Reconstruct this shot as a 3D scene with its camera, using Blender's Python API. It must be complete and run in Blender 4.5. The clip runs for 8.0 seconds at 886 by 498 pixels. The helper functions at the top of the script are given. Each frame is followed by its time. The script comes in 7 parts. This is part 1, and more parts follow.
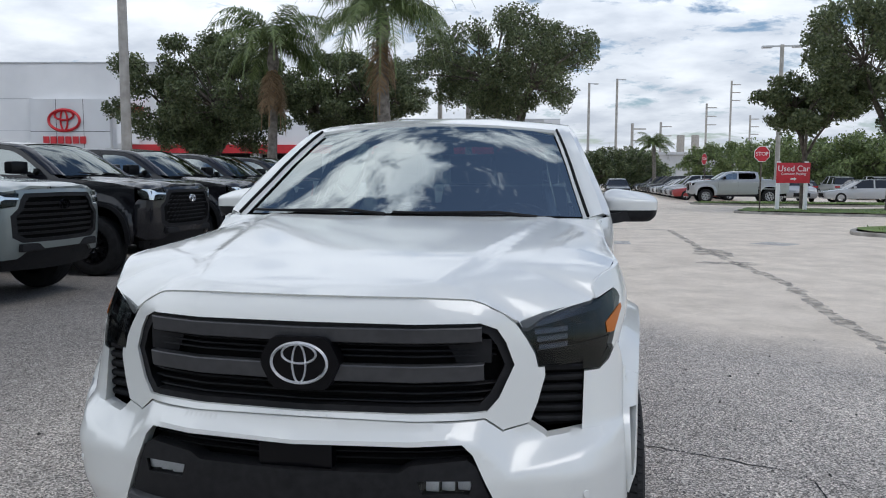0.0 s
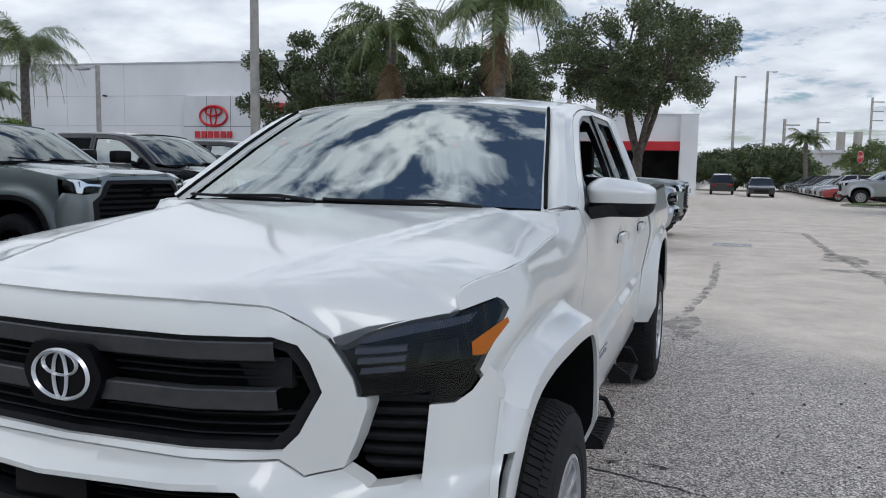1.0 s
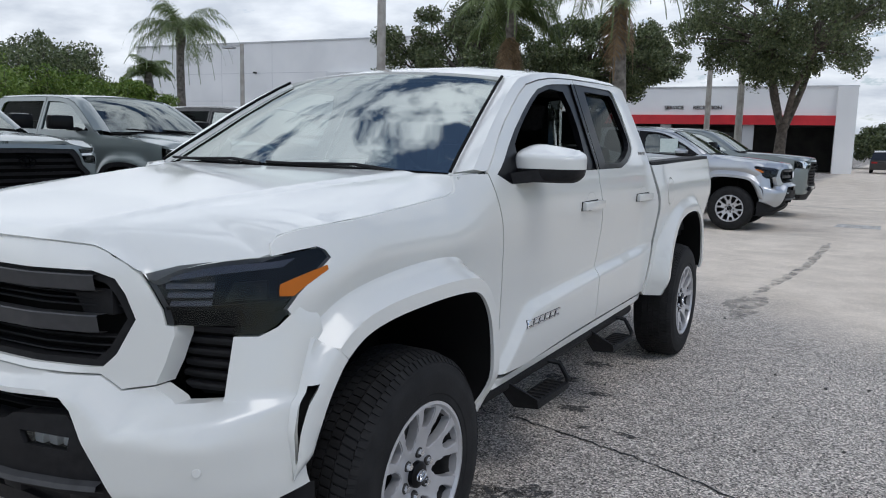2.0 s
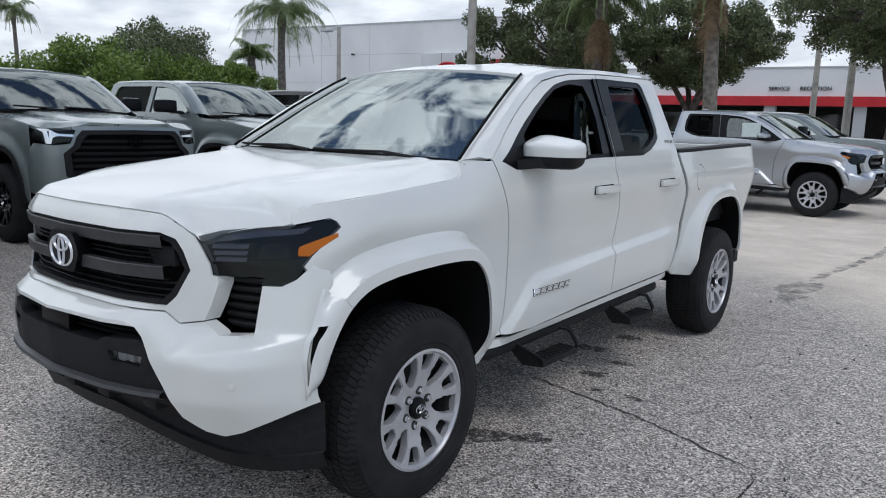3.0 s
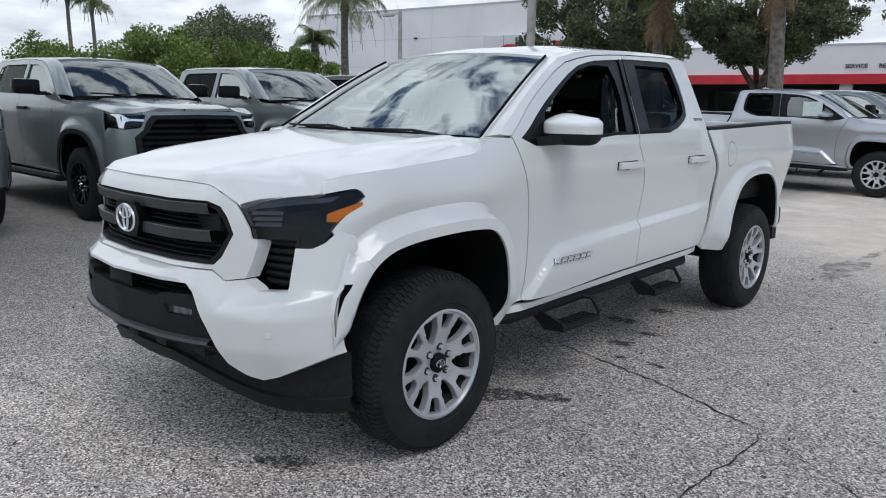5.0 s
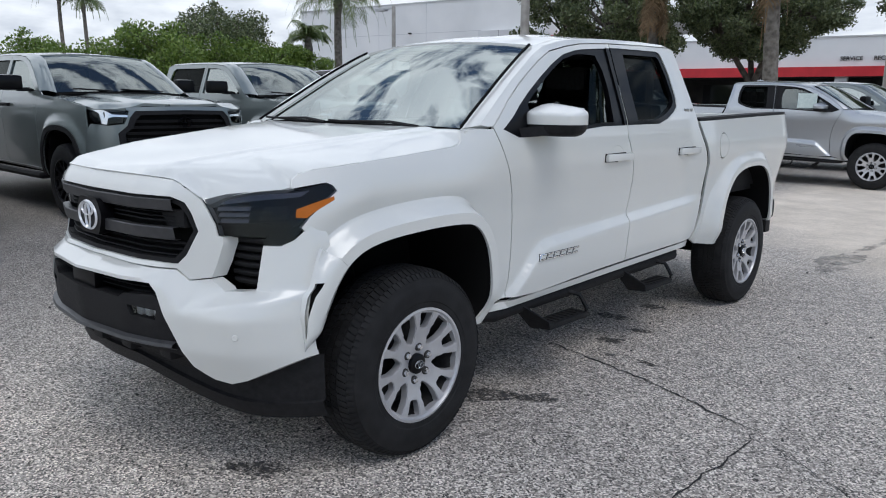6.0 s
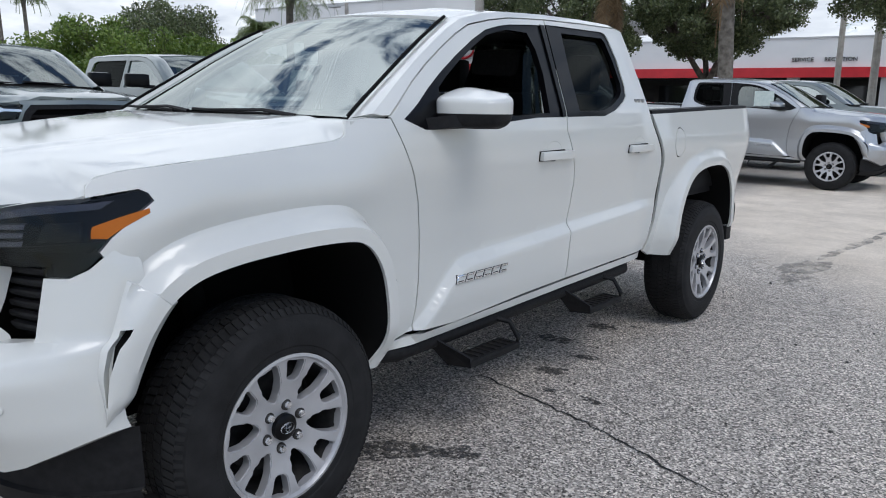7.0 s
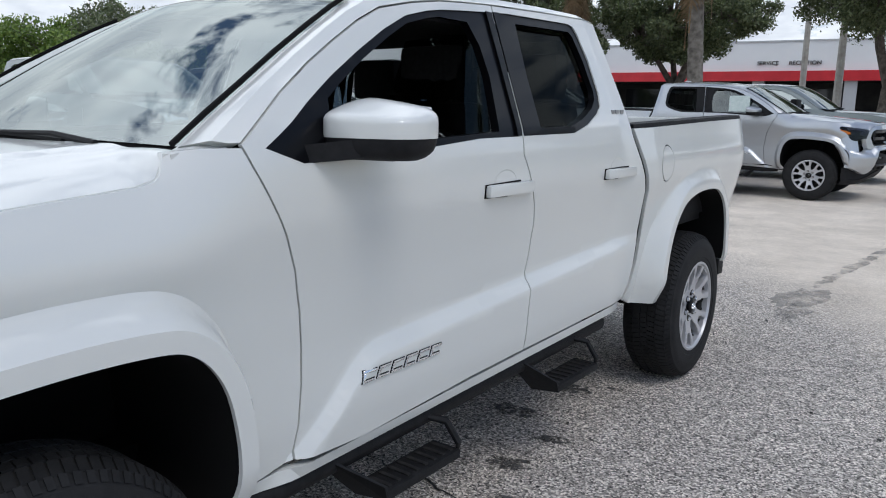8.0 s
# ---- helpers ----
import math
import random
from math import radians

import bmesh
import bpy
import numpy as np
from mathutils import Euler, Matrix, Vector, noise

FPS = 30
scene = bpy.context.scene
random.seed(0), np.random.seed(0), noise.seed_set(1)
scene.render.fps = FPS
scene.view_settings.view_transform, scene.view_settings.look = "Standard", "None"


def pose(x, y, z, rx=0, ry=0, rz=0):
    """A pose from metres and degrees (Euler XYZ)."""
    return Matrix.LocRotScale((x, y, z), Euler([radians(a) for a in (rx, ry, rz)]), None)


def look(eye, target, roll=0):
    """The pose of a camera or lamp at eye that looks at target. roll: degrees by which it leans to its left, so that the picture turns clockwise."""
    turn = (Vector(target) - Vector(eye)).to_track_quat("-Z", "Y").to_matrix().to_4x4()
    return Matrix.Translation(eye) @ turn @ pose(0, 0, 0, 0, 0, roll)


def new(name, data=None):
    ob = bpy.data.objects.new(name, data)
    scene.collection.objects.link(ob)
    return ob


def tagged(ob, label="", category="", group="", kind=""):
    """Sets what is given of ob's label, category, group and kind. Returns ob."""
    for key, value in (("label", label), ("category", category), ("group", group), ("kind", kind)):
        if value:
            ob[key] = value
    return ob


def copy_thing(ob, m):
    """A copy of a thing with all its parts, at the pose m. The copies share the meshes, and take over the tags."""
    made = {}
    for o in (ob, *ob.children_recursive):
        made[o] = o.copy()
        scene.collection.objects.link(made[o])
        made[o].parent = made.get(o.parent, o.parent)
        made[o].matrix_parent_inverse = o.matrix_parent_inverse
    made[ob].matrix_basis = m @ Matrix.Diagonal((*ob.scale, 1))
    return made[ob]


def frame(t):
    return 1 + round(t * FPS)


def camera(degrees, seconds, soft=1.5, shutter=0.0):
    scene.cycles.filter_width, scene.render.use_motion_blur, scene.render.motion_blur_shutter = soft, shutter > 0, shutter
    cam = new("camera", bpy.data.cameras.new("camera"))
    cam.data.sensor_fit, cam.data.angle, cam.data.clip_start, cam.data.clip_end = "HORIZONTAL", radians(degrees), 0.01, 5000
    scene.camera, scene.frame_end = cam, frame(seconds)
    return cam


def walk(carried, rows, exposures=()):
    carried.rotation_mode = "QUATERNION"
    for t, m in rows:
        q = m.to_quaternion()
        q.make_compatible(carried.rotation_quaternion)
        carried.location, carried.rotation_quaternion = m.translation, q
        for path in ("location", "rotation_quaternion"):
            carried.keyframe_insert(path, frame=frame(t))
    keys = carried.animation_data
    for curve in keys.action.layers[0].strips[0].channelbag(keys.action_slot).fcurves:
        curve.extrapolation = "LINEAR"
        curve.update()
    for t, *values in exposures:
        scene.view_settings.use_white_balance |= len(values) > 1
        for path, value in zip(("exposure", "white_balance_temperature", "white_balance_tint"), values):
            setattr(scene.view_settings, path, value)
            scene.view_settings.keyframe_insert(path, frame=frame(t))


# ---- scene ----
cam = camera(61.0, 8.0, 1.05)
PATH = [
    (0, (0.699, -2.728, 1.470), (0.355, -0.768, 1.282), 0.2),
    (0.5, (1.037, -2.441, 1.468), (0.539, -0.512, 1.287), 0.5),
    (1, (1.309, -2.082, 1.428), (0.62, -0.215, 1.227), 0.9),
    (1.2, (1.462, -1.965, 1.44), (0.695, -0.129, 1.23), 0.7),
    (1.75, (1.905, -1.868, 1.420), (0.962, -0.122, 1.165), 1.1),
    (2.3, (2.307, -1.961, 1.401), (1.219, -0.308, 1.111), 1.4),
    (2.5, (2.417, -2.021, 1.427), (1.285, -0.401, 1.124), 1.5),
    (3, (2.653, -2.107, 1.459), (1.439, -0.552, 1.13), 1.6),
    (3.5, (2.899, -2.184, 1.453), (1.631, -0.675, 1.113), 1.5),
    (4, (2.965, -2.21, 1.451), (1.658, -0.739, 1.096), 1.4),
    (4.5, (2.97, -2.212, 1.451), (1.635, -0.768, 1.085), 1.1),
    (6, (2.938, -2.063, 1.426), (1.61, -0.618, 1.04), 0.6),
    (6.5, (2.766, -1.744, 1.404), (1.471, -0.27, 1.015), 0.7),
    (7, (2.647, -1.357, 1.367), (1.397, 0.156, 0.983), 0.8),
    (7.5, (2.489, -0.943, 1.379), (1.282, 0.608, 1.007), 0.6),
    (8, (2.194, -0.512, 1.404), (1.005, 1.052, 1.03), 0.7),
]
walk(cam, [(t, look(eye, target, roll)) for t, eye, target, roll in PATH], [(0, 0.03, 6080, 10), (1.2, -0.10, 6080, 10), (2.3, 0.02, 6080, 10), (3, 0.05, 6080, 10), (6, 0.11, 6080, 10), (8, 0.16, 6080, 10)])

# ---- light ----
SUN_EL, SUN_AZ = radians(58), radians(112)      # azimuth clockwise from +y
world = bpy.data.worlds.new("sky")
scene.world = world
world.use_nodes = True
wn, wl = world.node_tree.nodes, world.node_tree.links
wn.clear()
w_out = wn.new("ShaderNodeOutputWorld")
w_bg = wn.new("ShaderNodeBackground")
w_sky = wn.new("ShaderNodeTexSky")
w_sky.sky_type = "NISHITA"
w_sky.sun_disc = False
w_sky.sun_elevation, w_sky.sun_rotation = SUN_EL, SUN_AZ
w_sky.air_density, w_sky.dust_density, w_sky.ozone_density = 1.0, 1.0, 1.0
w_co = wn.new("ShaderNodeTexCoord")
w_sep = wn.new("ShaderNodeSeparateXYZ")
wl.new(w_co.outputs["Generated"], w_sep.inputs[0])
# clouds lie on a flat layer: direction divided by its height
w_h = wn.new("ShaderNodeMath"); w_h.operation = "MAXIMUM"; w_h.inputs[1].default_value = 0.0
wl.new(w_sep.outputs["Z"], w_h.inputs[0])
w_h2 = wn.new("ShaderNodeMath"); w_h2.operation = "ADD"; w_h2.inputs[1].default_value = 0.24
wl.new(w_h.outputs[0], w_h2.inputs[0])
w_div = wn.new("ShaderNodeVectorMath"); w_div.operation = "DIVIDE"
w_cmb = wn.new("ShaderNodeCombineXYZ")
for k in range(3):
    wl.new(w_h2.outputs[0], w_cmb.inputs[k])
wl.new(w_co.outputs["Generated"], w_div.inputs[0])
wl.new(w_cmb.outputs[0], w_div.inputs[1])
w_map = wn.new("ShaderNodeMapping")
w_map.inputs["Location"].default_value = (3.1, 1.7, 0.4)
w_map.inputs["Scale"].default_value = (1.0, 1.15, 1.0)
wl.new(w_div.outputs[0], w_map.inputs[0])
w_n = wn.new("ShaderNodeTexNoise")
w_n.inputs["Scale"].default_value = 4.6
w_n.inputs["Detail"].default_value = 8.0
w_n.inputs["Roughness"].default_value = 0.60
w_n.inputs["Distortion"].default_value = 0.25
wl.new(w_map.outputs[0], w_n.inputs["Vector"])
# thicker towards the horizon, broken overhead
w_cov = wn.new("ShaderNodeMath"); w_cov.operation = "MULTIPLY_ADD"
w_cov.inputs[1].default_value, w_cov.inputs[2].default_value = -0.27, 0.165
wl.new(w_h.outputs[0], w_cov.inputs[0])
w_bank = wn.new("ShaderNodeMath"); w_bank.operation = "MULTIPLY_ADD"     # a cloud bank to the west
w_bank.inputs[1].default_value = -0.17
wl.new(w_sep.outputs["X"], w_bank.inputs[0])
wl.new(w_cov.outputs[0], w_bank.inputs[2])
w_add = wn.new("ShaderNodeMath"); w_add.operation = "ADD"
wl.new(w_n.outputs["Fac"], w_add.inputs[0])
wl.new(w_bank.outputs[0], w_add.inputs[1])
w_r = wn.new("ShaderNodeValToRGB")
w_r.color_ramp.elements[0].position, w_r.color_ramp.elements[1].position = 0.475, 0.575
w_r.color_ramp.elements[0].color = (0, 0, 0, 1)
w_r.color_ramp.elements[1].color = (1, 1, 1, 1)
wl.new(w_add.outputs[0], w_r.inputs[0])
w_n2 = wn.new("ShaderNodeTexNoise")
w_n2.inputs["Scale"].default_value = 4.2
w_n2.inputs["Detail"].default_value = 6.0
wl.new(w_map.outputs[0], w_n2.inputs["Vector"])
w_cc = wn.new("ShaderNodeValToRGB")
w_cc.color_ramp.elements[0].position, w_cc.color_ramp.elements[1].position = 0.34, 0.66
w_cc.color_ramp.elements[0].color = (8.6, 9.1, 9.8, 1)
w_cc.color_ramp.elements[1].color = (13.0, 13.3, 13.5, 1)
wl.new(w_n2.outputs["Fac"], w_cc.inputs[0])
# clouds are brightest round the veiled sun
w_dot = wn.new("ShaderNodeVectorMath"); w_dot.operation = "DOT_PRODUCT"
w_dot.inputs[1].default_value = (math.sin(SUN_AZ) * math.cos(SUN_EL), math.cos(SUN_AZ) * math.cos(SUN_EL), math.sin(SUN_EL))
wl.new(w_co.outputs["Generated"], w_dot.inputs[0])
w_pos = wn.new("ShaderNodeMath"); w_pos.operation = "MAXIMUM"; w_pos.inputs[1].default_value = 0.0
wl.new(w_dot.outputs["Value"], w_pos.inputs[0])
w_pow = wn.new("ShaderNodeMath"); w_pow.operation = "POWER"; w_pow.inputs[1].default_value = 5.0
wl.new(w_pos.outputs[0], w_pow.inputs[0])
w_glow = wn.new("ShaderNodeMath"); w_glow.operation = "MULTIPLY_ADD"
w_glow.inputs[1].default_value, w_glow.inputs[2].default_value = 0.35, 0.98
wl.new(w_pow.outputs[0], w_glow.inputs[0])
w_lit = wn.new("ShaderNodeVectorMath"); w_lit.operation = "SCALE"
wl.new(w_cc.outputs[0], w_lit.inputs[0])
# an overcast sky is about half as bright at the horizon as overhead
w_up = wn.new("ShaderNodeMath"); w_up.operation = "MULTIPLY_ADD"
w_up.inputs[1].default_value, w_up.inputs[2].default_value = 0.80, 0.62
wl.new(w_h.outputs[0], w_up.inputs[0])
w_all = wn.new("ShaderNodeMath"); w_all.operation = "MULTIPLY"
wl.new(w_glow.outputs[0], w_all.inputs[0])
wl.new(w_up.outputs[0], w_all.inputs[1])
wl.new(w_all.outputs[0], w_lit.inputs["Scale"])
w_mix = wn.new("ShaderNodeMix"); w_mix.data_type = "RGBA"
wl.new(w_r.outputs[0], w_mix.inputs["Factor"])
wl.new(w_sky.outputs[0], w_mix.inputs["A"])
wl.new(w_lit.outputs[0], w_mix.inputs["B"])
w_bg.inputs["Strength"].default_value = 0.103
wl.new(w_mix.outputs["Result"], w_bg.inputs["Color"])
wl.new(w_bg.outputs[0], w_out.inputs["Surface"])

sun = new("sun", bpy.data.lights.new("sun", "SUN"))
sun.data.energy, sun.data.angle, sun.data.color = 0.95, radians(30), (1.0, 0.95, 0.87)
sun.matrix_world = look((0, 0, 30), (-30 * math.sin(SUN_AZ) / math.tan(SUN_EL), -30 * math.cos(SUN_AZ) / math.tan(SUN_EL), 0))

# ---- materials ----
def shader(name, color=(0.5, 0.5, 0.5), rough=0.5, metal=0.0, spec=0.5, coat=0.0, coat_rough=0.03):
    m = bpy.data.materials.new(name)
    m.use_nodes = True
    b = m.node_tree.nodes["Principled BSDF"]
    b.inputs["Base Color"].default_value = (*color, 1)
    b.inputs["Roughness"].default_value = rough
    b.inputs["Metallic"].default_value = metal
    b.inputs["Specular IOR Level"].default_value = spec
    b.inputs["Coat Weight"].default_value = coat
    b.inputs["Coat Roughness"].default_value = coat_rough
    return m


def node(m, kind, **settings):
    n = m.node_tree.nodes.new(kind)
    for key, value in settings.items():
        n.inputs[key].default_value = value
    return n


def link(m, a, b):
    m.node_tree.links.new(a, b)


def grain(m, scale, low, high, detail=4.0, rough_span=None, bump=0.0, bump_scale=None):
    """Varies the base colour between low and high with object-space noise, and optionally roughness and relief."""
    b = m.node_tree.nodes["Principled BSDF"]
    co = node(m, "ShaderNodeTexCoord")
    n = node(m, "ShaderNodeTexNoise", Scale=scale, Detail=detail)
    link(m, co.outputs["Object"], n.inputs["Vector"])
    r = node(m, "ShaderNodeValToRGB")
    r.color_ramp.elements[0].position, r.color_ramp.elements[1].position = 0.32, 0.68
    r.color_ramp.elements[0].color, r.color_ramp.elements[1].color = (*low, 1), (*high, 1)
    link(m, n.outputs["Fac"], r.inputs[0])
    link(m, r.outputs[0], b.inputs["Base Color"])
    if rough_span:
        mr = node(m, "ShaderNodeMapRange")
        mr.inputs["To Min"].default_value, mr.inputs["To Max"].default_value = rough_span
        link(m, n.outputs["Fac"], mr.inputs["Value"])
        link(m, mr.outputs[0], b.inputs["Roughness"])
    if bump:
        n2 = node(m, "ShaderNodeTexNoise", Scale=bump_scale or scale * 6, Detail=3.0)
        link(m, co.outputs["Object"], n2.inputs["Vector"])
        bp = node(m, "ShaderNodeBump", Strength=bump, Distance=0.02)
        link(m, n2.outputs["Fac"], bp.inputs["Height"])
        link(m, bp.outputs[0], b.inputs["Normal"])
    return m


def car_paint(name, color, flake=0.0, metal=0.0):
    m = shader(name, color, 0.38, metal, 0.5, 1.0, 0.02)
    b = m.node_tree.nodes["Principled BSDF"]
    co = node(m, "ShaderNodeTexCoord")
    n = node(m, "ShaderNodeTexNoise", Scale=2.2, Detail=5.0)
    link(m, co.outputs["Object"], n.inputs["Vector"])
    mr = node(m, "ShaderNodeMapRange")
    mr.inputs["To Min"].default_value, mr.inputs["To Max"].default_value = 0.30, 0.46
    link(m, n.outputs["Fac"], mr.inputs["Value"])
    link(m, mr.outputs[0], b.inputs["Roughness"])
    mr2 = node(m, "ShaderNodeMapRange")
    mr2.inputs["To Min"].default_value, mr2.inputs["To Max"].default_value = 0.05, 0.10
    link(m, n.outputs["Fac"], mr2.inputs["Value"])
    link(m, mr2.outputs[0], b.inputs["Coat Roughness"])
    if flake:
        n2 = node(m, "ShaderNodeTexVoronoi", Scale=900.0)
        link(m, co.outputs["Object"], n2.inputs["Vector"])
        mx = node(m, "ShaderNodeMix")
        mx.data_type = "RGBA"
        mx.inputs["A"].default_value = (*[c * (1 - flake) for c in color], 1)
        mx.inputs["B"].default_value = (*[min(1, c * (1 + flake)) for c in color], 1)
        link(m, n2.outputs["Color"], mx.inputs["Factor"])
        link(m, mx.outputs["Result"], b.inputs["Base Color"])
    return m


def glass(name, tint=(0.6, 0.65, 0.63), clear=0.8, ior=1.6):
    """A thin pane: tinted see-through with a glossy face."""
    m = bpy.data.materials.new(name)
    m.use_nodes = True
    t = m.node_tree
    t.nodes.remove(t.nodes["Principled BSDF"])
    out = t.nodes["Material Output"]
    tr = t.nodes.new("ShaderNodeBsdfTransparent")
    tr.inputs[0].default_value = (*[c * clear for c in tint], 1)
    gl = t.nodes.new("ShaderNodeBsdfGlossy")
    gl.inputs["Roughness"].default_value = 0.015
    gl.inputs["Color"].default_value = (0.94, 1.0, 0.97, 1)
    fr = t.nodes.new("ShaderNodeFresnel")
    fr.inputs["IOR"].default_value = ior
    mx = t.nodes.new("ShaderNodeMixShader")
    t.links.new(fr.outputs[0], mx.inputs[0])
    t.links.new(tr.outputs[0], mx.inputs[1])
    t.links.new(gl.outputs[0], mx.inputs[2])
    t.links.new(mx.outputs[0], out.inputs["Surface"])
    return m


WHITE = car_paint("white_paint", (0.672, 0.680, 0.648))
SILVER = car_paint("silver_paint", (0.46, 0.475, 0.49), 0.12, 0.85)
LUNAR = car_paint("grey_green_paint", (0.19, 0.22, 0.215), 0.10, 0.55)
BLACKP = car_paint("black_paint", (0.006, 0.006, 0.008), 0.1)
BLACKP.node_tree.nodes["Principled BSDF"].inputs["Specular IOR Level"].default_value = 0.08
BLACKP.node_tree.nodes["Principled BSDF"].inputs["Coat Weight"].default_value = 1.0
FARPAINT = [car_paint("far_paint_" + n, c, 0.05, 0.1) for n, c in (("white", (0.7, 0.7, 0.7)), ("silver", (0.42, 0.43, 0.44)), ("grey", (0.12, 0.125, 0.13)), ("black", (0.015, 0.015, 0.017)), ("red", (0.32, 0.02, 0.02)))]
PLASTIC = grain(shader("black_plastic", (0.018, 0.018, 0.019), 0.55, 0.0, 0.2), 40, (0.008, 0.008, 0.009), (0.016, 0.016, 0.017), rough_span=(0.5, 0.7), bump=0.12, bump_scale=500)
GREYBAR = grain(shader("grey_grille_paint", (0.045, 0.046, 0.049), 0.36, 0.3), 30, (0.042, 0.043, 0.046), (0.060, 0.061, 0.064))
GLOSSBLACK = shader("gloss_black", (0.003, 0.003, 0.004), 0.3, 0.0, 0.12, 0.12)
# near black: shade painted into recesses and underbody; also joints, seals, glass border
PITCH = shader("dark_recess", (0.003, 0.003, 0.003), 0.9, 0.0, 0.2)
RUBBER = grain(shader("tyre_rubber", (0.02, 0.02, 0.021), 0.72, 0.0, 0.25), 14, (0.009, 0.009, 0.0095), (0.020, 0.020, 0.0205), rough_span=(0.65, 0.85), bump=0.1, bump_scale=180)
ALLOY = grain(shader("alloy", (0.5, 0.5, 0.51), 0.4, 0.45), 8, (0.46, 0.46, 0.47), (0.56, 0.56, 0.57), rough_span=(0.3, 0.45))
CHROME = shader("chrome", (0.78, 0.79, 0.80), 0.16, 0.9)
SATIN = shader("satin_chrome", (0.70, 0.71, 0.72), 0.30, 0.45)
REFLECTOR = shader("lamp_reflector", (0.34, 0.34, 0.36), 0.22, 0.85)
# dark metal; on wheel barrels and lug discs its darkness is painted shade
DULLSHADE = grain(shader("dull_or_shaded_metal", (0.03, 0.03, 0.03), 0.6, 0.4, 0.3), 20, (0.014, 0.014, 0.015), (0.05, 0.048, 0.046))
STEEL = grain(shader("bright_steel", (0.5, 0.5, 0.5), 0.35, 0.9), 20, (0.3, 0.3, 0.3), (0.55, 0.55, 0.55))
GLASS = glass("window_glass", (0.5, 0.6, 0.56), 0.5, 3.9)
TINT = glass("tinted_glass", (0.12, 0.13, 0.13), 0.9, 1.10)
DARKGLASS = glass("truck_glass", (0.42, 0.50, 0.50), 0.5, 2.1)
REARGLASS = glass("rear_glass", (0.72, 0.76, 0.74), 0.9, 1.3)
LENS = glass("smoked_lens", (0.46, 0.46, 0.48), 0.9, 1.38)
CLEARLENS = glass("clear_lens", (0.9, 0.92, 0.94), 0.95)
AMBER = shader("amber_reflector", (0.42, 0.115, 0.004), 0.35, 0.0, 0.25)
REDLENS = shader("red_lens", (0.3, 0.01, 0.01), 0.15)
CABIN = grain(shader("cabin_trim", (0.02, 0.02, 0.021), 0.7), 20, (0.008, 0.008, 0.009), (0.016, 0.016, 0.017))
SEATCLOTH = grain(shader("seat_cloth", (0.03, 0.03, 0.032), 0.85), 60, (0.012, 0.012, 0.013), (0.026, 0.026, 0.028))
WRAP = glass("plastic_wrap", (0.85, 0.87, 0.88), 0.9, 2.3)
PAPER = grain(shader("sticker_paper", (0.62, 0.72, 0.68), 0.6), 30, (0.58, 0.68, 0.64), (0.7, 0.78, 0.74))


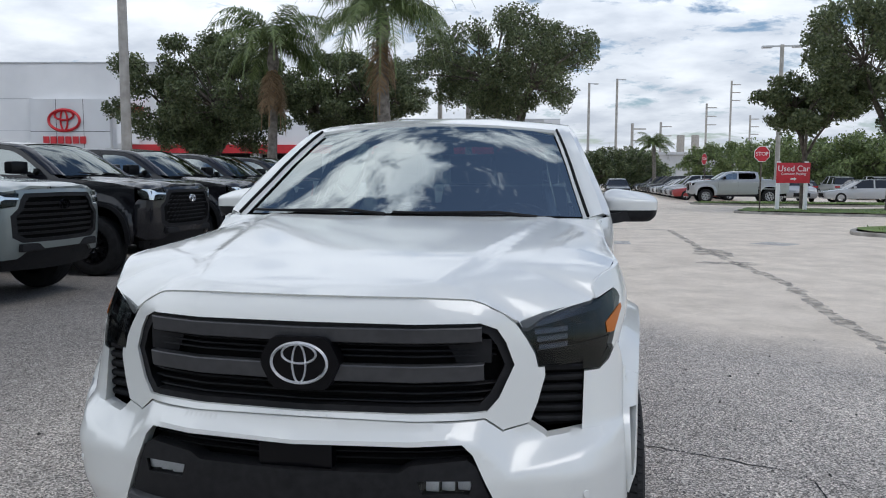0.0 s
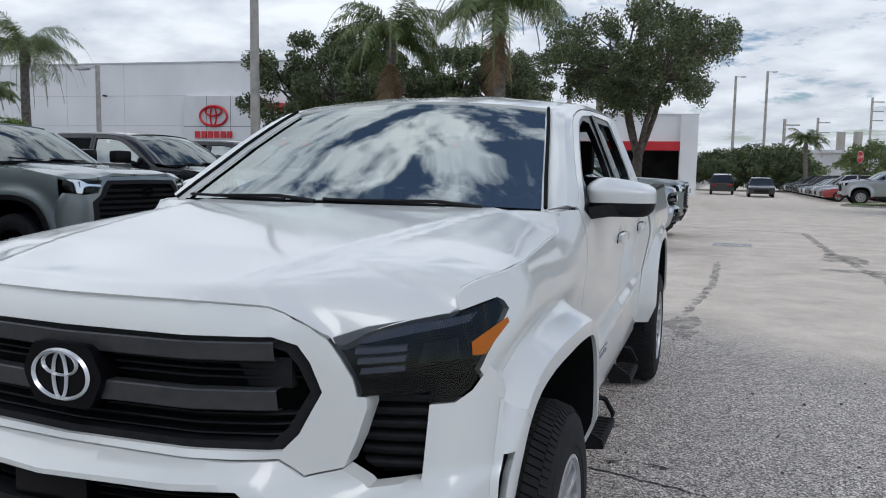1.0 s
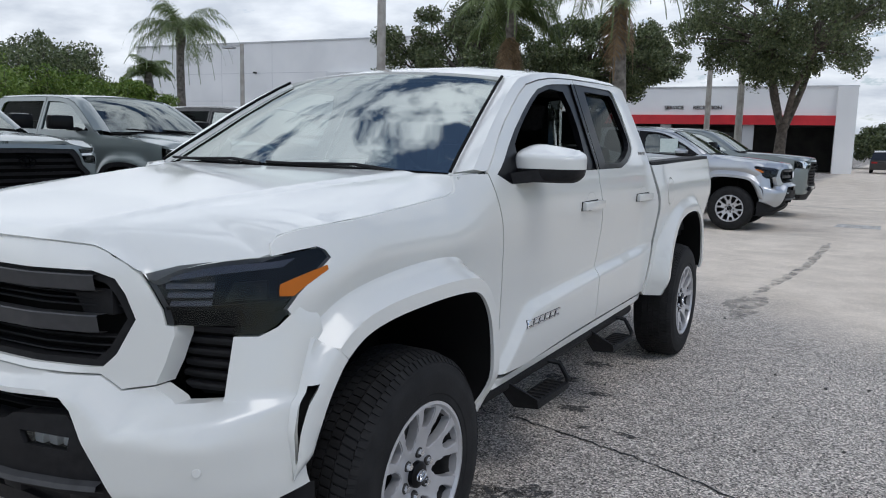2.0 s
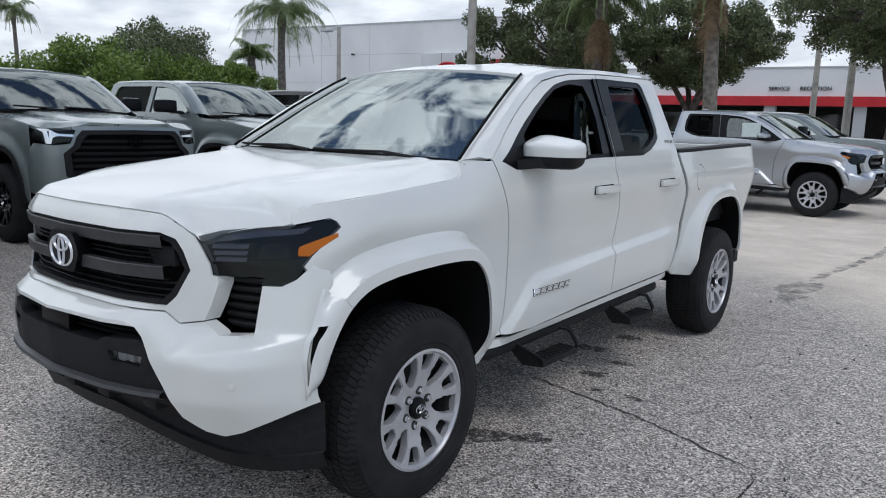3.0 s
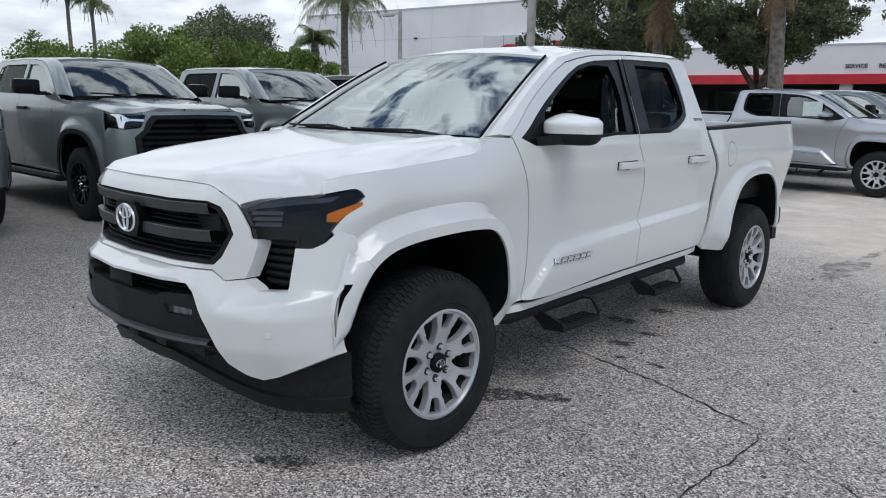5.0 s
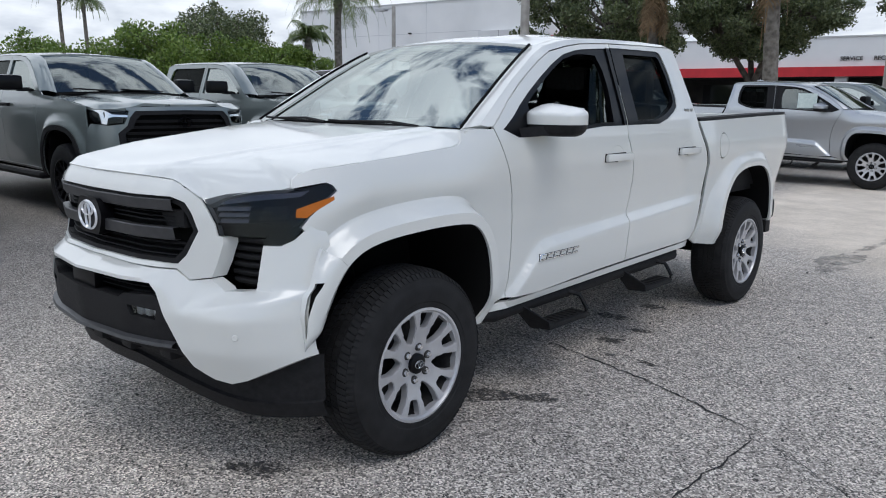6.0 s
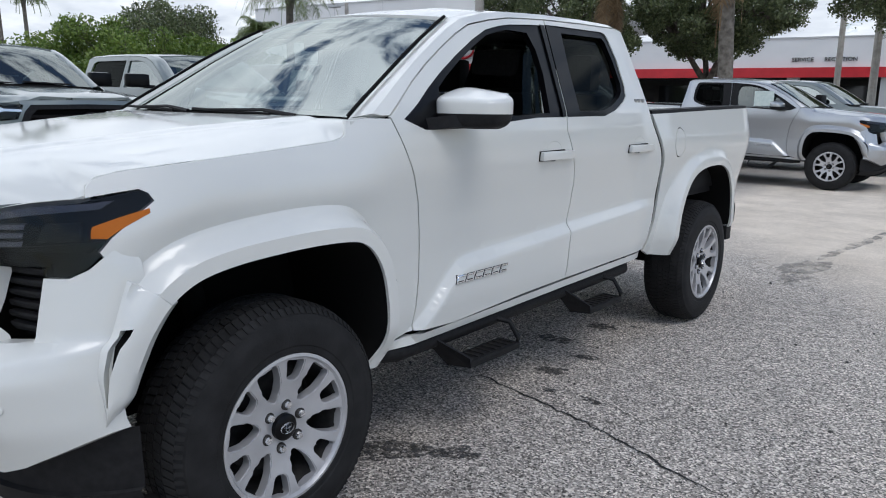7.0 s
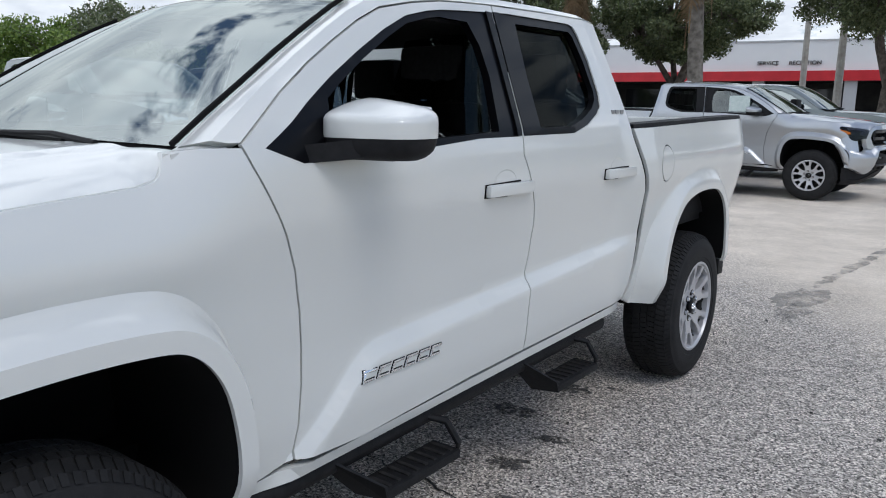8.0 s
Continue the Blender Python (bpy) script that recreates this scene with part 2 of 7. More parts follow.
def asphalt():
    m = shader("asphalt", (0.2, 0.2, 0.2), 0.88)
    b = m.node_tree.nodes["Principled BSDF"]
    co = node(m, "ShaderNodeTexCoord")
    # fine aggregate
    v = node(m, "ShaderNodeTexVoronoi", Scale=135.0)
    link(m, co.outputs["Object"], v.inputs["Vector"])
    r = node(m, "ShaderNodeValToRGB")
    e = r.color_ramp.elements
    e[0].position, e[0].color = 0.0, (0.030, 0.027, 0.024, 1)
    e[1].position, e[1].color = 1.0, (1.0, 0.94, 0.86, 1)
    for p, c in ((0.28, (0.27, 0.245, 0.216, 1)), (0.66, (0.52, 0.47, 0.42, 1)), (0.84, (0.84, 0.77, 0.69, 1))):
        q = e.new(p)
        q.color = c
    sep = node(m, "ShaderNodeSeparateColor")
    link(m, v.outputs["Color"], sep.inputs[0])
    link(m, sep.outputs[0], r.inputs[0])
    # worn, paler patches and old stains
    n = node(m, "ShaderNodeTexNoise", Scale=0.35, Detail=6.0, Roughness=0.6)
    link(m, co.outputs["Object"], n.inputs["Vector"])
    r2 = node(m, "ShaderNodeValToRGB")
    r2.color_ramp.elements[0].position, r2.color_ramp.elements[0].color = 0.3, (0.76, 0.76, 0.76, 1)
    r2.color_ramp.elements[1].position, r2.color_ramp.elements[1].color = 0.7, (1.18, 1.17, 1.15, 1)
    link(m, n.outputs["Fac"], r2.inputs[0])
    mx = node(m, "ShaderNodeMix")
    mx.data_type, mx.blend_type = "RGBA", "MULTIPLY"
    mx.inputs["Factor"].default_value = 1.0
    link(m, r.outputs[0], mx.inputs["A"])
    link(m, r2.outputs[0], mx.inputs["B"])
    n4 = node(m, "ShaderNodeTexNoise", Scale=6.0, Detail=5.0, Roughness=0.7)
    link(m, co.outputs["Object"], n4.inputs["Vector"])
    r4 = node(m, "ShaderNodeValToRGB")
    r4.color_ramp.elements[0].position, r4.color_ramp.elements[0].color = 0.36, (0.72, 0.72, 0.72, 1)
    r4.color_ramp.elements[1].position, r4.color_ramp.elements[1].color = 0.58, (1.05, 1.05, 1.05, 1)
    link(m, n4.outputs["Fac"], r4.inputs[0])
    mx4 = node(m, "ShaderNodeMix")
    mx4.data_type, mx4.blend_type = "RGBA", "MULTIPLY"
    mx4.inputs["Factor"].default_value = 0.5
    # asphalt darkens smoothly along x towards the parking bays
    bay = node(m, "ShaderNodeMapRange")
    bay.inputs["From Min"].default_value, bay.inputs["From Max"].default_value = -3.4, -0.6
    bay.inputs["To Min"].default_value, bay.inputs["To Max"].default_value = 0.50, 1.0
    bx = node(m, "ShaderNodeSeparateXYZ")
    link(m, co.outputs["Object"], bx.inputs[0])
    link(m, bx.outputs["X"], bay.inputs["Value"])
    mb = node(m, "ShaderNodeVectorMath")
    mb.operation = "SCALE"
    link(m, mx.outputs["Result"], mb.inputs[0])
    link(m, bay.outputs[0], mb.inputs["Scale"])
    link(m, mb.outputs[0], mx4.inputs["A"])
    link(m, r4.outputs[0], mx4.inputs["B"])
    # the worn concrete apron the lot turns into further on, sunlight painted into its paleness
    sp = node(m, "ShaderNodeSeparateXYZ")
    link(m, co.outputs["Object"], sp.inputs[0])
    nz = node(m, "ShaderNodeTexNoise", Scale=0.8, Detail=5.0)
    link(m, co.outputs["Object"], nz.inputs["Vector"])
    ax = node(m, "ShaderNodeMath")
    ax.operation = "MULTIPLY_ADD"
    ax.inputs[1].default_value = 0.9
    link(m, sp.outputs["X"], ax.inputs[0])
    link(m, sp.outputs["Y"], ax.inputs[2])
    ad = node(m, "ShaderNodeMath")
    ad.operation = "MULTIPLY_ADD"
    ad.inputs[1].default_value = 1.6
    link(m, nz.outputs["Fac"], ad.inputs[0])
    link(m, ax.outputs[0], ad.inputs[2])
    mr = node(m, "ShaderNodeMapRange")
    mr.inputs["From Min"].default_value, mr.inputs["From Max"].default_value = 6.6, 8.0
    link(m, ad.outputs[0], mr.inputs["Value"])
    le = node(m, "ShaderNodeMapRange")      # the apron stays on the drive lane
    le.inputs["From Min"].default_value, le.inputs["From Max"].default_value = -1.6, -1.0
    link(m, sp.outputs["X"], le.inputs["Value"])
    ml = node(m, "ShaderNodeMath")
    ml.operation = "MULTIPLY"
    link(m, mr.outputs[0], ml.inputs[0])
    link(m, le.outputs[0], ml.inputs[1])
    # concrete tone, warmed and brightened in colour for the sun on it
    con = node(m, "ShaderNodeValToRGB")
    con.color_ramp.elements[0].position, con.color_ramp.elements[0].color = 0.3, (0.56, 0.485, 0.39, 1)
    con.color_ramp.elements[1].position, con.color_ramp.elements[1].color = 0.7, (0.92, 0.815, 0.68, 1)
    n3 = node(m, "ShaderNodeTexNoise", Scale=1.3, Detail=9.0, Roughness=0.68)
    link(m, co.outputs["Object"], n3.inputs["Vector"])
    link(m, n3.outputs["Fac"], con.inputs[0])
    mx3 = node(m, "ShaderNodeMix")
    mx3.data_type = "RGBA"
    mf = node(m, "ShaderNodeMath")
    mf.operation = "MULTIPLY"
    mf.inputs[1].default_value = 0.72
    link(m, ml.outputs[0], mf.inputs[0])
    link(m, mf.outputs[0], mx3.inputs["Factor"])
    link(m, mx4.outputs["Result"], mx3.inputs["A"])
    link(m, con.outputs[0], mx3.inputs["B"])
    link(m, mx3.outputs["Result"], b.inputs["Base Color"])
    bp = node(m, "ShaderNodeBump", Strength=0.7, Distance=0.007)
    link(m, v.outputs["Distance"], bp.inputs["Height"])
    link(m, bp.outputs[0], b.inputs["Normal"])
    return m


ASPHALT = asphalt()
CRACK = shader("crack_fill", (0.02, 0.02, 0.02), 0.95)


def worn(m, scale, low, high):
    """Breaks a thin mark up, so that the ground shows through it in specks."""
    t = m.node_tree
    co = node(m, "ShaderNodeTexCoord")
    n = node(m, "ShaderNodeTexNoise", Scale=scale, Detail=6.0, Roughness=0.75)
    link(m, co.outputs["Object"], n.inputs["Vector"])
    mr = node(m, "ShaderNodeMapRange")
    mr.inputs["From Min"].default_value, mr.inputs["From Max"].default_value = low, high
    link(m, n.outputs["Fac"], mr.inputs["Value"])
    mx, tr = node(m, "ShaderNodeMixShader"), node(m, "ShaderNodeBsdfTransparent")
    link(m, mr.outputs[0], mx.inputs[0])
    link(m, tr.outputs[0], mx.inputs[1])
    link(m, t.nodes["Principled BSDF"].outputs[0], mx.inputs[2])
    link(m, mx.outputs[0], t.nodes["Material Output"].inputs["Surface"])
    return m


STAIN = grain(shader("oil_stain", (0.05, 0.05, 0.05), 0.6), 30, (0.028, 0.028, 0.028), (0.11, 0.108, 0.104), rough_span=(0.45, 0.9))
worn(STAIN, 26, 0.40, 0.58)
DAMP = grain(shader("tar_patch", (0.18, 0.17, 0.155), 0.85), 9, (0.22, 0.205, 0.18), (0.40, 0.375, 0.335), bump=0.3, bump_scale=120)
worn(DAMP, 5, 0.38, 0.72)
PAINTLINE = grain(shader("worn_line_paint", (0.6, 0.59, 0.56), 0.7), 9, (0.36, 0.34, 0.31), (0.72, 0.70, 0.67))
worn(PAINTLINE, 8, 0.35, 0.55)
KERB = grain(shader("kerb_concrete", (0.33, 0.31, 0.28), 0.85), 4, (0.2, 0.185, 0.165), (0.42, 0.40, 0.36), bump=0.2)
LAWN = grain(shader("lawn", (0.10, 0.16, 0.04), 0.9), 1.6, (0.085, 0.14, 0.03), (0.17, 0.23, 0.065), bump=0.5, bump_scale=60)
BLADE = grain(shader("grass_blade", (0.08, 0.14, 0.03), 0.7), 3, (0.09, 0.155, 0.03), (0.20, 0.26, 0.08))
WALLWHITE = grain(shader("painted_wall", (0.80, 0.80, 0.79), 0.7), 0.25, (0.74, 0.745, 0.74), (0.84, 0.84, 0.83), detail=7, bump=0.08, bump_scale=30)
WALLGREY = grain(shader("grey_cladding", (0.52, 0.53, 0.54), 0.55), 0.4, (0.46, 0.47, 0.48), (0.56, 0.57, 0.58))
PANELWHITE = grain(shader("panel_cladding", (0.66, 0.67, 0.67), 0.5), 0.4, (0.62, 0.63, 0.63), (0.70, 0.71, 0.71))
REDPAINT = grain(shader("red_fascia", (0.55, 0.02, 0.03), 0.45), 1.2, (0.48, 0.018, 0.026), (0.60, 0.024, 0.034))
# near black: shade painted inside the bays; also lettering, panel joints, wall camera
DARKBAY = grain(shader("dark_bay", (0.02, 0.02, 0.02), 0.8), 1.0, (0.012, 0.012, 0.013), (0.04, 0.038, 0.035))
WINDOWDARK = shader("shop_glass", (0.02, 0.022, 0.025), 0.06, 0.0, 0.6)
BARK = grain(shader("oak_bark", (0.10, 0.08, 0.062), 0.9), 5, (0.055, 0.045, 0.036), (0.16, 0.135, 0.11), bump=0.6, bump_scale=22)
PALMBARK = grain(shader("palm_bark", (0.17, 0.15, 0.125), 0.9), 7, (0.10, 0.085, 0.07), (0.25, 0.225, 0.19), bump=0.5, bump_scale=25)
POLE = grain(shader("concrete_pole", (0.40, 0.38, 0.345), 0.8), 3, (0.32, 0.30, 0.27), (0.46, 0.44, 0.40))
SIGNRED = grain(shader("sign_red", (0.5, 0.015, 0.03), 0.4), 4, (0.44, 0.012, 0.024), (0.55, 0.018, 0.034))
SIGNWHITE = shader("sign_white", (0.8, 0.8, 0.8), 0.5)
FARROOF = grain(shader("far_metal_building", (0.55, 0.56, 0.57), 0.6), 0.2, (0.42, 0.43, 0.44), (0.6, 0.6, 0.6))


def leaves(name, low, high, gloss=0.45):
    """Leaf colour that differs from leaf to leaf, with light shining through."""
    m = shader(name, low, gloss)
    b = m.node_tree.nodes["Principled BSDF"]
    g = node(m, "ShaderNodeNewGeometry")
    r = node(m, "ShaderNodeValToRGB")
    r.color_ramp.elements[0].color, r.color_ramp.elements[1].color = (*low, 1), (*high, 1)
    link(m, g.outputs["Random Per Island"], r.inputs[0])
    link(m, r.outputs[0], b.inputs["Base Color"])
    tr = node(m, "ShaderNodeBsdfTranslucent")
    link(m, r.outputs[0], tr.inputs[0])
    mx = node(m, "ShaderNodeMixShader")
    mx.inputs[0].default_value = 0.28
    out = m.node_tree.nodes["Material Output"]
    link(m, b.outputs[0], mx.inputs[1])
    link(m, tr.outputs[0], mx.inputs[2])
    link(m, mx.outputs[0], out.inputs["Surface"])
    return m


OAKLEAF = leaves("oak_leaf", (0.050, 0.074, 0.030), (0.19, 0.22, 0.10))
BUSHLEAF = leaves("bush_leaf", (0.075, 0.14, 0.02), (0.22, 0.30, 0.06))
FARLEAF = leaves("far_leaf", (0.085, 0.125, 0.045), (0.24, 0.30, 0.11))
PALMLEAF = leaves("palm_leaf", (0.07, 0.11, 0.030), (0.20, 0.25, 0.09))
DEADLEAF = leaves("dead_frond", (0.16, 0.10, 0.05), (0.32, 0.22, 0.12), 0.8)

# ---- mesh tools ----
from mathutils.geometry import delaunay_2d_cdt


def finish(name, bm, material, smooth=35):
    me = bpy.data.meshes.new(name)
    bm.to_mesh(me)
    bm.free()
    me.materials.append(material)
    if smooth:
        me.shade_smooth()
        me.set_sharp_from_angle(angle=radians(smooth))
    return me


def part(name, bm, material, parent, label="", smooth=35):
    ob = new(name, finish(name, bm, material, smooth))
    ob.parent = parent
    if label:
        ob["label"] = label
    return ob


def thing(name, bm, material, label, category, group="", kind="", smooth=35):
    return tagged(new(name, finish(name, bm, material, smooth)), label, category, group, kind)


def base(name, label, category, m=Matrix(), group="", kind=""):
    ob = tagged(new(name), label, category, group, kind)
    ob.matrix_basis = m
    return ob


def box(bm, lo, hi, bevel=0.0, m=None):
    r = bmesh.ops.create_cube(bm, size=1.0)
    vs = r["verts"]
    c, s = (Vector(lo) + Vector(hi)) / 2, Vector(hi) - Vector(lo)
    for v in vs:
        v.co = Vector((v.co.x * s.x, v.co.y * s.y, v.co.z * s.z)) + c
    if bevel:
        es = list({e for v in vs for e in v.link_edges})
        g = bmesh.ops.bevel(bm, geom=es, offset=bevel, segments=2, profile=0.7, affect="EDGES")
        vs = list({v for f in g["faces"] for v in f.verts} | {v for v in vs if v.is_valid})
    if m:
        for v in vs:
            v.co = m @ v.co
    return vs


def tube(bm, path, radii, sides=10, cap=True, squash=1.0):
    """A round bar along a path of points, with a radius at each."""
    path = [Vector(p) for p in path]
    rings = []
    for i, p in enumerate(path):
        d = (path[min(i + 1, len(path) - 1)] - path[max(i - 1, 0)]).normalized()
        a = d.cross(Vector((0, 0, 1)))
        a = a.normalized() if a.length > 1e-3 else Vector((1, 0, 0))
        b = a.cross(d).normalized()
        r = radii[i] if isinstance(radii, (list, tuple)) else radii
        rings.append([bm.verts.new(p + (a * math.cos(k * math.tau / sides) + b * math.sin(k * math.tau / sides) * squash) * r) for k in range(sides)])
    for q, w in zip(rings, rings[1:]):
        for k in range(sides):
            bm.faces.new((q[k], q[(k + 1) % sides], w[(k + 1) % sides], w[k]))
    if cap:
        bm.faces.new(rings[0][::-1])
        bm.faces.new(rings[-1])
    return rings


def lathe(bm, profile, steps, centre=(0, 0, 0), close=False):
    """Turns a profile of (radius, x) round the x axis."""
    c = Vector(centre)
    rings = [[bm.verts.new(c + Vector((x, r * math.cos(k * math.tau / steps), r * math.sin(k * math.tau / steps)))) for k in range(steps)] for r, x in profile]
    pairs = list(zip(rings, rings[1:])) + ([(rings[-1], rings[0])] if close else [])
    for a, b in pairs:
        for k in range(steps):
            bm.faces.new((a[k], a[(k + 1) % steps], b[(k + 1) % steps], b[k]))
    return rings


def inside(p, poly):
    x, y, hit = p[0], p[1], False
    for (ax, ay), (bx, by) in zip(poly, poly[1:] + poly[:1]):
        if (ay > y) != (by > y) and x < (bx - ax) * (y - ay) / (by - ay) + ax:
            hit = not hit
    return hit


def resample(poly, gap):
    out = []
    for (ax, ay), (bx, by) in zip(poly, poly[1:] + poly[:1]):
        n = max(1, int(math.ceil(math.hypot(bx - ax, by - ay) / gap)))
        out += [(ax + (bx - ax) * k / n, ay + (by - ay) * k / n) for k in range(n)]
    return out


def rounded(poly, r, n=3):
    """Cuts the corners of a polygon to a radius of about r."""
    out, m = [], len(poly)
    for i in range(m):
        p, a, b = Vector(poly[i]), Vector(poly[i - 1]), Vector(poly[(i + 1) % m])
        ra, rb = min(r, (a - p).length * 0.45), min(r, (b - p).length * 0.45)
        s, e = p + (a - p).normalized() * ra, p + (b - p).normalized() * rb
        for k in range(n + 1):
            t = k / n
            q = s * (1 - t) ** 2 + p * 2 * t * (1 - t) + e * t ** 2
            out.append((q.x, q.y))
    return out


def sheet(outline, fn, gap, back, holes=(), depth=0.014, lines=()):
    """A curved panel: the outline in two coordinates, laid on the surface fn(u, v), its rim turned inwards along back."""
    rings = [resample(list(outline), gap)] + [resample(list(h), gap) for h in holes]
    pts, edges = [], []
    for ring in rings:
        s = len(pts)
        pts += ring
        edges += [(s + i, s + (i + 1) % len(ring)) for i in range(len(ring))]
    us, vs = [p[0] for p in rings[0]], [p[1] for p in rings[0]]
    rim = np.array(pts)
    for line in lines:          # creases that the triangles must follow
        last = None
        for (ax, ay), (bx, by) in zip(line, line[1:]):
            n = max(1, int(math.ceil(math.hypot(bx - ax, by - ay) / gap)))
            for k in range(n):
                p = (ax + (bx - ax) * k / n, ay + (by - ay) * k / n)
                if inside(p, rings[0]) and not any(inside(p, h) for h in rings[1:]) and ((rim - p) ** 2).sum(1).min() > (gap * 0.35) ** 2:
                    pts.append(p)
                    if last is not None:
                        edges.append((last, len(pts) - 1))
                    last = len(pts) - 1
                else:
                    last = None
    rim = np.array(pts)
    u = min(us) + gap * 0.5
    while u < max(us):
        v = min(vs) + gap * 0.5
        while v < max(vs):
            if inside((u, v), rings[0]) and not any(inside((u, v), h) for h in rings[1:]):
                if ((rim - (u, v)) ** 2).sum(1).min() > (gap * 0.45) ** 2:
                    pts.append((u, v))
            v += gap
        u += gap
    vo, _, fo, _, _, _ = delaunay_2d_cdt([Vector(p) for p in pts], edges, [], 0, 1e-5)
    back = Vector(back)
    bm = bmesh.new()
    made = [bm.verts.new(fn(p.x, p.y)) for p in vo]
    for f in fo:
        c = sum((vo[i] for i in f), Vector((0, 0))) / len(f)
        if inside(c, rings[0]) and not any(inside(c, h) for h in rings[1:]):
            bm.faces.new([made[i] for i in f])
    for v in [v for v in bm.verts if not v.link_faces]:
        bm.verts.remove(v)
    bm.normal_update()
    if sum(f.normal.dot(back) * f.calc_area() for f in bm.faces) > 0:
        bmesh.ops.reverse_faces(bm, faces=bm.faces)
    if depth:
        rim_edges = [e for e in bm.edges if e.is_boundary]
        g = bmesh.ops.extrude_edge_only(bm, edges=rim_edges)
        for v in g["geom"]:
            if isinstance(v, bmesh.types.BMVert):
                v.co += back * depth
    return bm


def strip(rows):
    """A surface through rows of points."""
    bm = bmesh.new()
    grid = [[bm.verts.new(p) for p in row] for row in rows]
    for a, b in zip(grid, grid[1:]):
        for k in range(len(a) - 1):
            bm.faces.new((a[k], a[k + 1], b[k + 1], b[k]))
    return bm


def thicken(bm, vec):
    """Gives an open surface a rim of the given depth."""
    g = bmesh.ops.extrude_edge_only(bm, edges=[e for e in bm.edges if e.is_boundary])
    for v in g["geom"]:
        if isinstance(v, bmesh.types.BMVert):
            v.co += Vector(vec)
    return bm


def mirror(bm):
    """Flips a mesh over to the other side of x = 0."""
    for v in bm.verts:
        v.co.x = -v.co.x
    bmesh.ops.reverse_faces(bm, faces=bm.faces)
    return bm


def slab(bm, pts, vec):
    """A solid from a flat polygon and the way it is pushed."""
    a = [bm.verts.new(p) for p in pts]
    b = [bm.verts.new(Vector(p) + Vector(vec)) for p in pts]
    n = len(a)
    bm.faces.new(a[::-1])
    bm.faces.new(b)
    for k in range(n):
        bm.faces.new((a[k], a[(k + 1) % n], b[(k + 1) % n], b[k]))
    bmesh.ops.recalc_face_normals(bm, faces=bm.faces)


def curve(tab, soft=0.02):
    a = np.array(tab, float)
    s = np.arange(a[0, 0] - 0.2, a[-1, 0] + 0.2, 0.004)
    v = np.interp(s, a[:, 0], a[:, 1])
    n = max(1, int(soft / 0.004))
    k = np.hanning(2 * n + 3)
    v = np.convolve(np.pad(v, n + 1, mode="edge"), k / k.sum(), "valid")
    return lambda z: float(np.interp(z, s, v))


def step(a, b, t):
    t = min(1, max(0, (t - a) / (b - a)))
    return t * t * (3 - 2 * t)

# ---- the mid-size pickup: front axle at the origin, nose towards -y, left side at +x ----
FARCH = [(-0.497, 0.545), (-0.470, 0.622), (-0.436, 0.703), (-0.400, 0.773), (-0.347, 0.839), (-0.270, 0.888), (-0.165, 0.914), (-0.03, 0.928), (0.12, 0.935), (0.25, 0.931), (0.315, 0.914), (0.365, 0.870), (0.402, 0.80), (0.422, 0.70), (0.425, 0.62), (0.413, 0.535), (0.350, 0.468)]
RARCH = [(2.86, 0.50), (2.875, 0.66), (2.93, 0.82), (3.04, 0.94), (3.2, 0.99), (3.4, 1.0), (3.55, 0.98), (3.66, 0.905), (3.72, 0.78), (3.745, 0.58)]
door_base = curve([(.44, .79), (.50, .815), (.60, .826), (.80, .828), (.95, .840), (1.05, .854), (1.13, .866), (1.2, .867), (1.27, .862), (1.33, .848), (1.75, .672)])
fend_base = curve([(.4, .80), (.9, .812), (1.0, .838), (1.06, .861), (1.09, .865), (1.13, .859), (1.18, .842), (1.24, .812), (1.31, .765)])
bed_base = curve([(.44, .80), (.6, .84), (.85, .865), (1.0, .90), (1.1, .922), (1.18, .922), (1.26, .905), (1.34, .892), (1.4, .885)])
# plan of the face: how far forward it lies, by half width and height, for the bumper body and for the part above its ledge
FACE_X = [0.0, 0.30, 0.45, 0.55, 0.62, 0.68, 0.74, 0.78, 0.82, 0.85, 0.88, 0.92, 1.0]
BODY_Z = [0.40, 0.55, 0.68, 0.82]
BODY_Y = [[-.880, -.850, -.810, -.765, -.730, -.690, -.640, -.600, -.550, -.510, -.460, -.39, -.2],
          [-.930, -.900, -.860, -.815, -.790, -.760, -.720, -.675, -.615, -.555, -.490, -.40, -.2],
          [-.945, -.912, -.868, -.822, -.797, -.772, -.740, -.695, -.625, -.555, -.480, -.40, -.2],
          [-.942, -.905, -.850, -.780, -.740, -.700, -.650, -.615, -.560, -.500, -.430, -.35, -.2]]
HEAD_Z = [0.78, 0.93, 1.03, 1.10, 1.15, 1.20]
HEAD_Y = [[-.870, -.845, -.800, -.740, -.695, -.660, -.615, -.590, -.545, -.490, -.430, -.350, -.15],
          [-.862, -.842, -.795, -.733, -.690, -.645, -.585, -.545, -.495, -.435, -.365, -.270, -.10],
          [-.864, -.842, -.795, -.725, -.682, -.630, -.570, -.525, -.465, -.395, -.315, -.210, -.05],
          [-.866, -.842, -.790, -.712, -.660, -.605, -.540, -.482, -.405, -.330, -.245, -.150, 0.0],
          [-.845, -.815, -.745, -.680, -.630, -.572, -.505, -.445, -.365, -.290, -.205, -.110, 0.04],
          [-.790, -.765, -.700, -.640, -.590, -.530, -.465, -.400, -.320, -.240, -.150, -.050, 0.1]]


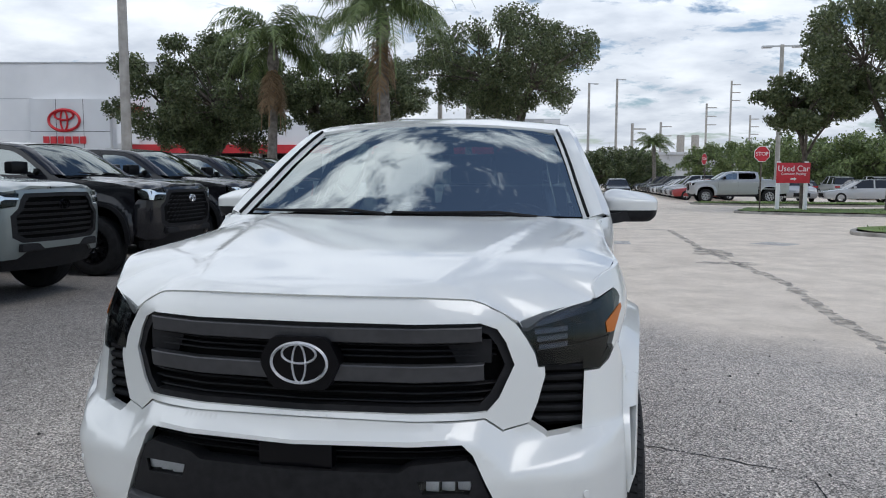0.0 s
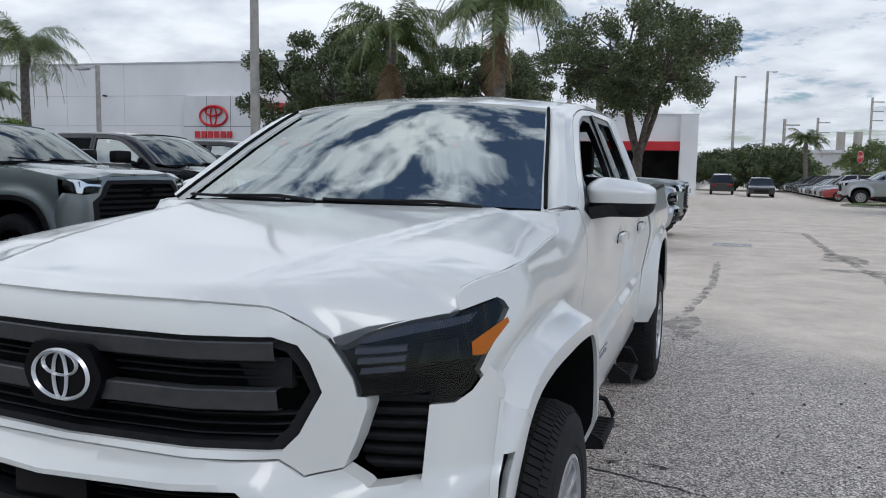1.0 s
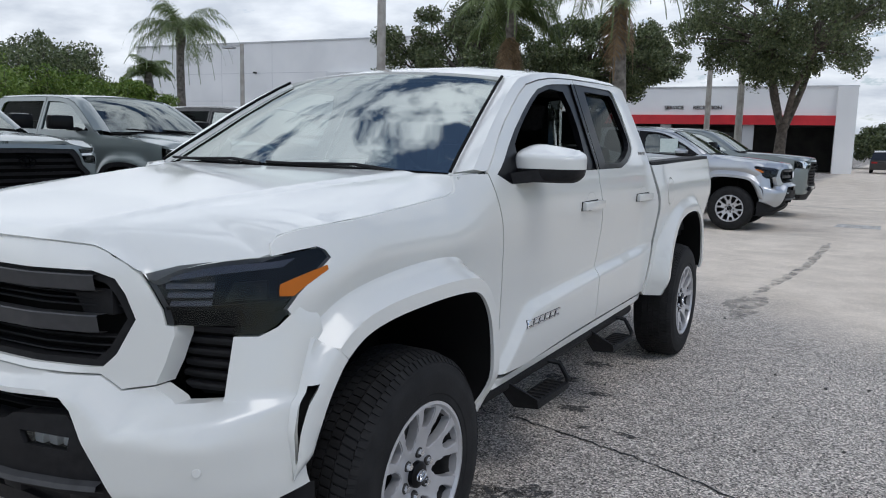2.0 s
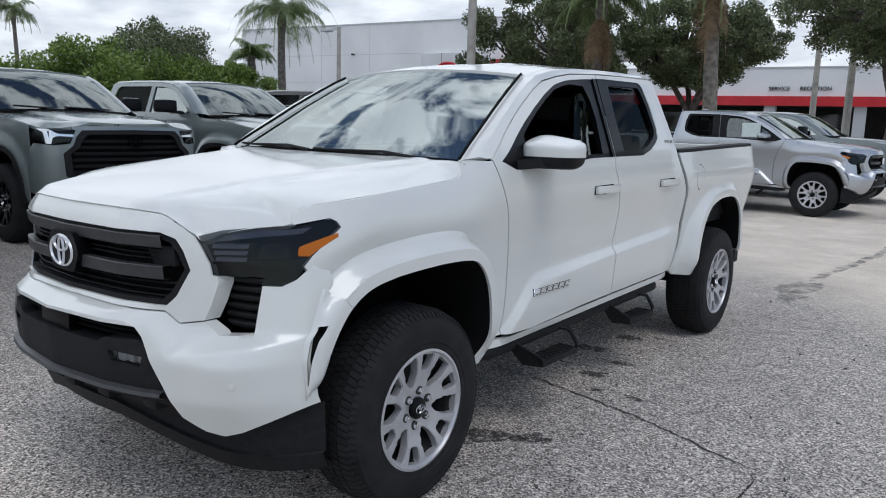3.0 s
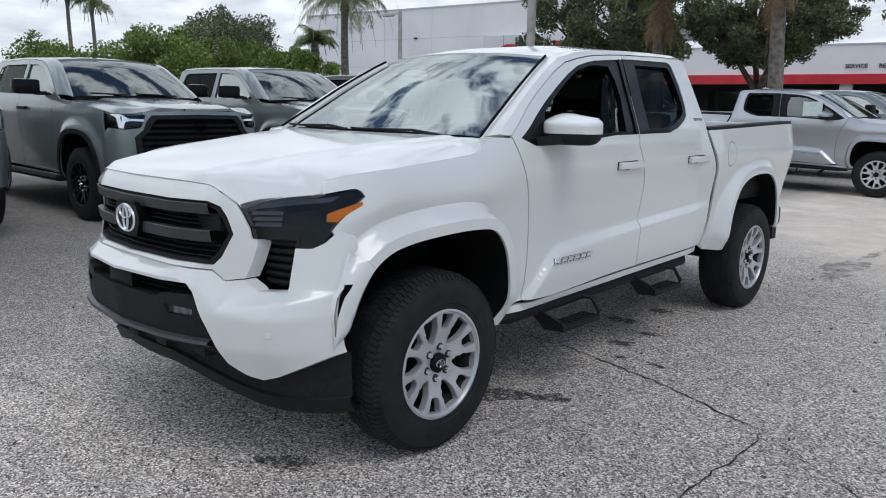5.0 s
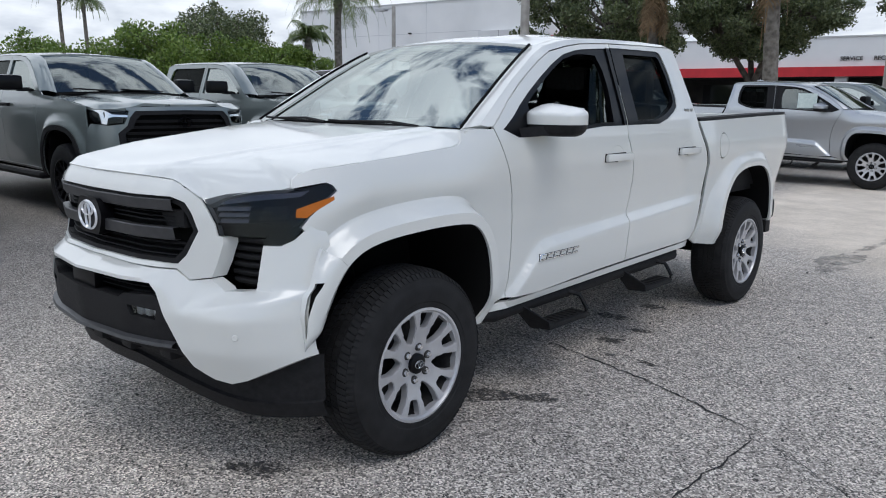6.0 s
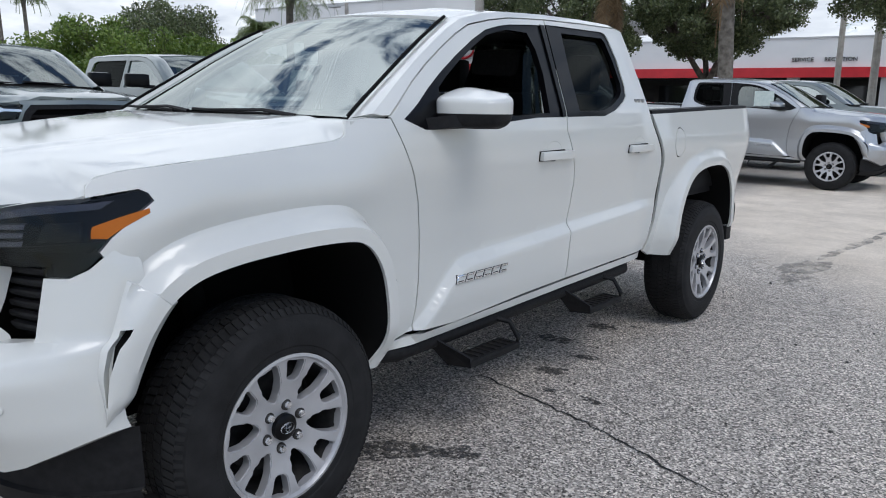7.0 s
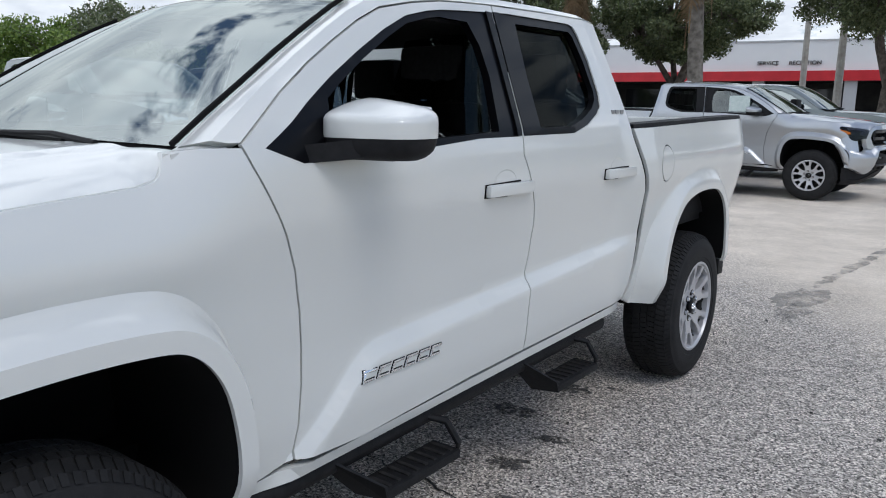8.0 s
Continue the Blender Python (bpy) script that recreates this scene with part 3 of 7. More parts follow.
def soft_table(xs, zs, rows, sx=0.022, sz=0.022):
    """A finely sampled, softened surface through a coarse table."""
    gx, gz = np.arange(0, 1.0, 0.005), np.arange(0.3, 1.3, 0.005)
    v = np.array([np.interp(gx, xs, r) for r in rows])
    v = np.array([np.interp(gz, zs, v[:, k]) for k in range(len(gx))]).T
    for axis, soft in ((0, sz), (1, sx)):
        n = int(soft / 0.005)
        k = np.hanning(2 * n + 3)
        pad = [(0, 0), (0, 0)]
        pad[axis] = (n + 1, n + 1)
        p = np.pad(v, pad, mode="reflect", reflect_type="odd")
        v = np.apply_along_axis(lambda a: np.convolve(a, k / k.sum(), "valid"), axis, p)
    return gx, gz, v


BODY, HEAD = soft_table(FACE_X, BODY_Z, BODY_Y), soft_table(FACE_X, HEAD_Z, HEAD_Y)


def on_table(tab, x, z):
    gx, gz, v = tab
    i, j = min(max(x / 0.005, 0), len(gx) - 1.001), min(max((z - 0.3) / 0.005, 0), len(gz) - 1.001)
    a, b = int(i), int(j)
    u, w = i - a, j - b
    return float(v[b, a] * (1 - u) * (1 - w) + v[b, a + 1] * u * (1 - w) + v[b + 1, a] * (1 - u) * w + v[b + 1, a + 1] * u * w)


def plan_x(y, z):
    """The half width at which the upper face lies that far forward."""
    gx, gz, v = HEAD
    j = min(max((z - 0.3) / 0.005, 0), len(gz) - 1.001)
    b = int(j)
    return float(np.interp(y, v[b] * (1 - (j - b)) + v[b + 1] * (j - b), gx))


def smooth_line(pts, n=6):
    """A finer, rounded polyline through the points."""
    out = []
    for i in range(len(pts) - 1):
        p0, p1, p2, p3 = (Vector(pts[max(0, min(len(pts) - 1, i + k))]) for k in (-1, 0, 1, 2))
        for k in range(n):
            t = k / n
            q = 0.5 * (2 * p1 + (p2 - p0) * t + (2 * p0 - 5 * p1 + 4 * p2 - p3) * t * t + (3 * p1 - p0 - 3 * p2 + p3) * t ** 3)
            out.append(tuple(q))
    return out + [tuple(pts[-1])]


ARCHES = [np.array(smooth_line(a)) for a in (FARCH, RARCH)]


def arch_gap(y, z, arch):
    a, b = arch[:-1], arch[1:]
    d = b - a
    t = np.clip((((y, z) - a) * d).sum(1) / (d * d).sum(1), 0, 1)
    return float(np.sqrt(((a + d * t[:, None] - (y, z)) ** 2).sum(1).min()))


def offset(line, d):
    """The polyline moved outwards by d."""
    out = []
    for i, p in enumerate(line):
        a, b = Vector(line[max(0, i - 1)]), Vector(line[min(len(line) - 1, i + 1)])
        t = (b - a).normalized()
        out.append((p[0] - t.y * d, p[1] + t.x * d))
    return out


CREASES = [offset(smooth_line(a), d) for a in (FARCH, RARCH) for d in (0.046, 0.056, 0.096, 0.108)]
MIRROR = pose(0.945, 0.872, 1.356) @ Matrix.Diagonal((1.02, 1.02, 1.0, 1))


DOORCREASE = [(0.64, 0.505), (0.776, 0.617), (0.872, 0.708), (0.925, 0.748), (0.97, 0.764), (1.05, 0.770), (1.75, 0.808), (2.70, 0.852)]


def side(y, z):
    """How far out the flank lies at that height and length."""
    d = door_base(z)
    g = float(np.interp(y, [p[0] for p in DOORCREASE], [p[1] for p in DOORCREASE])) - z
    d += 0.036 * (0.75 * min(1, max(0, g / 0.042)) + 0.25 * step(-0.006, 0.05, g)) * step(0.54, 0.68, y)
    f, b = step(0.60, 0.25, y), step(2.45, 2.75, y)
    x = d * (1 - f - b) + (fend_base(z) + 0.010 * step(0.1, -0.3, y)) * f + bed_base(z) * b
    if y < 0.1 and z > 0.86:
        p = plan_x(y, z)
        k = 0.5 + 0.5 * min(1, max(-1, (p - x) / 0.03))
        x = x * k + p * (1 - k) - 0.03 * k * (1 - k)
    for arch, lo, hi in ((ARCHES[0], -0.75, 0.62), (ARCHES[1], 2.6, 4.0)):
        if lo < y < hi:
            g = arch_gap(y, z, arch)
            w = 0.82 * min(1, max(0, (0.102 - g) / 0.052)) + 0.18 * step(0.112, 0.040, g)
            top = float(np.interp(y, [-0.5, -0.4, -0.2, 0.0, 0.25], [0.885, 0.900, 0.917, 0.932, 0.946])) - 0.05 * step(0.62, 0.46, z)
            if top > x:
                x += (top - x) * w
    if y > 3.95:
        x -= 0.9 * (y - 3.95) ** 2
    return x


def front(x, z):
    """How far forward the face lies."""
    x = abs(x)
    lo = float(np.interp(x, [0, 0.40, 0.47, 0.55, 0.64, 0.80, 0.90], [0.80, 0.80, 0.775, 0.695, 0.712, 0.745, 0.76]))
    hi = float(np.interp(x, [0, 0.40, 0.47, 0.55, 0.64, 0.80, 0.90], [0.84, 0.84, 0.83, 0.785, 0.765, 0.772, 0.78]))
    t = 0.8 * min(1, max(0, (z - lo) / (hi - lo))) + 0.2 * step(lo - 0.01, hi + 0.01, z)
    y = 0.0
    if t < 1:
        y += (1 - t) * on_table(BODY, x, z)
    if t > 0:
        y += t * on_table(HEAD, x, z)
    return y


hood_mid = curve([(-.90, 1.150), (-.86, 1.165), (-.78, 1.186), (-.5, 1.232), (0, 1.285), (.43, 1.322), (.6, 1.33)], .14)


HOOD_EDGE = curve([(0.0, 1.161), (0.30, 1.158), (0.44, 1.147), (0.47, 1.136), (0.52, 1.109), (0.556, 1.084), (0.60, 1.098), (0.65, 1.108), (0.70, 1.115), (0.74, 1.118), (0.775, 1.121), (0.80, 1.124)], 0.016)


def hood_top(x, y):
    """A flat middle between two ridges, with shoulders that roll down to the edge."""
    x = abs(x)
    if y < HOODSEAM[0][0]:
        rim = max(0.30, plan_x(y, 1.115))
        low = HOOD_EDGE(rim)
    else:
        rim = float(np.interp(y, SEAM_Y, SEAM_RIM))
        low = float(np.interp(y, SEAM_Y, SEAM_Z)) + 0.002
    ridge = min(float(np.interp(y, [-0.85, -0.5, 0.45], [0.30, 0.40, 0.60])), rim - 0.14)
    s = max(0.0, (x - ridge) / (rim - ridge))
    drop = hood_mid(y) - low
    crease = 0.010 * step(0.0, 0.045, x - ridge) * step(-0.80, -0.55, y)
    return hood_mid(y) - 0.012 * min(x, ridge) ** 2 - crease * max(0.0, 1 - s) - drop * (0.15 * min(s, 1.2) + 0.85 * min(s, 1.2) ** 2.1)


def both(name, make, material, root, label=""):
    """The same part on the left and on the right."""
    part(name, make(), material, root, label)
    part(name, mirror(make()), material, root, label)


def mirrored(pts):
    """A symmetric outline from its right half, given from the centre's top round to the centre's bottom."""
    return list(pts) + [(-x, z) for x, z in reversed(pts) if abs(x) > 1e-6]


def side_fn(off=0.0):
    return lambda y, z: (side(y, z) + off, y, z)


def front_fn(off=0.0):
    return lambda x, z: (x, front(x, z) + off, z)


def front_in(depth):
    """The face's surface pushed in along its own normal."""
    def fn(x, z):
        e = 0.004
        fx, fz = (front(x + e, z) - front(x - e, z)) / (2 * e), (front(x, z + e) - front(x, z - e)) / (2 * e)
        n = Vector((fx, -1, fz)).normalized()
        return Vector((x, front(x, z), z)) - n * depth
    return fn


def emblem(bm, c, w, h, d, rim=0.14):
    """Three interlocked rings as plain shapes, facing -y."""
    def ring(cx, cz, a, b, t, n=40):
        pts = [(cx + a * math.cos(k * math.tau / n), cz + b * math.sin(k * math.tau / n)) for k in range(n)]
        ins = [(cx + (a - t) * math.cos(k * math.tau / n), cz + (b - t) * math.sin(k * math.tau / n)) for k in range(n)]
        o = [bm.verts.new((x, c[1] + 0.3 * d, z)) for x, z in pts]
        m = [bm.verts.new(((x + i) / 2, c[1] - d, (z + j) / 2)) for (x, z), (i, j) in zip(pts, ins)]
        i = [bm.verts.new((x, c[1] + 0.3 * d, z)) for x, z in ins]
        for k in range(n):
            q = (k + 1) % n
            bm.faces.new((o[k], o[q], m[q], m[k]))
            bm.faces.new((m[k], m[q], i[q], i[k]))
    t = rim * h
    ring(c[0], c[2], w, h, t)
    ring(c[0], c[2] + 0.42 * h, w * 0.62, h * 0.50, t * 0.8)
    ring(c[0], c[2] - 0.02 * h, w * 0.26, h * 0.93, t * 0.7)
    bmesh.ops.recalc_face_normals(bm, faces=bm.faces)


def make_wheel(root, at, out, alloy, style="six"):
    """A tyre on an alloy rim; out is +1 where the wheel's face looks towards +x."""
    R = 0.388
    w = bpy.data.objects.new("wheel", None)
    scene.collection.objects.link(w)
    w.parent = root
    w.matrix_basis = pose(*at) @ Matrix.Diagonal((out, 1, 1, 1))
    prof = [(0.218, -0.115), (0.235, -0.128), (0.30, -0.132), (0.352, -0.122), (0.377, -0.100), (R, -0.06), (R, 0.06), (0.377, 0.100), (0.352, 0.122), (0.33, 0.127), (0.327, 0.129), (0.30, 0.132), (0.262, 0.131), (0.258, 0.128), (0.240, 0.128), (0.235, 0.122), (0.222, 0.105)]
    bm = bmesh.new()
    lathe(bm, [(r - (0.0055 if r > 0.37 else 0), x - 0.03) for r, x in prof], 64)
    bmesh.ops.recalc_face_normals(bm, faces=bm.faces)
    tyre = part("tyre", bm, RUBBER, w, "black all-terrain tyre with blocky tread")
    bm = bmesh.new()
    # tread blocks
    n = 92
    for row, (x0, x1, tw) in enumerate(((-0.10, -0.060, 0.78), (-0.054, -0.02, 0.84), (-0.014, 0.014, 0.86), (0.02, 0.054, 0.84), (0.060, 0.10, 0.78))):
        edge = row in (0, 4)
        for k in range(n):
            a0 = (k + 0.5 * (row % 2)) * math.tau / n
            a1 = a0 + tw * math.tau / n
            sk = 0.012 * (row - 2)
            ps = []
            for a, x in ((a0, x0), (a1, x0), (a1 + sk, x1), (a0 + sk, x1)):
                rr = R - (0.012 if edge and abs(x) > 0.09 else 0.0)
                ps.append((Vector((x - 0.03, rr * math.cos(a), rr * math.sin(a))), Vector((x - 0.03, (rr - 0.012) * math.cos(a), (rr - 0.012) * math.sin(a)))))
            t = [bm.verts.new(p[0]) for p in ps]
            q = [bm.verts.new(p[1]) for p in ps]
            bm.faces.new(t)
            for i in range(4):
                bm.faces.new((t[i], q[i], q[(i + 1) % 4], t[(i + 1) % 4]))
    # shoulder lugs on the outer wall
    for k in range(n):
        a0 = (k + 0.1) * math.tau / n
        a1 = a0 + 0.6 * math.tau / n
        ps = [Vector((x, r * math.cos(a), r * math.sin(a))) for r, x, a in ((0.376, 0.072, a0), (0.376, 0.072, a1), (0.358, 0.090, a1), (0.358, 0.090, a0))]
        qs = [p * 0.985 - Vector((0.012, 0, 0)) for p in ps]
        t = [bm.verts.new(p) for p in ps]
        q = [bm.verts.new(p) for p in qs]
        bm.faces.new(t)
        for i in range(4):
            bm.faces.new((t[i], q[i], q[(i + 1) % 4], t[(i + 1) % 4]))
    bmesh.ops.recalc_face_normals(bm, faces=bm.faces)
    part("tread", bm, RUBBER, tyre)["kind"] = "stuff"
    bm = bmesh.new()      # barrel and lip
    lathe(bm, [(0.222, 0.07), (0.236, 0.088), (0.236, 0.096), (0.226, 0.098), (0.218, 0.085), (0.216, 0.07)], 64)
    bmesh.ops.recalc_face_normals(bm, faces=bm.faces)
    part("rim", bm, alloy, w)
    # alloy barrel, coloured dark for the shade behind the spokes
    bm = bmesh.new()
    lathe(bm, [(0.2165, 0.07), (0.205, 0.03), (0.195, -0.06), (0.205, -0.12)], 48)
    part("barrel", bm, DULLSHADE, w)
    bm = bmesh.new()
    lathe(bm, [(0.0, -0.02), (0.16, -0.02), (0.16, -0.03), (0.2, -0.05)], 32)
    part("brake_disc", bm, DULLSHADE, w, "dull dark brake disc")
    legs = 6

    def window(a, rows, n=2):
        """A window of the wheel's face: (radius, half width) from the hub outwards."""
        pts = [(r * math.cos(a) - h * math.sin(a), r * math.sin(a) + h * math.cos(a)) for r, h in rows]
        pts += [(r * math.cos(a) + h * math.sin(a), r * math.sin(a) - h * math.cos(a)) for r, h in reversed(rows)]
        return rounded(pts, 0.005, n)
    holes = []
    for s in range(legs):
        a = math.radians(20 + 60 * s)
        holes.append(window(a, ((0.149, 0.012), (0.158, 0.023), (0.207, 0.034), (0.214, 0.029))))
        holes.append(window(a + math.radians(30), ((0.091, 0.005), (0.112, 0.021), (0.148, 0.035), (0.205, 0.039), (0.213, 0.033))))
    rim_line = [(0.227 * math.cos(k * math.tau / 60), 0.227 * math.sin(k * math.tau / 60)) for k in range(60)]

    def face(u, v):
        r = math.hypot(u, v)
        return (0.060 + 0.006 * step(0.05, 0.09, r) + 0.022 * step(0.08, 0.21, r), u, v)
    bm = sheet(rim_line, face, 0.014, (-1, 0, 0), holes, 0.034)
    es = [e for e in bm.edges if len(e.link_faces) == 2 and e.calc_face_angle(0) > 0.9]
    bmesh.ops.bevel(bm, geom=es, offset=0.0035, segments=2, affect="EDGES")
    part("spokes", bm, alloy, w)
    bm = bmesh.new()
    lathe(bm, [(0.0, 0.080), (0.010, 0.079), (0.0115, 0.074), (0.0115, 0.05)], 8)
    bmesh.ops.recalc_face_normals(bm, faces=bm.faces)
    nut = finish("lug_nut", bm, CHROME)
    for s in range(legs):
        a = s * math.tau / legs + math.radians(20)
        ob = new("lug_nut", nut)
        ob.parent = w
        ob.matrix_basis = pose(0, 0.0685 * math.cos(a), 0.0685 * math.sin(a))
    # flat dark discs painting the shade of the hollows round the nuts
    bm = bmesh.new()
    lathe(bm, [(0.0, 0.0675), (0.0165, 0.0675), (0.018, 0.06)], 16)
    pit = finish("lug_shade", bm, DULLSHADE)
    for s in range(legs):
        a = s * math.tau / legs + math.radians(20)
        ob = new("lug_shade", pit)
        ob.parent = w
        ob.matrix_basis = pose(0, 0.0685 * math.cos(a), 0.0685 * math.sin(a))
    bm = bmesh.new()
    lathe(bm, [(0.0, 0.082), (0.034, 0.080), (0.042, 0.074), (0.043, 0.05)], 28)
    bmesh.ops.recalc_face_normals(bm, faces=bm.faces)
    cap = part("hub_cap", bm, GLOSSBLACK, w, "black centre cap")
    bm = bmesh.new()
    emblem(bm, (0, 0, 0), 0.026, 0.018, 0.003, 0.16)
    for v in bm.verts:
        v.co = Vector((0.083 - v.co.y, v.co.x, v.co.z))
    bmesh.ops.recalc_face_normals(bm, faces=bm.faces)
    part("badge", bm, CHROME, cap, "small chrome rings")
    return w


def make_seat(root, x, y, z, wrapped):
    s = bpy.data.objects.new("seat", None)
    scene.collection.objects.link(s)
    s.parent = root
    s.matrix_basis = pose(x, y, z)
    bm = bmesh.new()
    box(bm, (-0.25, -0.28, 0.0), (0.25, 0.26, 0.16), 0.05)
    part("cushion", bm, SEATCLOTH, s)
    bm = bmesh.new()
    vs = box(bm, (-0.25, 0.18, 0.10), (0.25, 0.32, 0.72), 0.05)
    for v in {*bm.verts}:
        v.co.y += (v.co.z - 0.1) * 0.30
        v.co.x *= 1 - 0.28 * step(0.45, 0.75, v.co.z)
    part("backrest", bm, SEATCLOTH, s)
    bm = bmesh.new()
    box(bm, (-0.14, 0.36, 0.73), (0.14, 0.47, 0.93), 0.04)
    part("headrest", bm, SEATCLOTH, s)
    if wrapped:
        bm = bmesh.new()
        vs = box(bm, (-0.27, 0.15, 0.08), (0.27, 0.36, 0.97), 0.06)
        bmesh.ops.subdivide_edges(bm, edges=bm.edges[:], cuts=3, use_grid_fill=True)
        for v in bm.verts:
            v.co.y += (v.co.z - 0.1) * 0.30
            v.co.x *= 1 - 0.42 * step(0.45, 0.85, v.co.z)
            v.co += noise.noise_vector(v.co * 9) * 0.018
        part("plastic_cover", bm, WRAP, s, "loose clear plastic cover", smooth=20)


def make_cab(root):
    """What shows through the windows."""
    bm = bmesh.new()
    box(bm, (-0.76, 0.62, 0.50), (0.76, 2.42, 0.56))
    part("cab_floor", bm, CABIN, root)
    bm = bmesh.new()
    box(bm, (-0.74, 0.50, 0.80), (0.74, 0.98, 1.24), 0.06)
    box(bm, (-0.14, 0.90, 0.56), (0.14, 1.75, 0.86), 0.04)
    part("dashboard", bm, CABIN, root, "black soft-touch dashboard")
    bm = bmesh.new()
    ring = [(0.38 + 0.185 * math.cos(k * math.tau / 24), 1.06 + 0.08 * math.sin(k * math.tau / 24) * 0.9, 1.16 + 0.17 * math.sin(k * math.tau / 24)) for k in range(25)]
    tube(bm, ring, 0.016, 8, False)
    tube(bm, [(0.22, 1.06, 1.15), (0.54, 1.06, 1.15)], 0.02, 6)
    part("steering_wheel", bm, CABIN, root)
    both("door_card", lambda: _box_bm((0.77, 0.66, 0.55), (0.80, 2.48, 1.26), 0.01), CABIN, root)
    bm = bmesh.new()
    box(bm, (-0.66, 2.36, 0.55), (0.66, 2.42, 1.30))
    part("rear_wall", bm, CABIN, root)
    bm = bmesh.new()
    box(bm, (-0.60, 1.16, 1.68), (0.60, 2.40, 1.70))
    part("headliner", bm, SEATCLOTH, root)
    make_seat(root, 0.37, 1.42, 0.70, True)
    make_seat(root, -0.37, 1.42, 0.70, True)
    for x in (-0.45, 0.0, 0.45):
        make_seat(root, x, 2.02, 0.70, False)
    bm = bmesh.new()
    box(bm, (-0.11, 0.97, 1.585), (0.11, 1.0, 1.655), 0.012)
    part("rear_view_mirror", bm, CABIN, root)


def _box_bm(lo, hi, bevel=0.0):
    bm = bmesh.new()
    box(bm, lo, hi, bevel)
    return bm


# curves that bound the glasshouse, on the left
FRAME = [(0.535, 1.314), (0.600, 1.368), (0.681, 1.428), (0.795, 1.500), (0.912, 1.565), (1.03, 1.626), (1.143, 1.674), (1.30, 1.706), (1.445, 1.727), (1.60, 1.738), (1.76, 1.747), (2.10, 1.757), (2.40, 1.762), (2.46, 1.762), (2.50, 1.750)]
EDGE = [(0.765, 0.435, 1.312), (0.742, 0.535, 1.375), (0.715, 0.66, 1.450), (0.688, 0.79, 1.530), (0.660, 0.92, 1.604), (0.633, 1.04, 1.668), (0.615, 1.12, 1.706), (0.610, 1.28, 1.745), (0.608, 1.44, 1.762), (0.606, 1.60, 1.772), (0.605, 1.76, 1.779), (0.605, 2.10, 1.785), (0.605, 2.40, 1.780), (0.605, 2.46, 1.772), (0.605, 2.49, 1.752)]
HOODSEAM = [(-0.487, 1.119), (-0.480, 1.145), (-0.455, 1.166), (-0.40, 1.181), (-0.33, 1.190), (-0.18, 1.203), (0.0, 1.214), (0.16, 1.226), (0.30, 1.237), (0.345, 1.250), (0.362, 1.275), (0.372, 1.303)]
SEAM_Y, SEAM_Z, SEAM_RIM = [p[0] for p in HOODSEAM], [p[1] for p in HOODSEAM], [side(*p) for p in HOODSEAM]
SEAM_A = [(0.533, 1.308), (0.548, 1.270), (0.573, 1.223), (0.610, 1.155), (0.638, 1.10), (0.672, 1.01), (0.693, 0.905), (0.703, 0.80), (0.701, 0.709), (0.690, 0.61), (0.671, 0.519)]
SEAM_B = [(1.745, 1.746), (1.715, 1.52), (1.685, 1.30), (1.680, 1.247), (1.712, 1.19), (1.742, 1.132), (1.775, 1.06), (1.79, 0.997), (1.783, 0.90), (1.762, 0.80), (1.745, 0.68), (1.731, 0.545)]
SEAM_C = [(2.506, 1.75), (2.527, 1.53), (2.557, 1.315), (2.565, 1.279), (2.600, 1.20), (2.632, 1.132), (2.664, 1.05), (2.672, 0.98), (2.690, 0.84), (2.687, 0.708), (2.655, 0.62), (2.598, 0.562)]
WIN_F = [(0.592, 1.306), (0.70, 1.267), (0.944, 1.272), (1.20, 1.288), (1.441, 1.305), (1.672, 1.306), (1.706, 1.52), (1.728, 1.722), (1.60, 1.714), (1.445, 1.702), (1.362, 1.690), (1.25, 1.665), (1.13, 1.615), (1.0, 1.550), (0.862, 1.475), (0.76, 1.412), (0.687, 1.362)]
HOLE_F = [(0.80, 1.300), (1.10, 1.306), (1.56, 1.324), (1.605, 1.50), (1.605, 1.60), (1.575, 1.676), (1.42, 1.678), (1.36, 1.668), (1.25, 1.642), (1.14, 1.592), (1.01, 1.525), (0.90, 1.462), (0.835, 1.42)]
WIN_R = [(1.700, 1.307), (2.068, 1.309), (2.192, 1.338), (2.30, 1.378), (2.350, 1.408), (2.372, 1.46), (2.376, 1.596), (2.352, 1.700), (2.335, 1.726), (2.30, 1.735), (1.836, 1.729), (1.758, 1.724), (1.73, 1.52)]
HOLE_R = [(1.83, 1.332), (2.06, 1.335), (2.17, 1.360), (2.28, 1.402), (2.325, 1.435), (2.34, 1.47), (2.335, 1.59), (2.312, 1.685), (2.29, 1.703), (1.885, 1.698), (1.85, 1.52)]
DOORLINES = [[(y, z - d) for y, z in DOORCREASE] for d in (-0.004, 0.004, 0.038, 0.046)]
GRILLE = [(0, 1.092), (0.462, 1.088), (0.505, 1.068), (0.528, 1.030), (0.550, 0.968), (0.512, 0.882), (0.482, 0.848), (0, 0.850)]
LAMP = [(0.556, 1.078), (0.62, 1.100), (0.70, 1.112), (0.775, 1.117), (0.80, 1.126), (0.822, 1.134), (0.840, 1.124), (0.850, 1.106), (0.842, 1.06), (0.826, 0.995), (0.803, 0.948), (0.778, 0.926), (0.735, 0.928), (0.731, 0.952), (0.615, 0.957), (0.606, 0.995), (0.584, 1.036)]
VENT = [(0.625, 0.958), (0.733, 0.956), (0.730, 0.768), (0.635, 0.762), (0.585, 0.801), (0.606, 0.88)]


def vent_y(x, z):
    return -0.632 + 0.34 * max(0.0, x - 0.62)


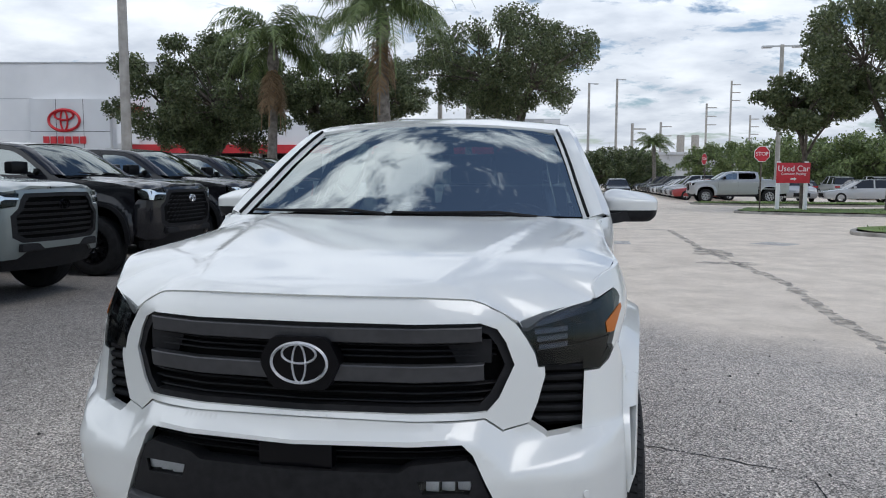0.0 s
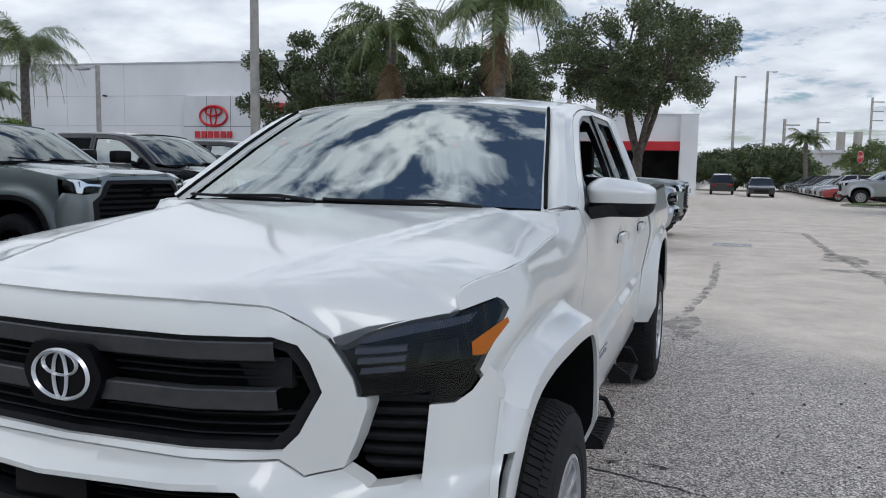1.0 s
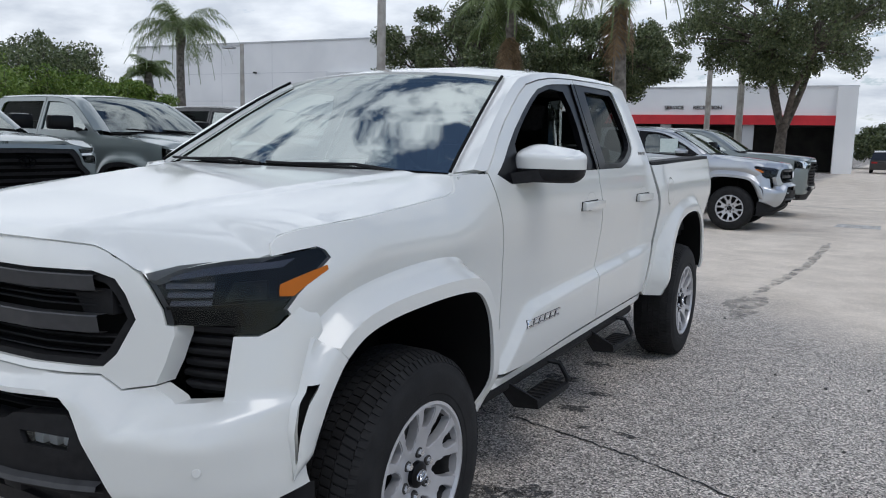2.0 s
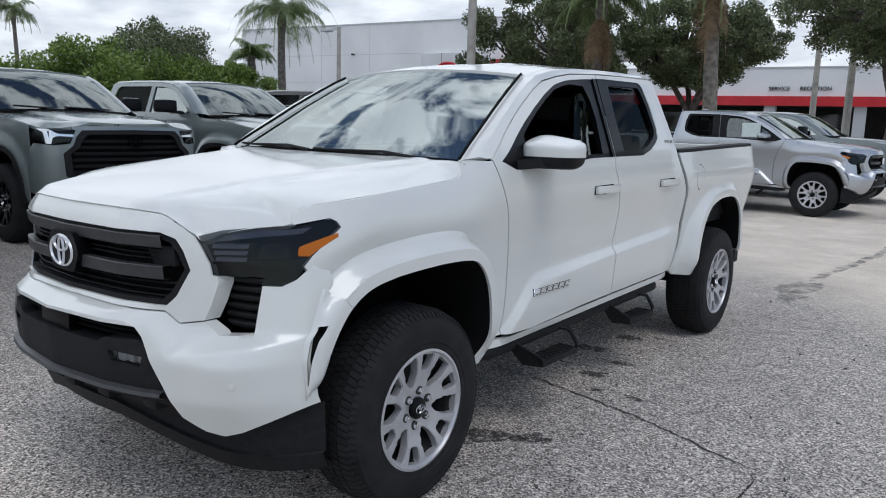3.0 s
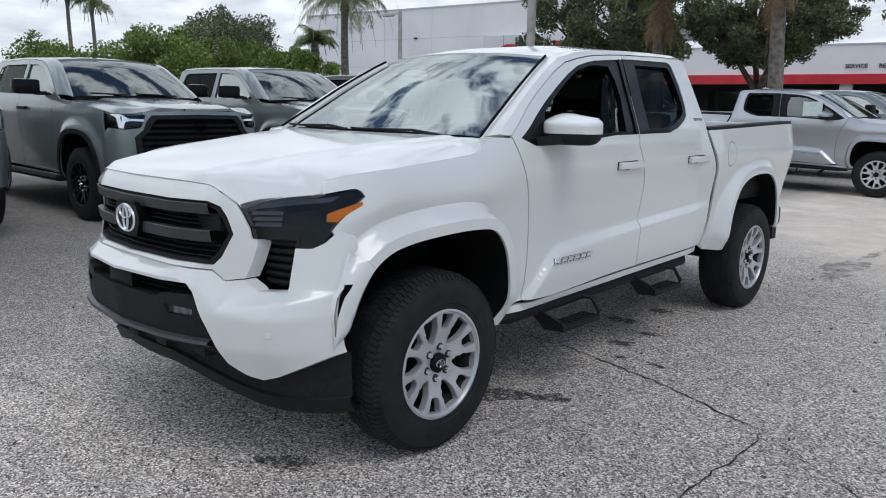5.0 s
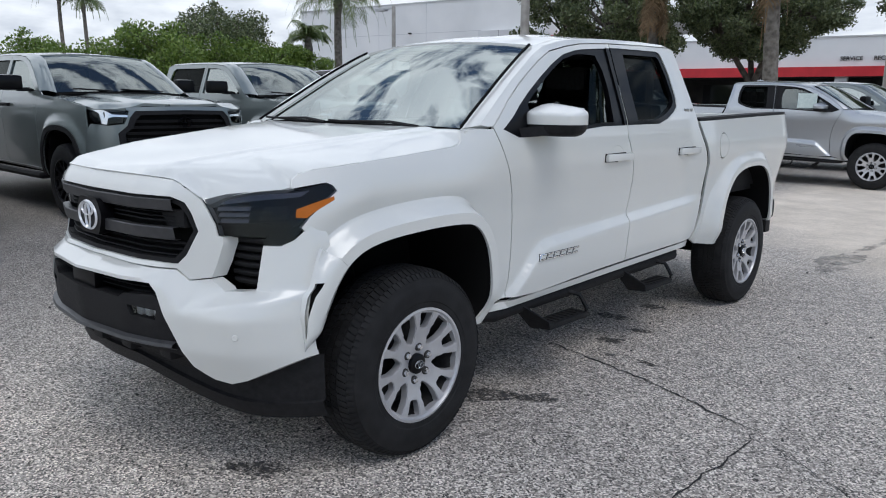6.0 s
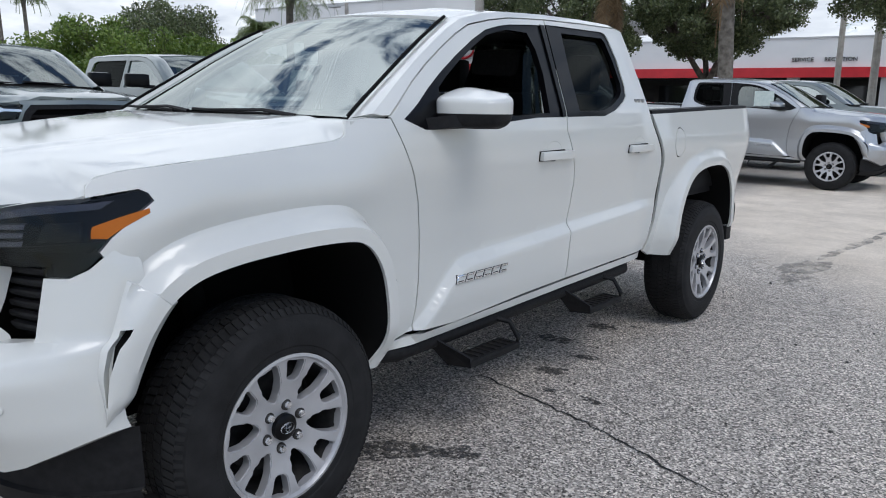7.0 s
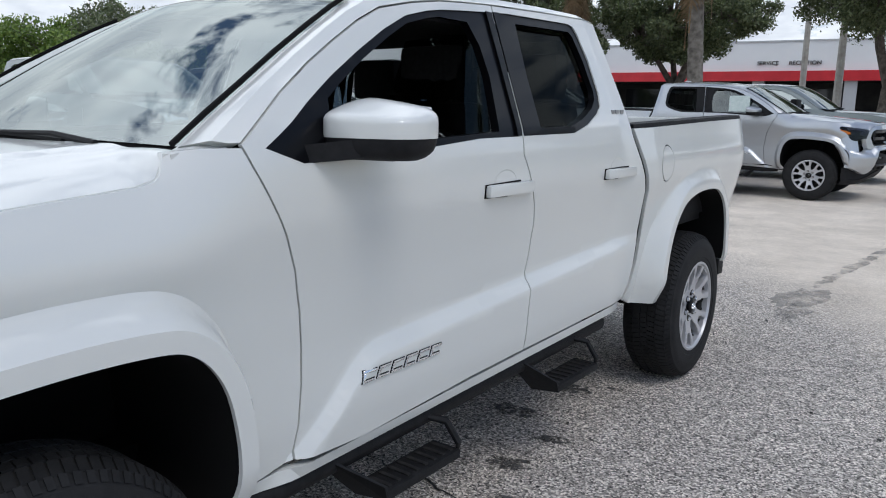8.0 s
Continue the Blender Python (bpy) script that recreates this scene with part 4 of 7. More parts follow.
def make_pickup(paint, alloy, where, label, group="", cab=True):
    root = base("pickup_truck", label, "pickup truck", where, group)
    lx = Vector((-1, 0, 0))
    # flank panels
    line = smooth_line(FARCH)
    fender = smooth_line(HOODSEAM, 3) + [(0.45, 1.309)] + SEAM_A + [(0.50, 0.485), (0.42, 0.46)] + [p for p in reversed(line) if p[0] > -0.349 or p[1] > 0.86] + [(-0.347, 0.839), (-0.405, 0.890), (-0.442, 0.918), (-0.484, 0.985), (-0.455, 1.02), (-0.40, 1.065), (-0.345, 1.106), (-0.355, 1.126), (-0.375, 1.137), (-0.43, 1.129)]
    both("fender", lambda: sheet(fender, side_fn(), 0.020, lx, (), 0.014, CREASES), paint, root)

    def flare_fn(u, z):
        """The front of the flare, from the bumper's end out to the rim of the arch."""
        xa = float(np.interp(z, [0.55, 0.65, 0.78, 0.92], [0.866, 0.860, 0.851, 0.851]))
        a = Vector((xa, front(xa, z), z))
        yb = float(np.interp(z, [p[1] for p in line[:31]], [p[0] for p in line[:31]]))
        b = Vector((side(yb, z) - 0.02 * step(0.62, 0.54, z), yb, z))
        p = a.lerp(b, u) + Vector((0.014, -0.020, 0)) * math.sin(math.pi * u)
        return p.lerp(Vector((side(p.y, z), p.y, z)), step(0.80, 0.88, z) * step(0.05, 0.4, u))
    flare = [(0, 0.912), (0.33, 0.890), (0.66, 0.866), (1, 0.837)] + [(1, 0.837 - 0.282 * k / 12) for k in range(1, 13)] + [(0.5, 0.550), (0, 0.552)]
    slot = [(0.22, 0.792), (0.54, 0.794), (0.47, 0.735), (0.33, 0.604), (0.23, 0.602), (0.21, 0.70)]
    back_in = (-0.6, 0.8, 0)

    def flare_sheet(outline, push, holes=(), depth=0.04):
        return sheet([(u * 0.1, z) for u, z in outline], lambda u, z: flare_fn(u * 10, z) + Vector((-0.6, 0.8, 0)) * push, 0.016, back_in, [[(u * 0.1, z) for u, z in h] for h in holes], depth)
    both("fender_flare", lambda: flare_sheet(flare, 0.0, [slot]), paint, root)
    both("flare_vent", lambda: flare_sheet(slot, 0.034, (), 0), PITCH, root, "dark slot in the flare")
    fdoor = FRAME[:10] + SEAM_B + [(1.40, 0.536), (0.90, 0.510)] + [(y + 0.006, z) for y, z in reversed(SEAM_A)]
    both("front_door", lambda: sheet(fdoor, side_fn(), 0.022, lx, [WIN_F], 0.014, DOORLINES), paint, root)
    rdoor = [(y + 0.008, z) for y, z in SEAM_B[:1]] + FRAME[11:] + [(y - 0.004, z) for y, z in SEAM_C[1:]] + [(2.50, 0.560), (1.739, 0.545)] + [(y + 0.007, z) for y, z in reversed(SEAM_B[1:-1])]
    both("rear_door", lambda: sheet(rdoor, side_fn(), 0.022, lx, [WIN_R], 0.014, DOORLINES), paint, root)
    both("window_trim", lambda: sheet(WIN_F, side_fn(-0.006), 0.03, lx, [HOLE_F], 0.03), GLOSSBLACK, root, "gloss black window frame")
    both("window_trim", lambda: sheet(WIN_R, side_fn(-0.006), 0.03, lx, [HOLE_R], 0.03), GLOSSBLACK, root, "gloss black window frame")
    pil_f = [(1.655, 1.309), (1.683, 1.309), (1.712, 1.52), (1.736, 1.722), (1.70, 1.724), (1.68, 1.52)]
    pil_r = [(1.695, 1.309), (1.725, 1.309), (1.755, 1.52), (1.785, 1.727), (1.748, 1.726), (1.722, 1.52)]
    both("pillar_trim", lambda: sheet(pil_f, side_fn(0.003), 0.03, lx, (), 0.006), GLOSSBLACK, root, "gloss black pillar strip")
    both("pillar_trim", lambda: sheet(pil_r, side_fn(0.003), 0.03, lx, (), 0.006), GLOSSBLACK, root, "gloss black pillar strip")
    both("rear_door_glass", lambda: sheet(HOLE_R, side_fn(-0.03), 0.06, lx, (), 0), TINT, root, "dark tinted door glass")
    if group:
        both("front_door_glass", lambda: sheet(HOLE_F, side_fn(-0.03), 0.06, lx, (), 0), DARKGLASS, root, "closed front door glass")
    sill = [(0.43, 0.482), (0.66, 0.500), (1.74, 0.532), (2.56, 0.552), (2.56, 0.518), (1.74, 0.498), (0.66, 0.466), (0.45, 0.448)]
    both("rocker_panel", lambda: sheet(sill, side_fn(-0.004), 0.03, lx, (), 0.03), paint, root)
    bed = [(2.574, 1.318), (2.94, 1.328), (3.50, 1.342), (4.0, 1.352), (4.17, 1.352), (4.215, 1.335), (4.235, 1.28), (4.262, 0.95), (4.235, 0.74), (4.12, 0.62), (3.95, 0.575)] + [(3.748, 0.565)] + [p for p in reversed(smooth_line(RARCH))] + [(2.74, 0.505), (2.635, 0.545)] + [(y + 0.024 * (1 if z > 0.9 else 1.6), z) for y, z in reversed(SEAM_C[3:-1])]
    fuel = [(2.855 + 0.075 * math.cos(k * math.tau / 24), 1.158 + 0.085 * math.sin(k * math.tau / 24)) for k in range(24)]
    part("bed_side", sheet(bed, side_fn(), 0.024, lx, [fuel], 0.014, CREASES), paint, root)
    part("bed_side", mirror(sheet(bed, side_fn(), 0.024, lx, (), 0.014, CREASES)), paint, root)
    cap = [(2.855 + (y - 2.855) * 0.93, 1.158 + (z - 1.158) * 0.93) for y, z in fuel]
    part("fuel_door", sheet(cap, side_fn(0.001), 0.03, lx, (), 0.006), paint, root)
    part("fuel_door_gap", sheet(fuel, side_fn(-0.010), 0.05, lx, (), 0), PITCH, root)
    both("bed_gap", lambda: sheet([(2.54, 1.32), (2.62, 1.32), (2.75, 1.0), (2.74, 0.56), (2.58, 0.56), (2.63, 1.0)], lambda y, z: (side(2.5, z) - 0.05, y, z), 0.08, lx, (), 0), PITCH, root)
    # pillars and roof sides
    def pillar():
        rows = []
        for k, ((y, z), e) in enumerate(zip(FRAME, EDGE)):
            a, b = Vector((side(y, z), y, z)), Vector(e)
            m = (a + b) / 2 + Vector((0.010, -0.006 if k < 6 else 0, 0.012))
            rows.append([b, b.lerp(m, 0.6), m, a.lerp(m, 0.45), a + Vector((-0.004, 0, 0.006))])
        bm = strip(rows)
        return thicken(bm, (-0.03, 0, -0.012))
    both("roof_side", pillar, paint, root)
    rows = []
    for e in EDGE[6:]:
        r = []
        for k in range(25):
            u = k / 12 - 1
            z = e[2] + 0.036 * (1 - u * u) + (0.006 * step(0.30, 0.36, abs(u)) * step(0.58, 0.50, abs(u)) if 1.3 < e[1] < 2.3 else 0)
            r.append(Vector((-e[0] * u, e[1] - (0.055 * (1 - u * u) if e[1] < 1.15 else 0.0), z)))
        rows.append(r)
    bm = strip(rows)
    part("roof", thicken(bm, (0, 0, -0.03)), paint, root)
    bm = bmesh.new()
    tube(bm, [(0.0, 2.20, 1.812), (0.0, 2.26, 1.828), (0.0, 2.33, 1.838), (0.0, 2.345, 1.815)], [0.012, 0.016, 0.012, 0.006], 8)
    part("roof_antenna", bm, paint, root)
    # windscreen
    def screen(u, v, off=0.0):
        e = Vector((EDGE[0])).lerp(Vector(EDGE[6]), v)
        q = [Vector(EDGE[int(v * 6)]).lerp(Vector(EDGE[min(6, int(v * 6) + 1)]), v * 6 - int(v * 6))][0]
        w = q.x - 0.016 - off
        return Vector((w * u, q.y - 0.10 * (1 - u * u) + 0.006, q.z + 0.022 * (1 - u * u) * v - 0.010 + 0.012 * (1 - u * u)))
    bm = strip([[screen(i / 8 - 1, 0.02 + 0.97 * j / 10) for i in range(17)] for j in range(11)])
    part("windscreen", bm, GLASS, root, "windscreen mirroring the clouds")
    # blind band round the windscreen
    bm = bmesh.new()
    for rows in ([[screen(s * (1 - 0.055 * k), 0.02 + 0.97 * j / 10) - Vector((0, -0.004, 0.003)) for k in range(2)] for j in range(11)] for s in (1, -1)):
        g = [[bm.verts.new(p) for p in row] for row in rows]
        for a, b in zip(g, g[1:]):
            bm.faces.new((a[0], a[1], b[1], b[0]))
    for v0, v1 in ((0.0, 0.035), (0.94, 1.0)):
        g = [[bm.verts.new(screen(i / 8 - 1, v) - Vector((0, -0.004, 0.003))) for i in range(17)] for v in (v0, v1)]
        for k in range(16):
            bm.faces.new((g[0][k], g[0][k + 1], g[1][k + 1], g[1][k]))
    part("windscreen_band", bm, PITCH, root, "black printed glass border")
    both("screen_seal", lambda: _tube_bm([Vector(EDGE[k]) + Vector((-0.012, -0.012, 0.004)) for k in range(7)], 0.007), PITCH, root)
    bm = strip([[(0.76 * (k / 8 - 1), 0.335 + 0.10 * (k / 8 - 1) ** 2 + d, z) for k in range(17)] for d, z in ((-0.03, 1.290), (0.06, 1.300), (0.11, 1.312))])
    part("cowl", bm, PLASTIC, root, "black plastic cowl panel")
    both("cowl_corner", lambda: thicken(strip([[(0.755, 0.425, 1.306), (0.752, 0.458, 1.318)], [(0.785, 0.395, 1.303), (0.785, 0.470, 1.315)], [(0.806, 0.385, 1.300), (0.812, 0.52, 1.310)]]), (0, 0, -0.02)), paint, root)
    for a, b in (((0.55, 0.365, 1.312), (0.02, 0.345, 1.326)), ((-0.08, 0.345, 1.318), (-0.62, 0.415, 1.328))):
        bm = bmesh.new()
        a, b = Vector(a), Vector(b)
        tube(bm, [a, a.lerp(b, 0.3) + Vector((0, -0.01, 0.014)), b], [0.009, 0.007, 0.004], 6)
        tube(bm, [a.lerp(b, 0.25) + Vector((0, 0.0, 0.0)), a.lerp(b, 1.12)], 0.006, 5)
        part("wiper", bm, PLASTIC, root)
    # rear of the cab
    bm = bmesh.new()
    box(bm, (-0.64, 2.44, 0.62), (0.64, 2.50, 1.30), 0.01)
    box(bm, (-0.79, 2.47, 0.62), (0.79, 2.51, 1.28), 0.01)
    part("cab_back", bm, paint, root)
    bm = strip([[(x, 2.515, 1.30), (x * 0.80, 2.475, 1.765)] for x in (-0.75, 0.75)])
    part("rear_window", bm, REARGLASS, root, "clear rear window")
    # bonnet
    def lip(x):
        z = HOOD_EDGE(abs(x))
        return front(x, min(z, 1.15)) - 0.004, z
    edge = [(x, lip(x)[0]) for x in (0.0, 0.1, 0.2, 0.3, 0.4, 0.44, 0.47, 0.495, 0.52, 0.54, 0.556, 0.58, 0.60, 0.64, 0.68, 0.72, 0.75)]
    rest = [(r - 0.008, y) for y, r in zip(SEAM_Y[:-1], SEAM_RIM)] + [(0.800, 0.385), (0.772, 0.425), (0.70, 0.415), (0.55, 0.372), (0.28, 0.330), (0, 0.318)]
    hood_half = edge + rest
    hood_full = hood_half + [(-x, y) for x, y in hood_half[-2:0:-1]]
    def hood_fn(x, y):
        z = hood_top(x, y)
        if y < -0.70 and abs(x) < 0.56:          # the leading edge tucks under
            ye, ze = lip(x)
            z = z + (ze - z) * (1 - min(1, max(0, (y - ye) / 0.05))) ** 2
        return (x, y, z)
    crown = [[(s * float(np.interp(y, [-0.85, -0.5, 0.45], [0.30, 0.40, 0.60])) + s * d, y) for y in (-0.74, -0.5, -0.2, 0.1, 0.3)] for s in (1, -1) for d in (0.0, 0.024, 0.048)]
    part("hood", sheet(hood_full, hood_fn, 0.018, (0, 0.75, -0.66), (), 0.02, crown), paint, root)
    # face
    surround = mirrored([(0, 1.156), (0.30, 1.153), (0.44, 1.142), (0.47, 1.131), (0.52, 1.104), (0.552, 1.076), (0.580, 1.034), (0.602, 0.993), (0.611, 0.955), (0.628, 0.953), (0.630, 0.93), (0.612, 0.86), (0.592, 0.806), (0.524, 0.795), (0.478, 0.832), (0, 0.838)])
    cheek = [[(s * x, z) for x, z in ((0.46, 1.10), (0.53, 1.03), (0.568, 0.965), (0.54, 0.87), (0.50, 0.82))] for s in (1, -1)]
    part("grille_surround", sheet(surround, front_fn(), 0.018, (0, 1, 0), [mirrored(GRILLE)], 0.06, cheek), paint, root)
    bumper = mirrored([(0, 0.834), (0.476, 0.827), (0.523, 0.790), (0.588, 0.801), (0.637, 0.760), (0.732, 0.766), (0.735, 0.924), (0.778, 0.922), (0.806, 0.944), (0.829, 0.988), (0.842, 0.955), (0.850, 0.916), (0.850, 0.78), (0.860, 0.65), (0.866, 0.552), (0.868, 0.53), (0.80, 0.487), (0.73, 0.447), (0.68, 0.430), (0.632, 0.445), (0.57, 0.490), (0.525, 0.596), (0.455, 0.755), (0.428, 0.783), (0, 0.787)])
    ledge_x = (0.47, 0.50, 0.55, 0.60, 0.64, 0.70, 0.76, 0.82, 0.845)
    ledges = [[(sg * x, float(np.interp(x, xs, zs)) + d) for x in ledge_x] for sg in (1, -1) for xs, zs, d in (([0.47, 0.55, 0.64, 0.80, 0.90], [0.775, 0.695, 0.712, 0.745, 0.76], -0.004), ([0.47, 0.55, 0.64, 0.80, 0.90], [0.775, 0.695, 0.712, 0.745, 0.76], 0.006))]
    part("bumper_cover", sheet(bumper, front_fn(), 0.015, (0, 1, 0), (), 0.05, ledges), paint, root)
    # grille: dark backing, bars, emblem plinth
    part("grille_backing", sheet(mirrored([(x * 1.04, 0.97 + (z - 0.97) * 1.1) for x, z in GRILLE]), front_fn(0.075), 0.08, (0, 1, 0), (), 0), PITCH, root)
    part("grille_frame", sheet(mirrored(GRILLE), front_fn(0.012), 0.03, (0, 1, 0), [mirrored([(x * 0.955, 0.97 + (z - 0.97) * 0.86) for x, z in GRILLE])], 0.05), PLASTIC, root, "black moulded grille frame")

    def bar(z0, z1, w, off, deep=0.03):
        rows = []
        for k in range(41):
            x = w * (k / 20 - 1)
            y = front(x, 0.97) + off
            rows.append([Vector((x, y + deep, z1)), Vector((x, y + 0.002, z1)), Vector((x, y, z1 - 0.003)), Vector((x, y + 0.006, z0 + 0.003)), Vector((x, y + 0.010, z0)), Vector((x, y + deep, z0))])
        bm = strip(rows)
        bm.faces.new([v for v in bm.verts][:6])
        bmesh.ops.recalc_face_normals(bm, faces=bm.faces)
        return bm
    part("grille_bar", bar(1.036, 1.078, 0.468, -0.002), GREYBAR, root, "satin grey grille bar")
    part("grille_bar", bar(0.932, 0.978, 0.474, -0.004), GREYBAR, root, "satin grey grille bar")
    for z in (0.868, 0.890, 0.911, 0.990, 1.006, 1.021):
        part("grille_slat", bar(z, z + 0.007, 0.50, 0.035), PLASTIC, root)
    for s in (1, -1):
        bm = bmesh.new()
        slab(bm, [(s * 0.40, front(0.4, 0.97) + 0.045, 0.975), (s * 0.37, front(0.37, 0.97) + 0.045, 1.04), (s * 0.49, front(0.49, 0.97) + 0.02, 1.04), (s * 0.49, front(0.49, 0.97) + 0.02, 0.975)], (0, 0.03, 0))
        part("grille_block", bm, PLASTIC, root)
    bm = bmesh.new()
    hexa = [(-0.112, 0.985), (-0.076, 1.052), (0.076, 1.052), (0.112, 0.985), (0.076, 0.912), (-0.076, 0.912)]
    slab(bm, [(x, front(0, 0.97) - 0.012, z) for x, z in rounded(hexa, 0.02)], (0, 0.05, 0))
    plinth = part("emblem_plinth", bm, GLOSSBLACK, root, "gloss black emblem plinth")
    bm = bmesh.new()
    emblem(bm, (0, front(0, 0.97) - 0.016, 0.983), 0.080, 0.058, 0.006)
    part("emblem", bm, SATIN, plinth, "chrome ring emblem")
    # head lamps
    def lamp_back():
        return sheet(LAMP, front_in(0.022), 0.025, (0, 1, 0), (), 0)
    for s in (1, -1):
        flip = (lambda b: b) if s > 0 else mirror
        lamp = part("headlamp", flip(sheet(LAMP, front_in(0.001), 0.018, (-0.5, 0.85, 0), (), 0.022)), LENS, root, "smoked head lamp")
        part("lamp_housing", flip(lamp_back()), GLOSSBLACK, lamp)
        bm = bmesh.new()
        for k in range(3):
            z = 0.998 + 0.021 * k
            g = [[bm.verts.new((x, front(x, z) + d, z + q)) for d, q in ((0.020, 0.0), (0.010, 0.003), (0.014, 0.015), (0.020, 0.018))] for x in (0.612 - 0.006 * k, 0.635, 0.660, 0.688)]
            for p, q in zip(g, g[1:]):
                for i in range(3):
                    bm.faces.new((p[i], p[i + 1], q[i + 1], q[i]))
        bmesh.ops.recalc_face_normals(bm, faces=bm.faces)
        part("lamp_reflector", flip(bm), REFLECTOR, lamp, "stacked bright reflectors")
        # band added inside the lens to paint the sky's reflection along its top
        band = [(0.585, 1.071), (0.63, 1.092), (0.70, 1.102), (0.775, 1.107), (0.80, 1.113), (0.79, 1.092), (0.70, 1.080), (0.62, 1.066)]
        part("sky_sheen_band", flip(sheet(band, front_in(0.012), 0.02, (0, 1, 0), (), 0.006)), REFLECTOR, lamp, "grey band along the top painting the sky's sheen")
        shelf = [(0.612, 0.992), (0.70, 0.990), (0.795, 0.984), (0.812, 1.010), (0.70, 1.001), (0.609, 1.000)]
        part("lamp_shelf", flip(sheet(shelf, front_in(0.006), 0.02, (0, 1, 0), (), 0.014)), PLASTIC, lamp)
        pane = [(0.715, 1.010), (0.785, 1.014), (0.775, 1.062), (0.722, 1.058)]
        part("projector", flip(sheet(pane, front_in(0.014), 0.02, (0, 1, 0), (), 0.008)), DULLSHADE, lamp, "dark projector window")
        # dark sheet added behind the lamp to put shade into its gap
        part("lamp_gap_fill", flip(sheet([(0.74 + (x - 0.74) * 1.05, 1.04 + (z - 1.04) * 1.06) for x, z in LAMP], front_in(0.030), 0.03, (0, 1, 0), (), 0)), PITCH, lamp)
        mark = [(0.795, 1.048), (0.842, 1.088), (0.846, 1.076), (0.820, 1.018), (0.800, 1.020)]
        part("side_marker", flip(sheet(mark, front_in(-0.001), 0.02, (-0.5, 0.85, 0), (), 0.006)), AMBER, lamp, "amber side marker")
        vent = part("corner_vent", flip(sheet(VENT, lambda x, z: (x, vent_y(x, z) + 0.030, z), 0.03, (0, 1, 0), (), 0.0)), PITCH, root, "black louvred corner vent")
        for k in range(6):
            z = 0.776 + 0.030 * k
            rows = []
            for u in (0, 0.5, 1):
                row = []
                for d, q in ((0.030, 0.0), (0.012, 0.002), (0.006, 0.012), (0.007, 0.019), (0.022, 0.022)):
                    lo = float(np.interp(z + q, [0.762, 0.801, 0.88, 0.958], [0.638, 0.590, 0.609, 0.627]))
                    x = lo + (0.731 - lo) * u
                    row.append(Vector((x, vent_y(x, z) + d, z + q)))
                rows.append(row)
            part("louvre", flip(strip(rows)), PLASTIC, vent)
        bm = bmesh.new()
        lathe(bm, [(0.0, -0.003), (0.010, -0.003), (0.0115, 0.0)], 16)
        for v in bm.verts:
            v.co = Vector((v.co.y, v.co.x, v.co.z))
        tilt = Matrix.Rotation(math.atan((front(0.755, 0.62) - front(0.735, 0.62)) / 0.02), 4, "Z")
        bm.transform(Matrix.Translation((0.745, front(0.745, 0.62) - 0.001, 0.62)) @ tilt)
        part("parking_sensor", flip(bm), paint, root, "round parking sensor")
    # lower face
    low_back = mirrored([(0, 0.80), (0.44, 0.795), (0.47, 0.74), (0.53, 0.60), (0.56, 0.50), (0, 0.50)])
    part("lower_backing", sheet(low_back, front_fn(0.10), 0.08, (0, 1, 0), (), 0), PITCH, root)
    for z in (0.735, 0.752, 0.769):
        rows = [[Vector((x, front(x, z) + 0.05, z)), Vector((x, front(x, z) + 0.045, z + 0.006)), Vector((x, front(x, z) + 0.09, z + 0.006))] for x in [0.44 * (k / 10 - 1) for k in range(21)]]
        part("lower_slat", strip(rows), PLASTIC, root)
    bm = bmesh.new()
    box(bm, (-0.10, -0.915, 0.715), (0.10, -0.87, 0.782), 0.008)
    part("radar_cover", bm, GLOSSBLACK, root, "smooth black sensor cover")
    fog_hole = [(0.318, 0.692), (0.455, 0.686), (0.447, 0.650), (0.33, 0.655)]
    valance = mirrored([(0, 0.715), (0.27, 0.713), (0.302, 0.732), (0.44, 0.740), (0.464, 0.722), (0.512, 0.598), (0.545, 0.52), (0.50, 0.535), (0, 0.545)])
    part("valance", sheet(valance, front_fn(0.008), 0.03, (0, 1, 0), [fog_hole, [(-x, z) for x, z in fog_hole]], 0.06), PLASTIC, root, "black textured plastic valance")
    rows = [[Vector((x, front(x, 0.56) + 0.008, 0.548)), Vector((x, front(x, 0.56) - 0.016, 0.560)), Vector((x, front(x, 0.56) - 0.012, 0.572)), Vector((x, front(x, 0.56) + 0.01, 0.580))] for x in [0.525 * (k / 12 - 1) for k in range(25)]]
    part("valance_lip", strip(rows), GREYBAR, root, "satin grey lip")
    under = mirrored([(0, 0.55), (0.53, 0.54), (0.57, 0.485), (0.50, 0.440), (0, 0.420)])
    part("lower_skirt", sheet(under, lambda x, z: (x, front(x, 0.5) + 0.05 + 0.5 * (0.55 - z), z), 0.05, (0, 1, 0), (), 0.04), PLASTIC, root)
    for x in (-0.42, -0.2, 0.0, 0.2, 0.42):
        bm = bmesh.new()
        y = front(x, 0.5)
        box(bm, (x - 0.040, y + 0.035, 0.490), (x + 0.040, y + 0.10, 0.545), 0.012)
        part("skirt_tab", bm, PLASTIC, root)
    for s in (1, -1):
        flip = (lambda b: b) if s > 0 else mirror
        fog = part("fog_lamp", flip(sheet(fog_hole, front_fn(0.018), 0.03, (0, 1, 0), (), 0)), CLEARLENS, root, "clear three-part fog lamp")
        bm = bmesh.new()
        for k in range(3):
            x = 0.336 + 0.040 * k
            box(bm, (x, front(x, 0.67) + 0.03, 0.656), (x + 0.035, front(x, 0.67) + 0.06, 0.688), 0.006)
        part("fog_reflector", flip(bm), SATIN, fog)
